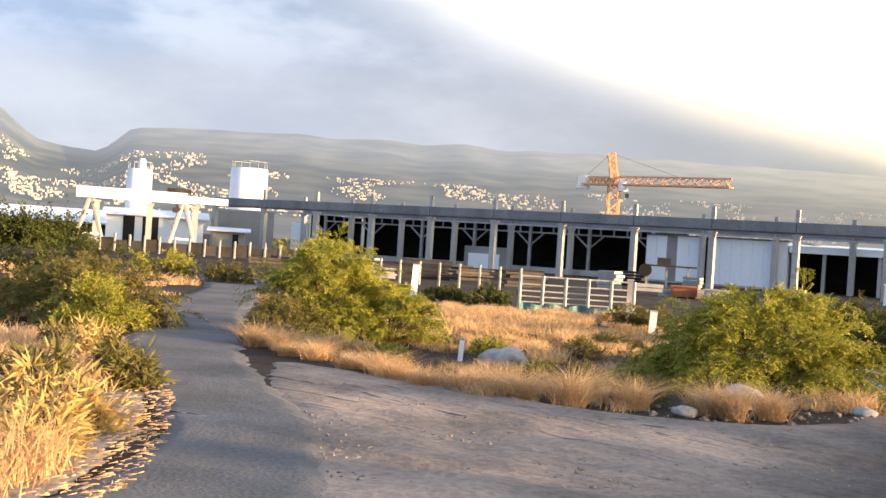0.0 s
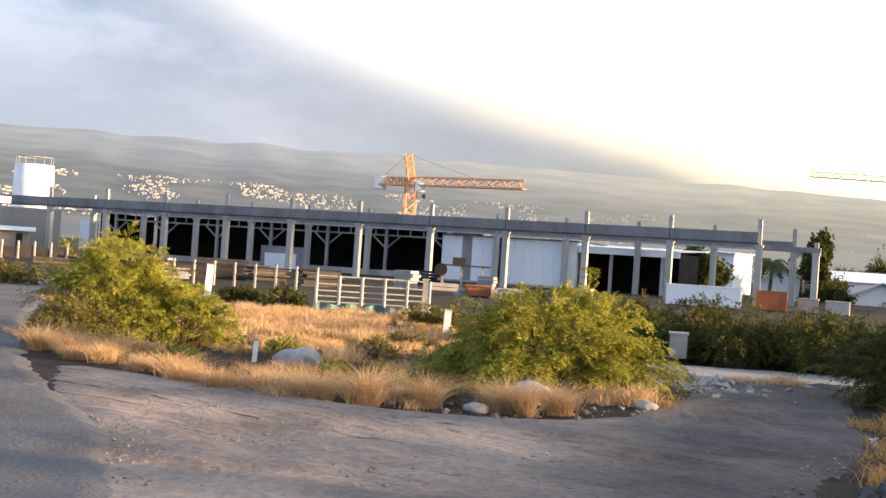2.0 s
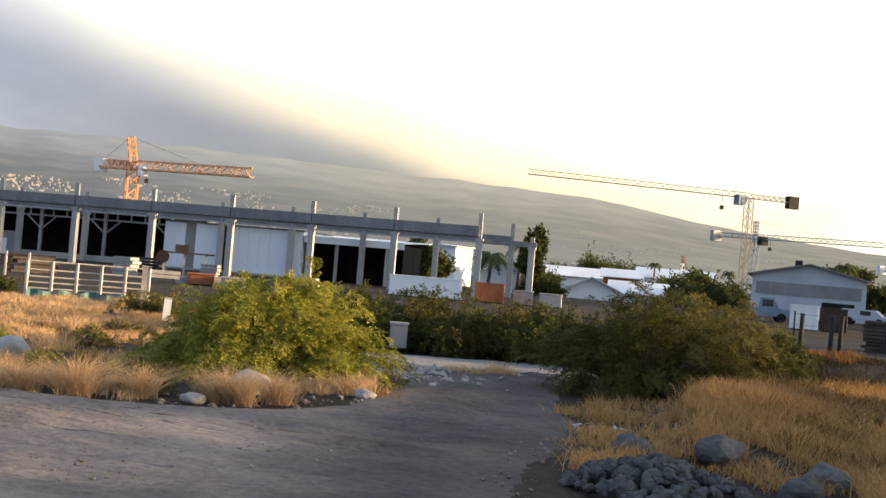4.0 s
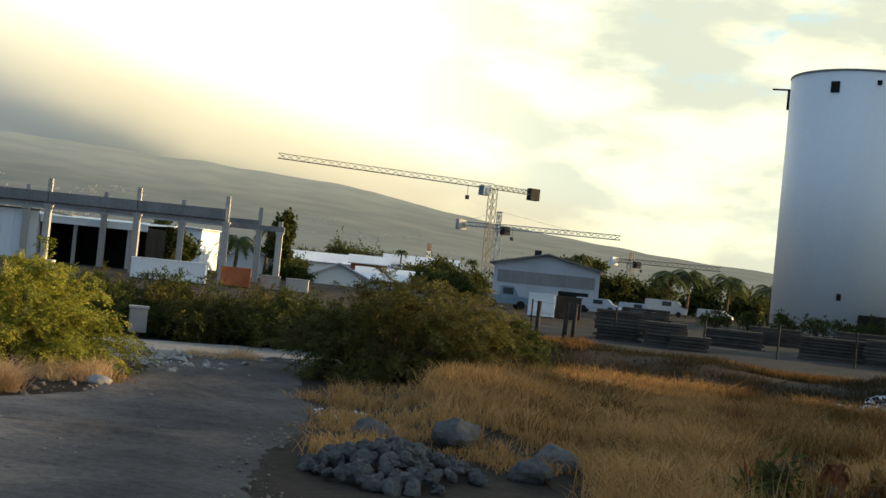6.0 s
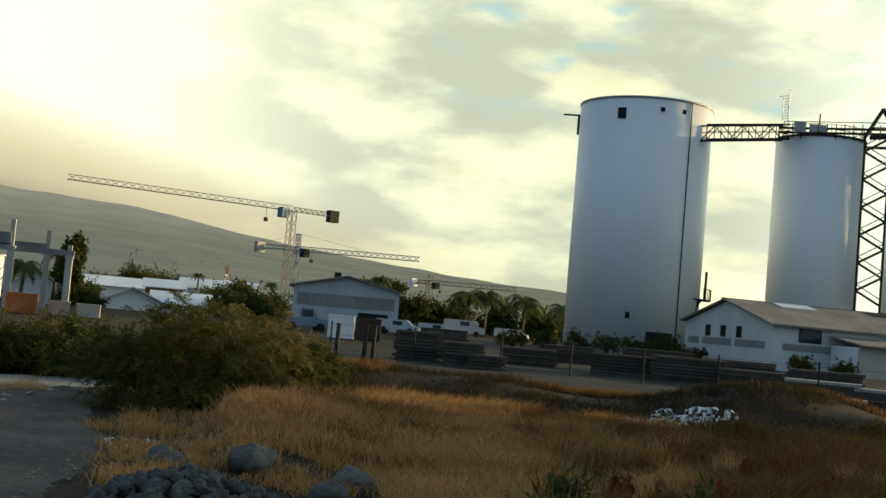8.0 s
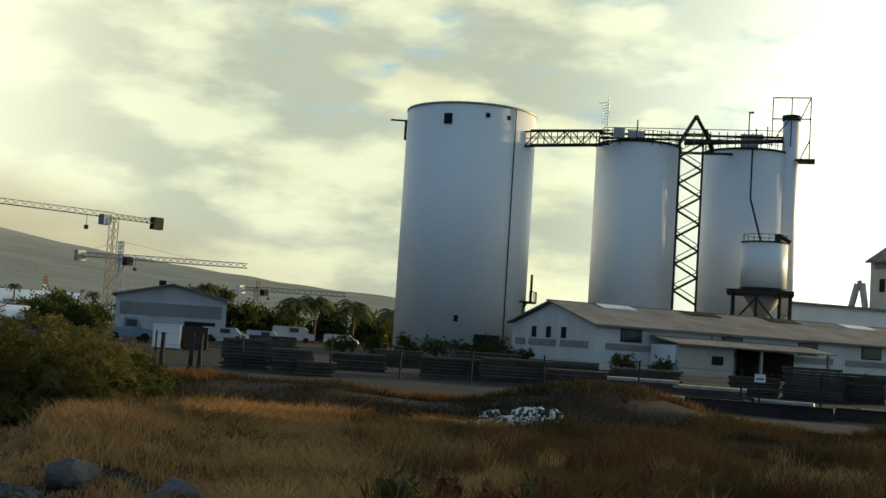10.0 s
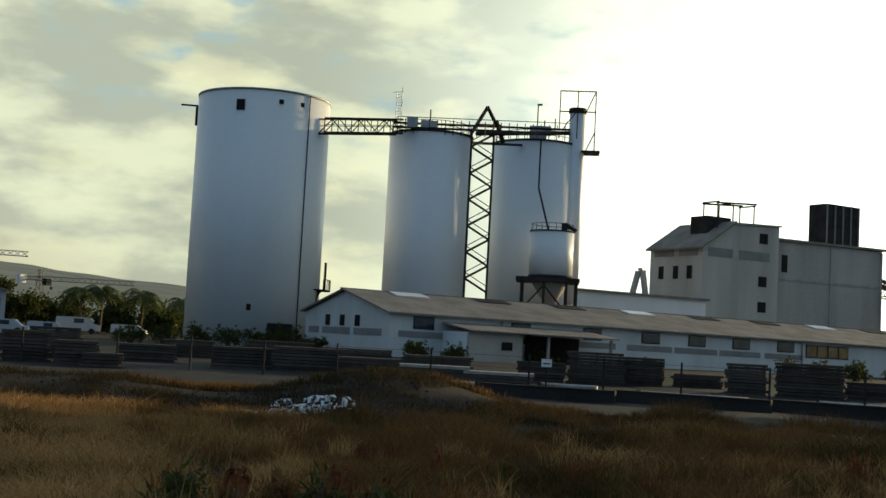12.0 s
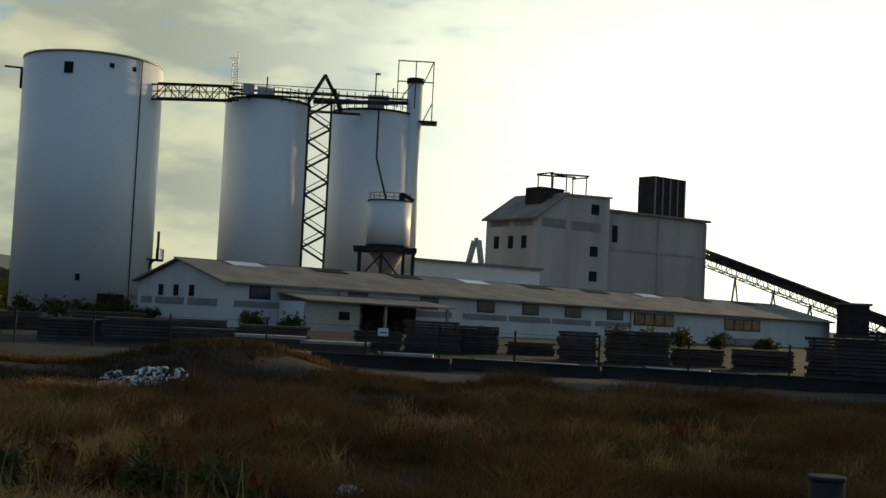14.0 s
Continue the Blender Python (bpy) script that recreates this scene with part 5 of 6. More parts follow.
for i, (x, y, h) in enumerate(((1.9, 14.6, 0.4), (0.9, 18.6, 0.35), (2.4, 19.5, 0.4), (-0.6, 17.0, 0.3), (3.2, 22.0, 0.35), (1.4, 15.6, 0.28), (2.3, 13.6, 0.35))):
    bush(x, y, 0.45, 0.4, h, 160 + i, LEAF if i % 2 else LEAF_OLIVE, "small green weed in the dry grass", 110, 14, 0.05, 0.2, "weed_clump")
for i, (az, d, h) in enumerate(((50.5, 10.5, 0.5), (52.3, 10.0, 0.42), (57.0, 9.8, 0.55), (59.0, 10.3, 0.5), (60.2, 9.4, 0.5), (55.0, 11, 0.4))):
    p = pol(az, d)
    bush(p.x, p.y, 0.22, 0.22, h, 180 + i, RUST_GRASS if i % 2 else LEAF_DARK, "tall withered weed with hanging leaves", 46, 9, 0.12, 0.4, "weed_clump", 0.12)
for i, (az, d, r, h, m) in enumerate(((-12.5, 41, 1.6, 1.0, LEAF), (-9.6, 40, 1.5, 0.75, LEAF_OLIVE), (-18.5, 34, 2.2, 1.1, LEAF_DARK), (-15.3, 46, 2.4, 1.2, LEAF_DARK), (-19.5, 24, 1.4, 0.8, LEAF_OLIVE),
                                      (2.4, 36, 1.5, 0.55, LEAF_DARK), (0.5, 37, 1.0, 0.5, LEAF_DARK), (-5.5, 38, 1.4, 1.0, LEAF_OLIVE), (9.8, 30, 1.2, 0.6, LEAF_OLIVE))):
    p = pol(az, d)
    bush(p.x, p.y, r, 1.0, h, 30 + i, m, "low scrub bush on the waste lot", 200, 13, 0.11)
for i in range(17):
    az = 18.0 + i * 1.25
    p = pol(az, 24.2 + 0.9 * math.sin(i * 2.1) - 0.03 * i)
    h = (1.24 if i < 11 else 1.0) * (0.85 + 0.2 * math.sin(i * 1.7 + 1))
    bush(p.x, p.y, 1.25, 1.0, h, 50 + i, LEAF_MIXED if i % 2 else LEAF_DARK, "dark scrub hedge bush behind the road", 460, 18, 0.075)
for i, (az, d, r, h) in enumerate(((50.6, 106, 1.9, 1.7), (51.9, 105, 2.2, 2.0), (53.3, 105, 2.1, 1.8), (54.7, 104, 2.2, 2.2), (56.0, 100, 0.9, 1.2), (60.6, 90, 2.2, 1.4), (62.5, 92, 1.6, 1.2), (66.5, 100, 1.5, 1.1), (71.5, 88, 1.2, 1.0), (77.8, 95, 1.3, 1.5), (79.2, 96, 1.3, 1.4), (80.6, 98, 1.3, 1.5), (82.4, 98, 1.4, 1.4), (84.5, 98, 1.2, 1.2), (47.5, 98, 1.7, 1.6), (49.0, 100, 1.5, 1.5))):
    p = pol(az, d)
    bush(p.x, p.y, r, 1.2, h, 70 + i, LEAF_DARK, "dark rounded shrub before the white buildings", 130, 12, 0.22, name="shrub")


def tree(az, d, r, h, seed, leaves, label, crown_base=0.25, n=520):
    rng = np.random.default_rng(seed)
    p = pol(az, d)
    t = thing("tree", pose(p.x, p.y, 0), label, "tree", "trees")
    bm = B()
    tube(bm, (0, 0, 0), (0.1, 0, h * 0.45), h * 0.035, h * 0.02, n=7)
    limbs = []
    for i in range(14):
        a, e = rng.uniform(0, 6.28), rng.uniform(0.1, 1.4)
        end = np.array([r * math.cos(a) * math.cos(e), r * math.sin(a) * math.cos(e), h * (crown_base + (1 - crown_base) * math.sin(e) * 0.95)]) * rng.uniform(0.75, 1.05)
        tube(bm, (0.1, 0, h * 0.4), end, h * 0.015, h * 0.004, n=5)
        limbs.append(end)
    part("trunk", bm, BARK, t)
    tips = []
    c = np.array([0.1, 0, h * 0.42])
    for i in range(n):
        e = limbs[rng.integers(14)]
        s = c + (e - c) * rng.uniform(0.4, 1.0)
        q = s + rng.normal(0, 1, 3) * r * 0.24
        tips.append(np.r_[s, q])
    v, f = leaf_cloud(rng, np.array(tips), 14, 0.11 * min(h, 4), 0.04 * min(h, 4), 0.03 * h, 0.0)
    v[:, 2] = np.maximum(v[:, 2], 0.02)
    mesh_np("crown", v, f, leaves, t)


for i, (az, d, r, h) in enumerate(((21.3, 108, 2.2, 3.9), (22.3, 112, 1.6, 3.2), (29.8, 260, 6, 6.8), (31.0, 270, 6, 6.5), (28.4, 240, 4, 4.6), (33.8, 150, 2.6, 3.0), (35.0, 155, 3.0, 3.4), (36.1, 160, 2.6, 2.9), (40.6, 170, 2.4, 7.2), (41.6, 172, 2.6, 7.0), (42.6, 175, 3.0, 4.6), (43.6, 178, 3.2, 4.2), (44.6, 180, 3.2, 4.4), (46.8, 170, 3.4, 4.2))):
    tree(az, d, r, h, 100 + i, LEAF_DARK, "broad dark green tree among the far buildings")
for i, (az, d, r, h) in enumerate(((48.8, 170, 3.2, 3.8), (49.6, 175, 2.4, 3.4), (32.6, 240, 4, 4.2), (26.0, 150, 2.5, 3.2), (27.6, 160, 2.4, 2.6), (27.2, 118, 1.8, 1.7), (28.0, 120, 1.2, 1.4), (33.9, 128, 2.2, 2.3), (35.2, 126, 2.0, 1.9), (32.9, 138, 1.6, 2.4), (34.5, 200, 3.0, 4.8), (-19.5, 78, 3.2, 1.7), (-17.6, 82, 2.8, 1.5), (38.0, 250, 4, 5.6))):
    tree(az, d, r, h, 130 + i, LEAF_DARK, "broad dark green tree among the far buildings")


# unseen trees, added right of the view to shade the near ground
for i, (az, d, r, h) in enumerate(((97.5, 31, 2.4, 4.7), (102, 30, 2.4, 4.5))):
    tree(az, d, r, h, 200 + i, LEAF_DARK, "added tree out of view that shades the near ground", 0.2, 900)


# high crowns added out of view so that their shadow reaches the track
for i, (x, y) in enumerate(((49.0, -10.0), (50.8, -7.8), (52.0, -5.6), (53.0, -3.6))):
    tree(math.degrees(math.atan2(x, y)), math.hypot(x, y), 2.3, 7.2, 210 + i, LEAF_DARK, "added high-crowned tree out of view that shades the track", 0.80, 900)


def palm(az, d, h, seed, fr=2.6, ragged=False):
    rng = np.random.default_rng(seed)
    p = pol(az, d)
    t = thing("palm_tree", pose(p.x, p.y, 0), "coconut palm with drooping fronds" if not ragged else "tall ragged palm with brown hanging leaves", "palm", "palms")
    bm = B()
    tube(bm, (0, 0, 0), (0.15, 0, h * 0.5), 0.2, 0.16, n=8)
    tube(bm, (0.15, 0, h * 0.5), (0.2, 0.1, h), 0.16, 0.12, n=8)
    part("trunk", bm, BARK, t)
    c = np.array([0.2, 0.1, h])
    for k in range(20):
        a = k * 2.4 + rng.uniform(-0.3, 0.3)
        up = rng.uniform(-0.25, 1.0)
        L = fr * rng.uniform(0.8, 1.15)
        vs, fs, ribs = [], [], []
        flat = np.array([math.cos(a), math.sin(a), 0])
        for s in range(16):
            u = s / 15
            ribs.append(c + flat * L * u * (1 - 0.15 * u) + np.array([0, 0, 1]) * L * (up * u - (0.75 + 0.4 * max(up, 0)) * u * u))
        vs = [tuple(q) for q in ribs]
        for s in range(15):
            u = s / 14
            ll = L * 0.36 * math.sin(math.pi * (0.12 + 0.82 * u))
            for sg in (-1, 1):
                tip = ribs[s] + sg * np.array([-math.sin(a), math.cos(a), 0]) * ll * 0.8 + flat * ll * 0.5 - np.array([0, 0, ll * rng.uniform(0.3, 0.7)])
                vs.append(tuple(tip))
                fs.append((s, s + 1, len(vs) - 1))
        raw("frond", vs, fs, PALM_LEAF, t)


palm(24.9, 105, 3.3, 1, 2.2)
tree(27.0, 118, 1.1, 7.3, 301, LEAF_DARK, "tall ragged dark tree by the columns", 0.12, 420)
palm(26.3, 120, 4.9, 22, 1.8, True)
palm(45.2, 150, 5.2, 3, 3.0)
palm(46.1, 152, 5.4, 4, 3.0)
palm(47.9, 155, 5.2, 5, 3.2)
palm(49.8, 150, 4.4, 6, 2.8)
palm(41.0, 165, 6.6, 7, 2.0, True)
palm(40.3, 166, 6.0, 8, 1.9, True)
palm(32.6, 215, 6.0, 9, 1.6)
palm(36.0, 216, 5.6, 10, 1.6)


# ---- grass ----
def grass(name, spots, material, label, blades=34, spread=0.13, width=0.007, lean=0.35, seed=1):
    """spots: array of x, y, height of each tuft."""
    rng = np.random.default_rng(seed)
    spots = spots.copy()
    if name.startswith("field"):
        spots[:, 2] *= [0.3 + 1.9 * max(0.0, 0.35 + noise.noise(Vector((a * 0.55, b * 0.55, 4)))) for a, b in spots[:, :2]]
    n = len(spots) * blades
    base = np.repeat(spots, blades, 0)
    h = base[:, 2] * rng.uniform(0.45, 1.1, n)
    x = base[:, 0] + rng.normal(0, spread, n)
    y = base[:, 1] + rng.normal(0, spread, n)
    z = np.array([ground_z(a, b) for a, b in spots[:, :2]])
    z = np.repeat(z, blades) - 0.01
    a = rng.uniform(0, 2 * np.pi, n)
    o = h * rng.uniform(0.05, lean * 2, n)
    dx, dy = np.cos(a), np.sin(a)
    fa = rng.uniform(0, np.pi, n)
    sx, sy = np.cos(fa) * width, np.sin(fa) * width
    P = lambda u, v: np.stack([x + dx * o * u * u, y + dy * o * u * u, z + h * v], 1)
    S = np.stack([sx, sy, np.zeros(n)], 1)
    mid = P(0.55, 0.6)
    v = np.stack([P(0, 0) - S, P(0, 0) + S, mid + S * 0.8, mid - S * 0.8, P(1, 1)], 1).reshape(-1, 3)
    i = np.arange(n)[:, None] * 5
    faces = [tuple(r) for r in (i + np.array([0, 1, 2, 3])).tolist()] + [tuple(r) for r in (i + np.array([3, 2, 4])).tolist()]
    ob = raw(name, [tuple(r) for r in v.tolist()], faces, material)
    return tagged(ob, label, "grass", kind="stuff")


def scatter(rng, n, fn, test=None):
    out = []
    while len(out) < n:
        s = fn(rng)
        if test is None or test(*s):
            out.append(s)
    return np.array(out)


def island(x, y, h):
    """Between the path, the track and the far road."""
    front = np.interp(x, [-2.6, -1.5, -0.8, 0.2, 1.3, 3.1, 3.7, 4.8, 6.1, 7.1], [17.6, 16.0, 14.4, 13.5, 12.8, 12.2, 12.3, 13.6, 15.5, 17.5])
    left = np.interp(y, [14, 18.3, 24.6, 31.5, 40], [-1.9, -2.6, -3.5, -4.2, -5.2])
    return y > front + 0.1 and x > left + 0.1 and (x < 5.2 + 0.2 * (y - 22) if y > 18 else True) and noise.noise(Vector((x * 0.7, y * 0.7, 2))) > -0.15


RG = np.random.default_rng(7)
edge_spots = []
for x, y in ((-2.5, 17.6), (-2.1, 17.0), (-1.7, 16.5), (-1.3, 16.1), (-1.0, 15.4), (-0.7, 14.9), (-0.35, 14.4), (0.0, 14.0), (0.45, 13.7), (0.8, 13.4), (1.15, 13.2), (1.55, 13.0), (2.2, 13.1), (3.0, 12.8), (3.35, 12.8), (3.7, 12.9)):
    cx, cy, ch = x + RG.normal(0, 0.12), y + abs(RG.normal(0, 0.2)), RG.uniform(0.16, 0.46)
    for k in range(4):
        edge_spots.append((cx + RG.normal(0, 0.07), cy + abs(RG.normal(0, 0.1)) + (0.5 if k == 3 else 0), ch * RG.uniform(0.7, 1.1)))
grass("straw_tufts", np.array(edge_spots), STRAW, "dry golden grass tufts along the track", 200, 0.055, 0.0035, 1.15, 1)


def clumps(n, per, size, fn, test):
    """Tufts gathered into clumps with bare ground between."""
    out = []
    for x, y, h in scatter(RG, n, fn, test):
        for k in range(per):
            out.append((x + RG.normal(0, size), y + RG.normal(0, size), h * RG.uniform(0.6, 1.1)))
    return np.array(out)


grass("dry_grass", clumps(120, 5, 0.22, lambda r: (r.uniform(-4.5, 9), r.uniform(13, 33), r.uniform(0.12, 0.3)), island), STRAW, "dry golden grass clumps over the waste lot", 70, 0.08, 0.0045, 0.8, 2)
grass("grey_grass", clumps(90, 5, 0.25, lambda r: (r.uniform(-4.5, 9), r.uniform(13.5, 33), r.uniform(0.08, 0.2)), island), FIELD_STRAW, "withered brown grass over the waste lot", 50, 0.1, 0.005, 0.7, 22)
grass("dry_grass", clumps(60, 4, 0.25, lambda r: (r.uniform(-0.8, 3.5), r.uniform(23, 33), r.uniform(0.2, 0.3)), None), STRAW, "band of golden grass before the fence", 60, 0.12, 0.006, 0.6, 23)
grass("dry_grass", clumps(130, 3, 0.12, lambda r: (r.uniform(-5.2, -2.2), r.uniform(6.5, 16), r.uniform(0.22, 0.5)), lambda x, y, h: x < np.interp(y, [6, 8.2, 11.2, 15.9], [-2.3, -2.5, -3.0, -4.3])), STRAW, "tall golden dry grass beside the path", 60, 0.08, 0.005, 0.7, 3)
grass("dry_grass", clumps(150, 3, 0.3, lambda r: (r.uniform(-16, -4.8), r.uniform(15, 44), r.uniform(0.12, 0.34)), lambda x, y, h: x < np.interp(y, [15, 18.2, 26.9, 36, 46], [-4.2, -4.9, -6.3, -7.2, -9.4]) - 0.2 and not 16.3 < y < 19), STRAW, "dry grass beyond the path", 50, 0.15, 0.007, 0.6, 4)


grass("verge_grass", clumps(60, 4, 0.2, lambda r: (r.uniform(4.6, 9.5), r.uniform(8.6, 14.0), r.uniform(0.08, 0.24)), lambda x, y, h: x > np.interp(y, [8, 9.2, 11.0, 12.4, 14.2], [4.4, 5.0, 6.4, 7.2, 8.0]) and math.hypot(x - 5.5, y - 8.2) > 1.0), SLOPE_STRAW, "dry grass on the bank beside the rock pile", 50, 0.1, 0.005, 0.8, 25)


def straw_litter():
    r = random.Random(9)
    vs, fs = [], []
    for _ in range(1000):
        y = r.uniform(6.8, 12.5)
        x = np.interp(y, [6, 8.2, 11.2, 15.9], [-2.0, -2.0, -2.5, -4.0]) - abs(r.gauss(0, 0.4)) + 0.2
        a, l, w, z = r.gauss(0.3, 0.7), r.uniform(0.03, 0.09), r.uniform(0.0012, 0.003), r.uniform(0.045, 0.055)
        dx, dy = math.cos(a), math.sin(a)
        o = len(vs)
        vs += [(x - dy * w, y + dx * w, z), (x + dy * w, y - dx * w, z), (x + dx * l + dy * w, y + dy * l - dx * w, z + r.uniform(-0.005, 0.012)), (x + dx * l - dy * w, y + dy * l + dx * w, z + 0.01)]
        fs.append((o, o + 1, o + 2, o + 3))
    tagged(raw("straw_litter", vs, fs, STRAW), "fallen straw lying along the path edge", "straw", kind="stuff")


straw_litter()


def field(x, y, h):
    az, d = math.degrees(math.atan2(x, y)), math.hypot(x, y)
    return 37.5 < az < 98 and 7.5 < d < 22.3 + 6.5 * smooth(61, 67, az) and (d > 12.5 or az > 43) and noise.noise(Vector((x * 0.4, y * 0.4, 6))) > -0.35


def polar_spot(r, a0, a1, d0, d1, h0, h1):
    a, d = r.uniform(a0, a1), math.sqrt(r.uniform(d0 * d0, d1 * d1))
    return (d * math.sin(radians(a)), d * math.cos(radians(a)), r.uniform(h0, h1))


grass("field_grass", scatter(RG, 4000, lambda r: polar_spot(r, 37, 98, 7.5, 29, 0.12, 0.30), field), RUST_GRASS, "rusty brown dry grass of the open field", 44, 0.16, 0.006, 0.8, 5)
grass("field_straw", scatter(RG, 700, lambda r: polar_spot(r, 37, 98, 8, 26, 0.15, 0.33), lambda x, y, h: field(x, y, h) and noise.noise(Vector((x * 0.25, y * 0.25, 9))) > 0.05 + 0.25 * smooth(48, 60, math.degrees(math.atan2(x, y))) - 0.2 * (1 - smooth(44, 50, math.degrees(math.atan2(x, y))))), FIELD_STRAW, "golden seed heads standing in the field", 26, 0.16, 0.006, 0.5, 6)
grass("field_green", scatter(RG, 420, lambda r: polar_spot(r, 37, 98, 7.5, 25, 0.12, 0.25), lambda x, y, h: field(x, y, h) and noise.noise(Vector((x * 0.3, y * 0.3, 14))) > 0.1), LEAF_DARK, "dark green weeds among the dry field grass", 40, 0.2, 0.006, 0.9, 16)
grass("bank_grass", scatter(RG, 280, lambda r: polar_spot(r, 36.5, 66, 25.8, 28, 0.08, 0.24), lambda x, y, h: noise.noise(Vector((x * 0.5, y * 0.5, 1))) > 0.12), RUST_GRASS, "dry grass on the crest of the earth bank", 30, 0.16, 0.009, 0.5, 7)
grass("bank_grass", scatter(RG, 380, lambda r: polar_spot(r, 35.0, 44, 12.5, 21, 0.12, 0.30)), SLOPE_STRAW, "golden grass on the bank beside the bush", 36, 0.14, 0.007, 0.5, 8)
REED = mat("pale_reed", (0.44, 0.34, 0.12), (0.17, 0.13, 0.05), 0.6, 1.5, 30, 0, island=0.6, thin=True)


def reeds(az, d, h, n, seed):
    """A clump of stiff upright blades, each a folded strip with a pale tip."""
    r = random.Random(seed)
    p = pol(az, d)
    t = thing("reed_clump", pose(p.x, p.y, ground_z(p.x, p.y)), "clump of thin straw-coloured reed blades in the field", "reeds", "reed clumps")
    for _ in range(n):
        a, lean, hh, w = r.uniform(0, 6.28), r.uniform(0.05, 0.3), h * r.uniform(0.35, 0.95), r.uniform(0.0025, 0.005)
        x, y, sa, ca = r.gauss(0, 0.16), r.gauss(0, 0.12), math.sin(a), math.cos(a)
        vs = []
        for u, k in ((0, 0.8), (0.4, 1.0), (0.75, 0.8), (1.0, 0.15)):
            cx, cy, z = x + ca * lean * u * u, y + sa * lean * u * u, hh * u
            vs += [(cx - sa * w * k, cy + ca * w * k, z), (cx + ca * w * 0.5 * k, cy + sa * w * 0.5 * k, z), (cx + sa * w * k, cy - ca * w * k, z)]
        raw("blade", vs, [(3 * i + j, 3 * i + j + 1, 3 * i + j + 4, 3 * i + j + 3) for i in range(3) for j in range(2)], REED, t)


def withered_weed(az, d, h, seed):
    """A bare stalk with a head of large drooping brown leaves."""
    r = random.Random(seed)
    p = pol(az, d)
    t = thing("withered_weed", pose(p.x, p.y, ground_z(p.x, p.y)), "withered rust-brown weed with drooping leaves on a stalk", "weed", "withered weeds")
    bm = B()
    tube(bm, (0, 0, -0.02), (0.03, 0.01, h * 0.6), 0.009, 0.007, n=6)
    tube(bm, (0.03, 0.01, h * 0.6), (0.01, 0.02, h), 0.007, 0.004, n=6)
    part("stalk", bm, BARK, t)
    for k in range(11):
        a, l, w = k * 2.4 + r.uniform(-0.4, 0.4), r.uniform(0.09, 0.17), r.uniform(0.016, 0.03)
        z0 = h * r.uniform(0.82, 1.0)
        ca, sa = math.cos(a), math.sin(a)
        vs = []
        for u, q in ((0, 0.15), (0.3, 1.0), (0.65, 0.9), (1.0, 0.08)):
            o, z = l * (0.75 * u - 0.25 * u * u), z0 + l * (0.25 * u - 1.1 * u * u)
            for e, lift in ((-1, 0), (0, -0.3), (1, 0)):
                vs.append((o * ca - sa * w * q * e, o * sa + ca * w * q * e, z + w * lift * q))
        raw("leaf", vs, [(3 * i + j, 3 * i + j + 1, 3 * i + j + 4, 3 * i + j + 3) for i in range(3) for j in range(2)], BROWN_WEED, t)


for az, d, h, n, sd in ((50.8, 8.2, 0.78, 26, 1), (51.8, 8.4, 0.72, 20, 2), (49.6, 8.8, 0.66, 14, 3), (58.9, 8.0, 0.70, 14, 4), (60.1, 8.2, 0.72, 14, 5), (48.3, 9.2, 0.6, 12, 6), (54.0, 8.0, 0.6, 12, 7)):
    reeds(az, d, h, n, sd)
for az, d, h, sd in ((57.3, 9.4, 0.66, 1), (57.9, 9.2, 0.62, 2), (61.9, 10.4, 0.72, 3), (53.2, 9.3, 0.58, 4), (61.5, 7.9, 0.6, 5), (52.7, 9.6, 0.55, 6)):
    withered_weed(az, d, h, sd)
RT = random.Random(77)
grass("golden_drift", scatter(RT, 1500, lambda r: polar_spot(r, 38, 56, 9, 22, 0.12, 0.32), lambda x, y, h: field(x, y, h) and noise.noise(Vector((x * 0.33, y * 0.5, 41))) > -0.02 + 0.22 * smooth(50, 62, math.degrees(math.atan2(x, y)))), SLOPE_STRAW, "drifts of golden grass leaning over the field", 40, 0.12, 0.005, 0.9, 41)
grass("golden_tufts", scatter(RT, 100, lambda r: polar_spot(r, 42, 98, 8, 20, 0.22, 0.42), lambda x, y, h: field(x, y, h) and noise.noise(Vector((x * 0.6, y * 0.6, 31))) > 0.15), SLOPE_STRAW, "golden grass tufts standing over the field", 44, 0.09, 0.005, 0.6, 31)
grass("brown_weeds", scatter(RT, 16, lambda r: polar_spot(r, 48, 96, 10, 18, 0.35, 0.5), field), BROWN_WEED, "withered rust-brown weeds standing in the field", 40, 0.07, 0.012, 0.35, 32)
grass("bank_weeds", scatter(RT, 900, lambda r: polar_spot(r, 40, 68, 22.5, 29.5, 0.06, 0.2), lambda x, y, h: noise.noise(Vector((x * 0.4, y * 0.4, 5))) > -0.2), BANK_WEED, "sparse dark weeds on the face of the earth bank", 26, 0.2, 0.008, 0.8, 33)


# ---- stones ----
def rock_mesh(name, seed, flat=0.7, sub=2, wild=1.0):
    bm = B()
    bmesh.ops.create_icosphere(bm, subdivisions=sub, radius=1.0)
    for v in bm.verts:
        n1 = noise.noise(v.co * 1.1 + Vector((seed * 7.1, 0, 0)))
        n2 = noise.noise(v.co * 3.0 + Vector((seed * 3.3, 5, 0)))
        v.co *= 1 + wild * (0.5 * n1 + 0.22 * n2)
        v.co.z *= flat
    me = bpy.data.meshes.new(name)
    bm.to_mesh(me)
    bm.free()
    return me


ROCKS = [rock_mesh("rock", k) for k in range(5)]
for m in ROCKS:
    m.materials.append(BASALT)
BOULDERS = [rock_mesh("boulder", 40 + k, 0.7, 3, 0.65) for k in range(3)]
for m in BOULDERS:
    m.materials.append(BASALT)
PALE = [rock_mesh("stone", 20 + k, 0.55, 3, 0.6) for k in range(3)]
for m in PALE:
    m.materials.append(STONE)
    m.shade_smooth()


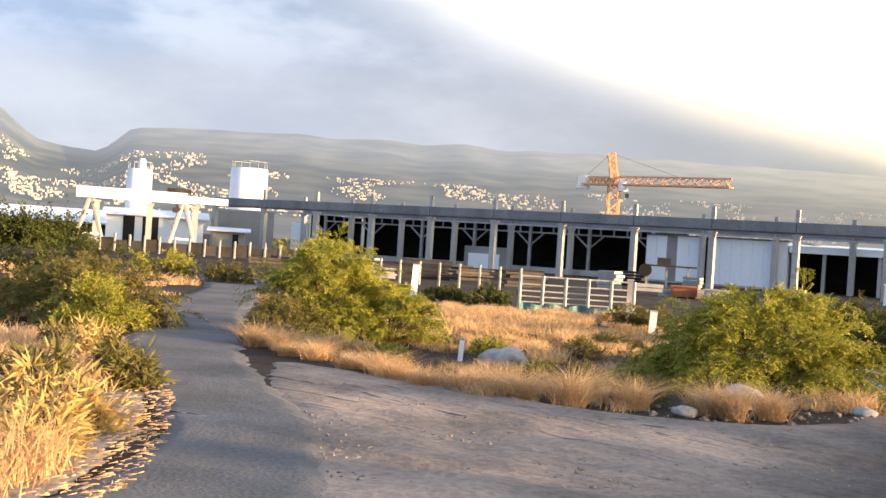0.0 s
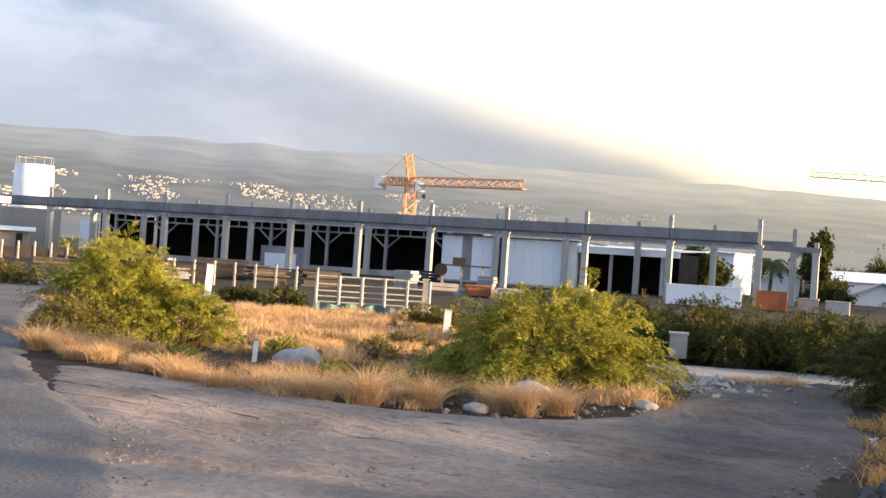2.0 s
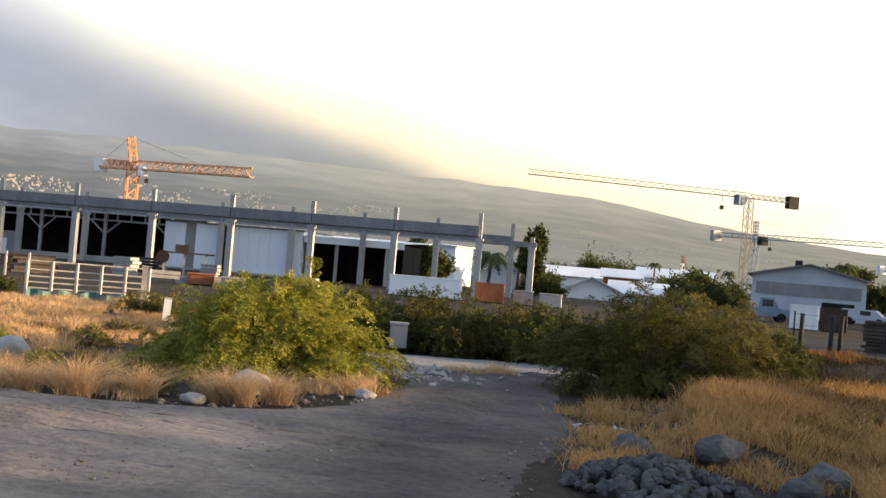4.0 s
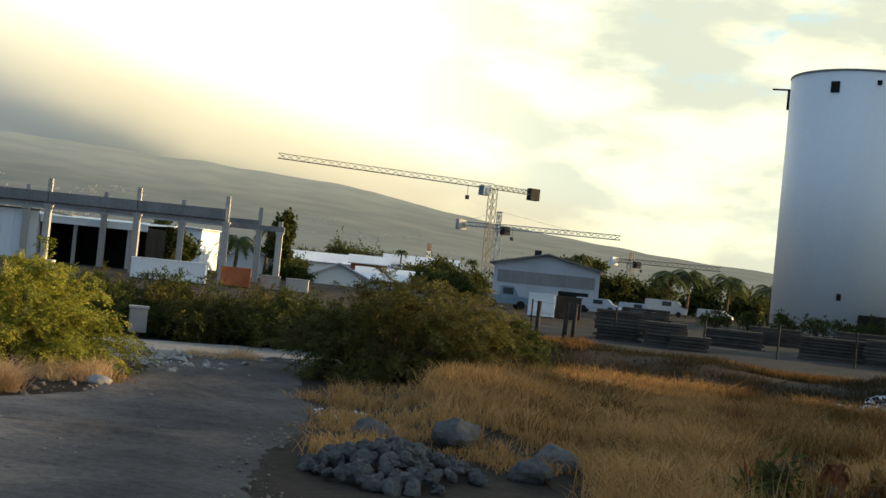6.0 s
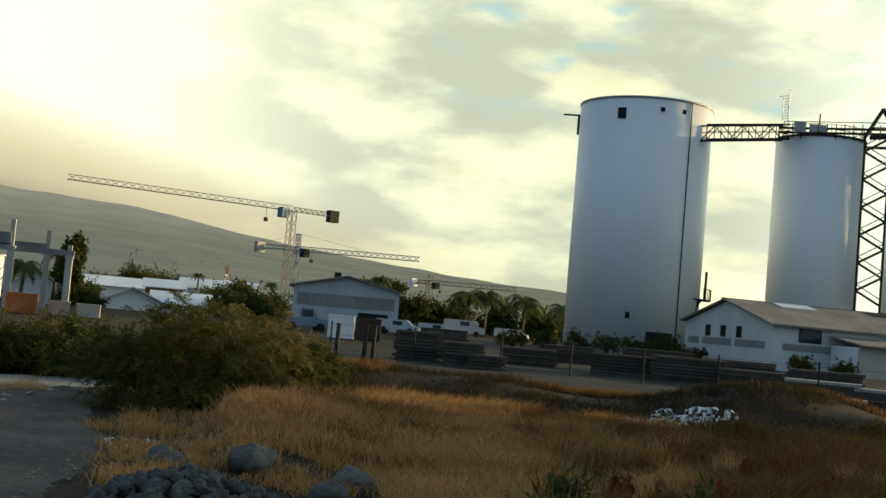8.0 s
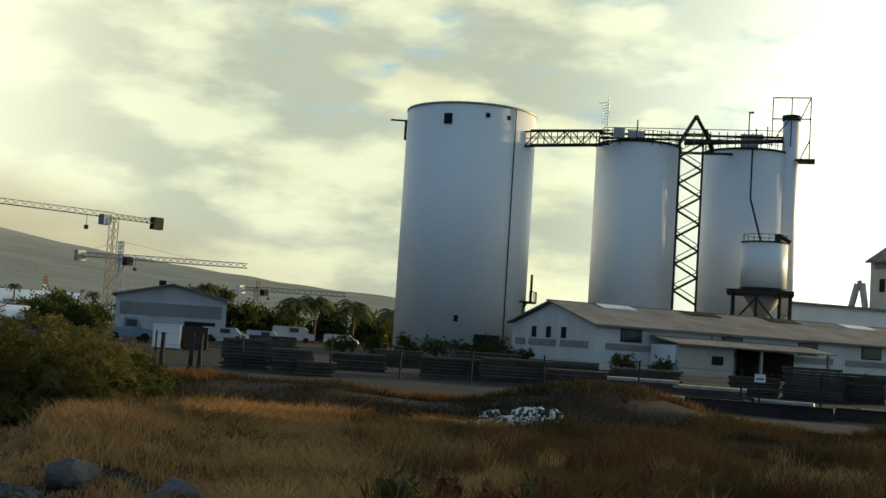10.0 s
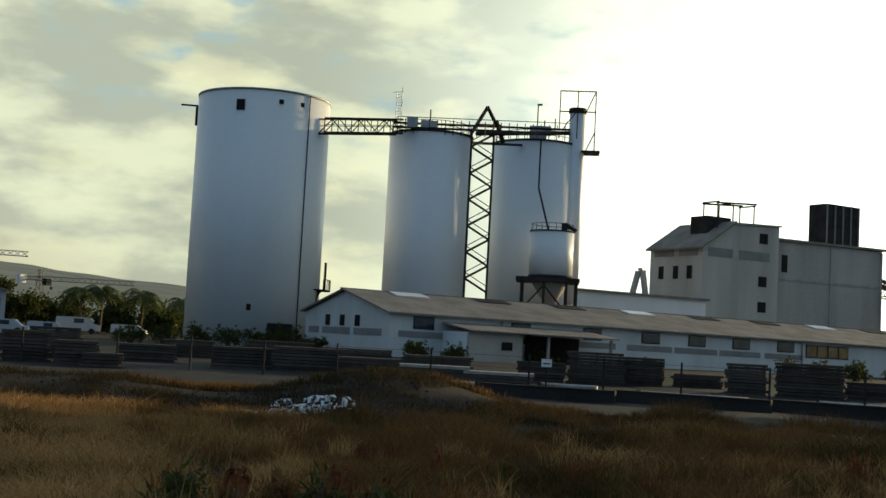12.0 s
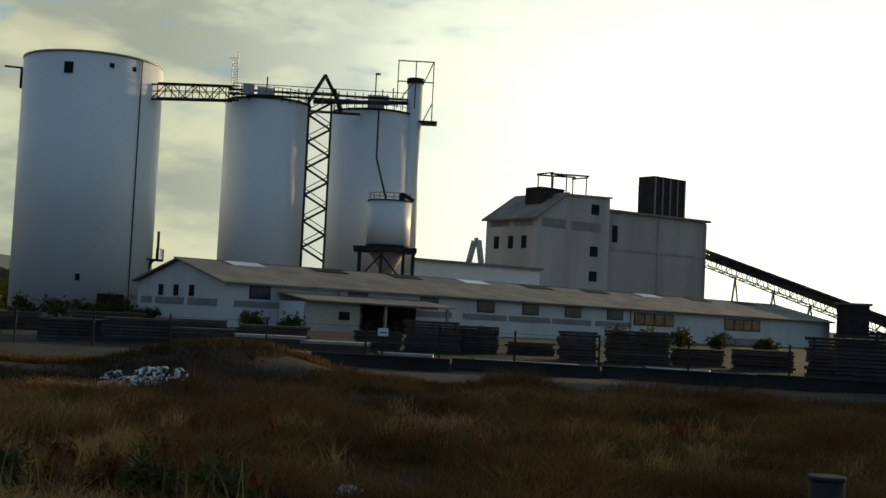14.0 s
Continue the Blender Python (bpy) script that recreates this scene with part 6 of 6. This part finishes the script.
def stone(x, y, s, me, label, name="boulder", sink=0.25, turn=0.0):
    ob = new(name, me)
    ob.matrix_world = Matrix.Translation((x, y, ground_z(x, y) + s * 0.6 - sink * s)) @ pose(0, 0, 0, 0, 0, turn) @ Matrix.Diagonal((s, s, s, 1))
    return tagged(ob, label, "stone", "stones")


stone(1.0, 16.6, 0.34, PALE[0], "large pale boulder among dry grass")
stone(3.55, 14.1, 0.27, PALE[1], "pale boulder at the foot of the bush")
stone(4.95, 13.9, 0.13, PALE[2], "pale stone at the foot of the bush")
stone(2.7, 12.9, 0.13, PALE[2], "flat grey stone at the track edge", turn=50)
stone(6.75, 9.3, 0.24, BOULDERS[0], "large grey boulder beside the rock pile")
stone(6.35, 10.1, 0.2, BOULDERS[1], "grey boulder on the bank")
stone(7.3, 8.5, 0.2, BOULDERS[2], "dark boulder in the grass")
stone(6.6, 8.0, 0.18, BOULDERS[0], "dark boulder in the grass", turn=80)
stone(9.9, 4.5, 0.14, PALE[1], "pale stone in the field")
pile = thing("rock_pile", pose(5.45, 8.3, 0) @ Matrix.Diagonal((0.8, 0.85, 0.75, 1)), "heap of loose grey rocks beside the track", "rock pile")
rp = random.Random(5)
for i in range(240):
    a, q = rp.uniform(0, 6.283), rp.random() ** 0.6
    x, y = 0.95 * q * math.cos(a), 1.0 * q * math.sin(a)
    x, y = x * 0.9 + y * 0.25, y * 0.95 - x * 0.2
    s = rp.uniform(0.04, 0.095)
    ob = new("rock", ROCKS[i % 5])
    ob.parent = pile
    ob.matrix_local = Matrix.Translation((x, y, 0.02 + 0.34 * (1 - q) ** 0.8 * rp.uniform(0.75, 1.0) + s * 0.3)) @ pose(0, 0, 0, rp.uniform(0, 360), rp.uniform(0, 360), rp.uniform(0, 360)) @ Matrix.Diagonal((s, s, s, 1))


def gravel(name, count, fn, smin, smax, material, label, seed):
    r = random.Random(seed)
    vs, fs = [], []
    ico = [(0, 0, 0.8), (0.9, 0, 0), (0, 0.9, 0), (-0.9, 0, 0), (0, -0.9, 0), (0, 0, -0.8)]
    tri = ((0, 1, 2), (0, 2, 3), (0, 3, 4), (0, 4, 1), (5, 2, 1), (5, 3, 2), (5, 4, 3), (5, 1, 4))
    for _ in range(count):
        x, y = fn(r)
        s = smin + (smax - smin) * r.random() ** 3
        z = ground_z(x, y) + 0.012 + s * 0.25
        o = len(vs)
        rot = Euler((r.uniform(0, 6), r.uniform(0, 6), r.uniform(0, 6))).to_matrix()
        for c in ico:
            q = rot @ Vector(c) * s * r.uniform(0.7, 1.2)
            vs.append((x + q.x, y + q.y, z + q.z * 0.7))
        fs += [tuple(o + k for k in f) for f in tri]
    tagged(raw(name, vs, fs, material), label, "gravel", kind="stuff")


def on_track(r):
    while True:
        x, y = r.uniform(-1.2, 6), r.uniform(6.5, 16)
        if y < np.interp(x, [-1.4, 0.2, 3.7, 6.1], [14, 13.3, 12.2, 15.2]) and x < np.interp(y, [6, 8.4, 11.9, 16], [3.9, 4.4, 6.9, 9]):
            return x, y


gravel("gravel", 2600, on_track, 0.005, 0.035, DIRT, "loose small stones on the dirt track", 2)
gravel("clods", 1100, lambda r: (r.uniform(-0.9, 3.4), r.uniform(8, 12.6)), 0.010, 0.04, DIRT, "dried clods of earth on the track", 12)
gravel("edge_stones", 260, lambda r: (lambda x: (x, float(np.interp(x, [-1.5, 0.2, 1.3, 3.7, 4.8, 6.1, 7.1], [15.2, 13.4, 12.7, 12.2, 13.4, 15.3, 17.3])) + r.uniform(-0.1, 1.0)))(r.uniform(-1, 7)), 0.012, 0.07, DIRT, "broken stones along the track edge", 3)
gravel("rubble", 500, lambda r: (r.gauss(6.7, 0.5), r.gauss(17.6, 0.8)), 0.02, 0.13, STONE, "spoil of broken stones and earth by the meter box", 4)
gravel("bank_rubble", 450, lambda r: (lambda a, d: (d * math.sin(radians(a)), d * math.cos(radians(a))))(r.uniform(37, 66), r.gauss(24.5, 1.0)), 0.015, 0.06, EARTH, "dark stones on the earth bank", 5)
gravel("litter", 40, lambda r: (lambda a, d: (d * math.sin(radians(a)), d * math.cos(radians(a))))(r.uniform(29.4, 31.8), r.gauss(13.6, 0.2)), 0.015, 0.05, PLASTIC, "scraps of white litter under the bush", 6)


# ---- small things on the lot ----
def crumpled(name, az, d, w, l, h, m, label, seed):
    p = pol(az, d)
    nx, ny = 22, 12
    vs = []
    for j in range(ny + 1):
        for i in range(nx + 1):
            x, y = (i / nx - 0.5) * w, (j / ny - 0.5) * l
            q = noise.noise(Vector((x * 1.8 + seed, y * 1.8, 0))) + 0.5 * noise.noise(Vector((x * 5, y * 5, seed)))
            edge = min(1, 5 * min(i / nx, 1 - i / nx, j / ny, 1 - j / ny))
            c = pose(0, 0, 0, 0, 0, -az) @ Vector((x, y, 0))
            vs.append((c.x, c.y, ground_z(p.x + c.x, p.y + c.y) + 0.02 + max(0, 0.2 + q) * h * 0.7 * edge))
    fs = [(j * (nx + 1) + i, j * (nx + 1) + i + 1, (j + 1) * (nx + 1) + i + 1, (j + 1) * (nx + 1) + i) for j in range(ny) for i in range(nx) if noise.noise(Vector((i * 0.35, j * 0.5, seed))) > 0.02]
    ob = raw(name, vs, fs, m)
    ob.location = (p.x, p.y, 0)
    so = ob.modifiers.new("thickness", "SOLIDIFY")
    so.thickness = 0.01
    tagged(ob, label, "plastic sheet", "dumped sheets")


for k, (az, d, w, l, h) in enumerate(((53.4, 22.9, 0.8, 0.5, 0.10), (55.0, 23.2, 0.9, 0.6, 0.14), (55.9, 22.9, 0.8, 0.5, 0.12), (57.0, 23.3, 0.8, 0.7, 0.26), (56.3, 23.8, 0.6, 0.5, 0.2), (54.6, 23.8, 0.4, 0.4, 0.14))):
    crumpled("plastic_sheet", az, d, w, l, h, PLASTIC, "crumpled white plastic sheeting dumped on the bank", 1 + 2 * k)
crumpled("blue_sheet", -12.6, 21.2, 0.45, 0.5, 0.06, mat("blue_plastic", (0.08, 0.22, 0.45), (0.05, 0.15, 0.32), 0.4, 2, 20, 0.2), "scrap of blue plastic on the path", 8)
crumpled("green_sheet", -15.4, 9.2, 0.16, 0.2, 0.04, mat("mint_plastic", (0.35, 0.6, 0.5), (0.25, 0.45, 0.38), 0.4, 2, 20, 0.2), "scrap of mint green plastic in the grass", 9)

mb = thing("meter_box", frame_at(20.95, 22.6, 111), "grey metal utility box on a post", "utility box")
slab("cabinet", -0.16, 0.16, 0, 0.2, 0.13, 0.56, GREY_BAND, mb)
slab("cap", -0.18, 0.18, -0.02, 0.22, 0.56, 0.6, GREY_STEEL, mb)
slab("door", -0.13, 0.13, -0.02, -0.002, 0.17, 0.52, GREY_BAND, mb)
slab("post", -0.04, 0.04, 0.06, 0.14, -0.05, 0.13, STEEL, mb)
for az, d, h, w, lb in ((-1.0, 36.5, 1.05, 0.1, "white painted timber post leaning slightly"), (1.4, 17.6, 0.3, 0.035, "short white marker stake in dry grass"), (10.2, 27.5, 0.5, 0.08, "short cream marker post")):
    st = thing("marker_post", frame_at(az, d, az + 90), lb, "post", "marker posts")
    part("shaft", box(B(), -w, w, -w, w, -0.05, h, pose(0, 0, 0, 0, 3, 0)), WHITE, st)
    part("cap", box(B(), -w * 1.1, w * 1.1, -w * 1.1, w * 1.1, h, h + 0.03, pose(0, 0, 0, 0, 3, 0)), STONE, st)


def steel_fence():
    a, b = pol(4.0, 33.2), pol(9.3, 33.6)
    t = thing("steel_fence", pose(0, 0, 0), "pale steel fence with rails and a green tarpaulin below", "fence")
    n = 5
    for i in range(n + 1):
        p = a.lerp(b, i / n)
        part("post", tube(B(), (p.x, p.y, 0), (p.x, p.y, 1.02), 0.045, n=6), GREY_STEEL, t)
    for z in (1.0, 0.78, 0.6, 0.45, 0.3):
        part("rail", tube(B(), (a.x, a.y, z), (b.x, b.y, z), 0.022, n=5), CONCRETE, t)
    bm = B()
    vs = []
    for i in range(31):
        p = a.lerp(b, i / 30)
        o = 0.05 * math.sin(i * 1.3)
        vs.append([bm.verts.new((p.x, p.y - 0.15 + o, z)) for z in (0.0, 0.14, 0.26 + 0.03 * math.sin(i * 0.9))])
    for p, q in zip(vs, vs[1:]):
        for k in range(2):
            bm.faces.new((p[k], q[k], q[k + 1], p[k + 1]))
    part("tarpaulin", bm, TARP, t, "sagging green tarpaulin")
    g = thing("gate_post", frame_at(9.1, 33.0, 99), "pale timber gate post", "post")
    slab("shaft", -0.07, 0.07, -0.07, 0.07, -0.05, 1.05, STONE, g)
    slab("cap", -0.09, 0.09, -0.09, 0.09, 1.05, 1.1, STONE, g)
    p0, p1 = pol(-3.5, 52), pol(4.0, 50)
    t2 = thing("timber_fence", pose(0, 0, 0), "low weathered post and rail fence", "fence")
    for i in range(9):
        p = p0.lerp(p1, i / 8)
        part("post", tube(B(), (p.x, p.y, 0), (p.x, p.y, 1.0), 0.06, n=6), STONE, t2)
    for z in (0.5, 0.85):
        part("rail", tube(B(), (p0.x, p0.y, z), (p1.x, p1.y, z), 0.03, n=5), TIMBER, t2)
    p0, p1 = pol(-15.5, 84), pol(-4.5, 80)
    t3 = thing("panel_fence", pose(0, 0, 0), "low brown board fence with pale posts", "fence")
    for i in range(17):
        p = p0.lerp(p1, i / 16)
        part("post", tube(B(), (p.x, p.y, 0), (p.x, p.y, 1.15), 0.09, n=6), STONE, t3)
        if i < 16:
            q = p0.lerp(p1, (i + 1) / 16)
            d = (q - p)
            part("board", box(B(), 0.1, d.length - 0.1, -0.03, 0.03, 0.1, 0.75 + 0.15 * (i % 3 == 0), pose(p.x, p.y, 0, 0, 0, math.degrees(math.atan2(d.y, d.x)))), TIMBER, t3)


steel_fence()


# ---- clutter before the factory ----
rc = random.Random(11)
for i in range(26):
    az = rc.uniform(-8, 19)
    d = rc.uniform(58, 78)
    m = rc.choice((TIMBER, CONCRETE, CONCRETE, STEEL, TIMBER, GREY_BAND))
    t = thing("scrap_stack", frame_at(az, d, 90 + az + rc.uniform(-30, 30)), "stack of weathered building material before the factory", "stack", "material stacks")
    w, h = rc.uniform(0.8, 2.6), rc.uniform(0.12, 0.22)
    for k in range(rc.randint(2, 5)):
        o = rc.uniform(-0.15, 0.15)
        slab("layer", -w / 2 + o, w / 2 + o, -0.5, 0.5, k * h + 0.004 * k, k * h + h * 0.85, m, t)
mc = thing("pump_machine", frame_at(10.3, 76, 100), "dark machine with two wheels before the white wall", "machine")
slab("deck", -0.9, 2.4, -0.4, 0.4, 1.35, 1.45, STEEL, mc)
slab("engine", 0, 0.8, -0.3, 0.3, 1.45, 1.9, STEEL, mc)
for x in (-0.6, 0.6, 1.9):
    slab("leg", x - 0.06, x + 0.06, -0.1, 0.1, 0, 1.35, GREY_STEEL, mc)
part("wheel", tube(B(), (-0.7, -0.42, 1.1), (-0.7, -0.3, 1.1), 0.4, n=14), DARK, mc)


# ---- stacks and fence in the yard ----
def plank_stack(az, d, w, layers, facing, label, gap=0.05, dep=1.3, th=0.06, pale=False):
    t = thing("plank_stack", frame_at(az, d, facing), label, "stack", "plank stacks")
    r = random.Random(int(az * 100))
    for k in range(layers):
        z = k * (th + gap)
        if k < layers:
            for x in (0.1 * w, 0.5 * w, 0.9 * w):
                if k:
                    slab("spacer", x - 0.04, x + 0.04, 0.3, dep - 0.3, z - gap, z - 0.002, TIMBER, t)
        o = r.uniform(-0.08, 0.08)
        slab("plank", o, w + o, r.uniform(-0.05, 0.05), dep, z, z + th, STONE if pale and k == layers - 1 else TIMBER, t)


for az, d, w, n, lb in ((42.0, 46, 1.7, 9, "stack of weathered formwork boards"), (44.3, 45, 1.5, 7, "leaning stack of weathered boards"), (45.4, 44, 1.4, 4, "low stack of weathered boards"), (43.2, 52, 2.0, 10, "dark stack of boards"), (51.2, 48, 2.6, 7, "long stack of dark boards"), (54.0, 47, 2.8, 8, "long stack of dark boards"), (57.0, 46, 2.4, 6, "long stack of dark boards"), (59.9, 45, 2.6, 5, "stack of boards with a pale top"), (63.0, 45, 2.6, 4, "stack of boards with a pale top"), (49.0, 62, 2.6, 7, "dark stack of boards by the silo"), (67.8, 52, 2.4, 11, "tall dark stack of formwork panels"), (75.0, 50, 1.6, 10, "tall dark stack of formwork panels"), (77.2, 50, 2.6, 11, "tall dark stack of formwork panels")):
    plank_stack(az, d, w, n, az + 92, lb, pale="pale" in lb, gap=0.022, th=0.105)
for az, d, w, n, lb in ((80.2, 52, 2.2, 6, "dark stack of boards"), (86.2, 44, 2.2, 12, "tall dark stack of formwork panels"), (88.8, 42, 2.6, 14, "tall dark stack of formwork panels"), (72.6, 56, 2.2, 5, "dark stack of boards"), (47.0, 52, 2.4, 6, "dark stack of boards"), (52.6, 53, 3.0, 9, "long stack of dark boards"), (56.2, 52, 3.0, 8, "long stack of dark boards"), (60.0, 52, 3.0, 7, "long stack of dark boards"), (65.4, 50, 2.0, 7, "dark stack of boards"), (70.3, 53, 1.8, 10, "tall dark stack of formwork panels"), (83.0, 50, 2.4, 7, "dark stack of boards"), (87.4, 40, 2.4, 13, "tall dark stack of formwork panels"), (90.4, 40, 2.6, 13, "tall dark stack of formwork panels")):
    plank_stack(az, d, w, n, az + 92, lb, pale="pale" in lb, gap=0.022, th=0.105)
for az0, az1, d in ((61, 64, 43), (66.5, 69.2, 46), (71, 76, 43), (82, 86, 41), (79, 82, 44)):
    a, b = pol(az0, d), pol(az1, d - 0.6)
    pp = thing("pipe_length", pose(a.x, a.y, 0), "long pale pipe lying in the yard", "pipe", "loose pipes")
    part("pipe", tube(B(), (0, 0, 0.09), (b.x - a.x, b.y - a.y, 0.09), 0.09, n=8), GREY_STEEL, pp)
    part("collar", tube(B(), (0, 0, 0.09), ((b.x - a.x) * 0.04, (b.y - a.y) * 0.04, 0.09), 0.12, n=8), STEEL, pp)


strip("pavement", [pol(44, 112)[:2], pol(52, 108)[:2], pol(60, 94)[:2], pol(70, 100)[:2], pol(90, 108)[:2]], [pol(44, 62)[:2], pol(52, 62.5)[:2], pol(60, 63)[:2], pol(70, 62)[:2], pol(90, 59)[:2]], YARD, "dark asphalt apron before the silo and hall", 0.03, "pavement")
rm = thing("radio_mast", pose(*pol(33.9, 420)), "thin red and white lattice radio mast", "mast")
for k in range(5):
    part("mast_section", lattice(B(), (0, 0, k * 2.8), (0, 0, k * 2.8 + 2.78), 0.9, 3, 0.09), WHITE if k % 2 else RED_OXIDE, rm)


def yard_fence():
    pts = [pol(39.0, 46), pol(47, 44), pol(57, 43), pol(66, 41), pol(73, 40), pol(81, 38.5), pol(90, 38)]
    t = thing("yard_fence", pose(0, 0, 0), "dark steel posts with strained wires along the yard", "fence")
    prev = None
    for a, b in zip(pts, pts[1:]):
        n = max(1, round((b - a).length / 2.9))
        for i in range(n):
            p = a.lerp(b, i / n)
            part("post", tube(B(), (p.x, p.y, 0), (p.x, p.y, 1.25), 0.035, n=5), STEEL, t)
            if prev is not None:
                bm = B()
                for z in (0.35, 0.75, 1.15):
                    tube(bm, (prev.x, prev.y, z), (p.x, p.y, z), 0.006, n=3)
                part("wire", bm, STEEL, t)
            prev = p


yard_fence()
for az0, az1 in ((63.5, 70), (70.05, 77), (77.05, 84), (84.05, 92)):
    a, b = pol(az0, 36.5), pol(az1, 35.5)
    d = b - a
    kw = thing("kerb_wall", pose(a.x, a.y, 0, 0, 0, math.degrees(math.atan2(d.y, d.x))), "low dark concrete kerb wall of the yard", "wall", "kerb walls")
    slab("wall", 0, d.length, 0, 0.25, 0, 0.34, YARD, kw)
    slab("coping", -0.0, d.length, -0.03, 0.28, 0.34, 0.38, YARD, kw)
sg = thing("sign_board", frame_at(66.8, 40.5, 157), "small white sign board on a post", "sign")
slab("post", -0.03, 0.03, 0, 0.05, 0, 1.0, STEEL, sg)
slab("board", -0.17, 0.17, -0.03, -0.002, 0.86, 1.12, WHITE, sg)
slab("bar", -0.12, 0.12, -0.036, -0.032, 0.95, 0.99, STEEL, sg)
for az, d in ((40.6, 41.5), (41.0, 41.5), (39.3, 40)):
    gp = thing("dark_post", frame_at(az, d, az + 90), "stout dark timber post at the yard corner", "post", "yard corner posts")
    part("shaft", tube(B(), (0, 0, -0.05), (0.02, 0, 1.2), 0.08, 0.07, n=8), STEEL, gp)
    part("cap", tube(B(), (0.02, 0, 1.2), (0.02, 0, 1.24), 0.085, n=8), STEEL, gp)
bl = thing("bollard", frame_at(86.9, 8.5, 178), "rusty steel bollard standing in the grass", "bollard")
part("shaft", tube(B(), (0, 0, -0.05), (0, 0, 0.66), 0.115, n=18), STEEL, bl)
part("cap", tube(B(), (0, 0, 0.66), (0, 0, 0.69), 0.12, n=18), STEEL, bl)
yard = strip("yard_road", [pol(38, 60)[:2], pol(50, 62)[:2], pol(62, 62)[:2], pol(75, 60)[:2], pol(92, 58)[:2]], [pol(38, 37)[:2], pol(50, 36)[:2], pol(62, 33)[:2], pol(75, 25.5)[:2], pol(92, 25)[:2]], YARD, "dark asphalt of the works yard", 0.02)
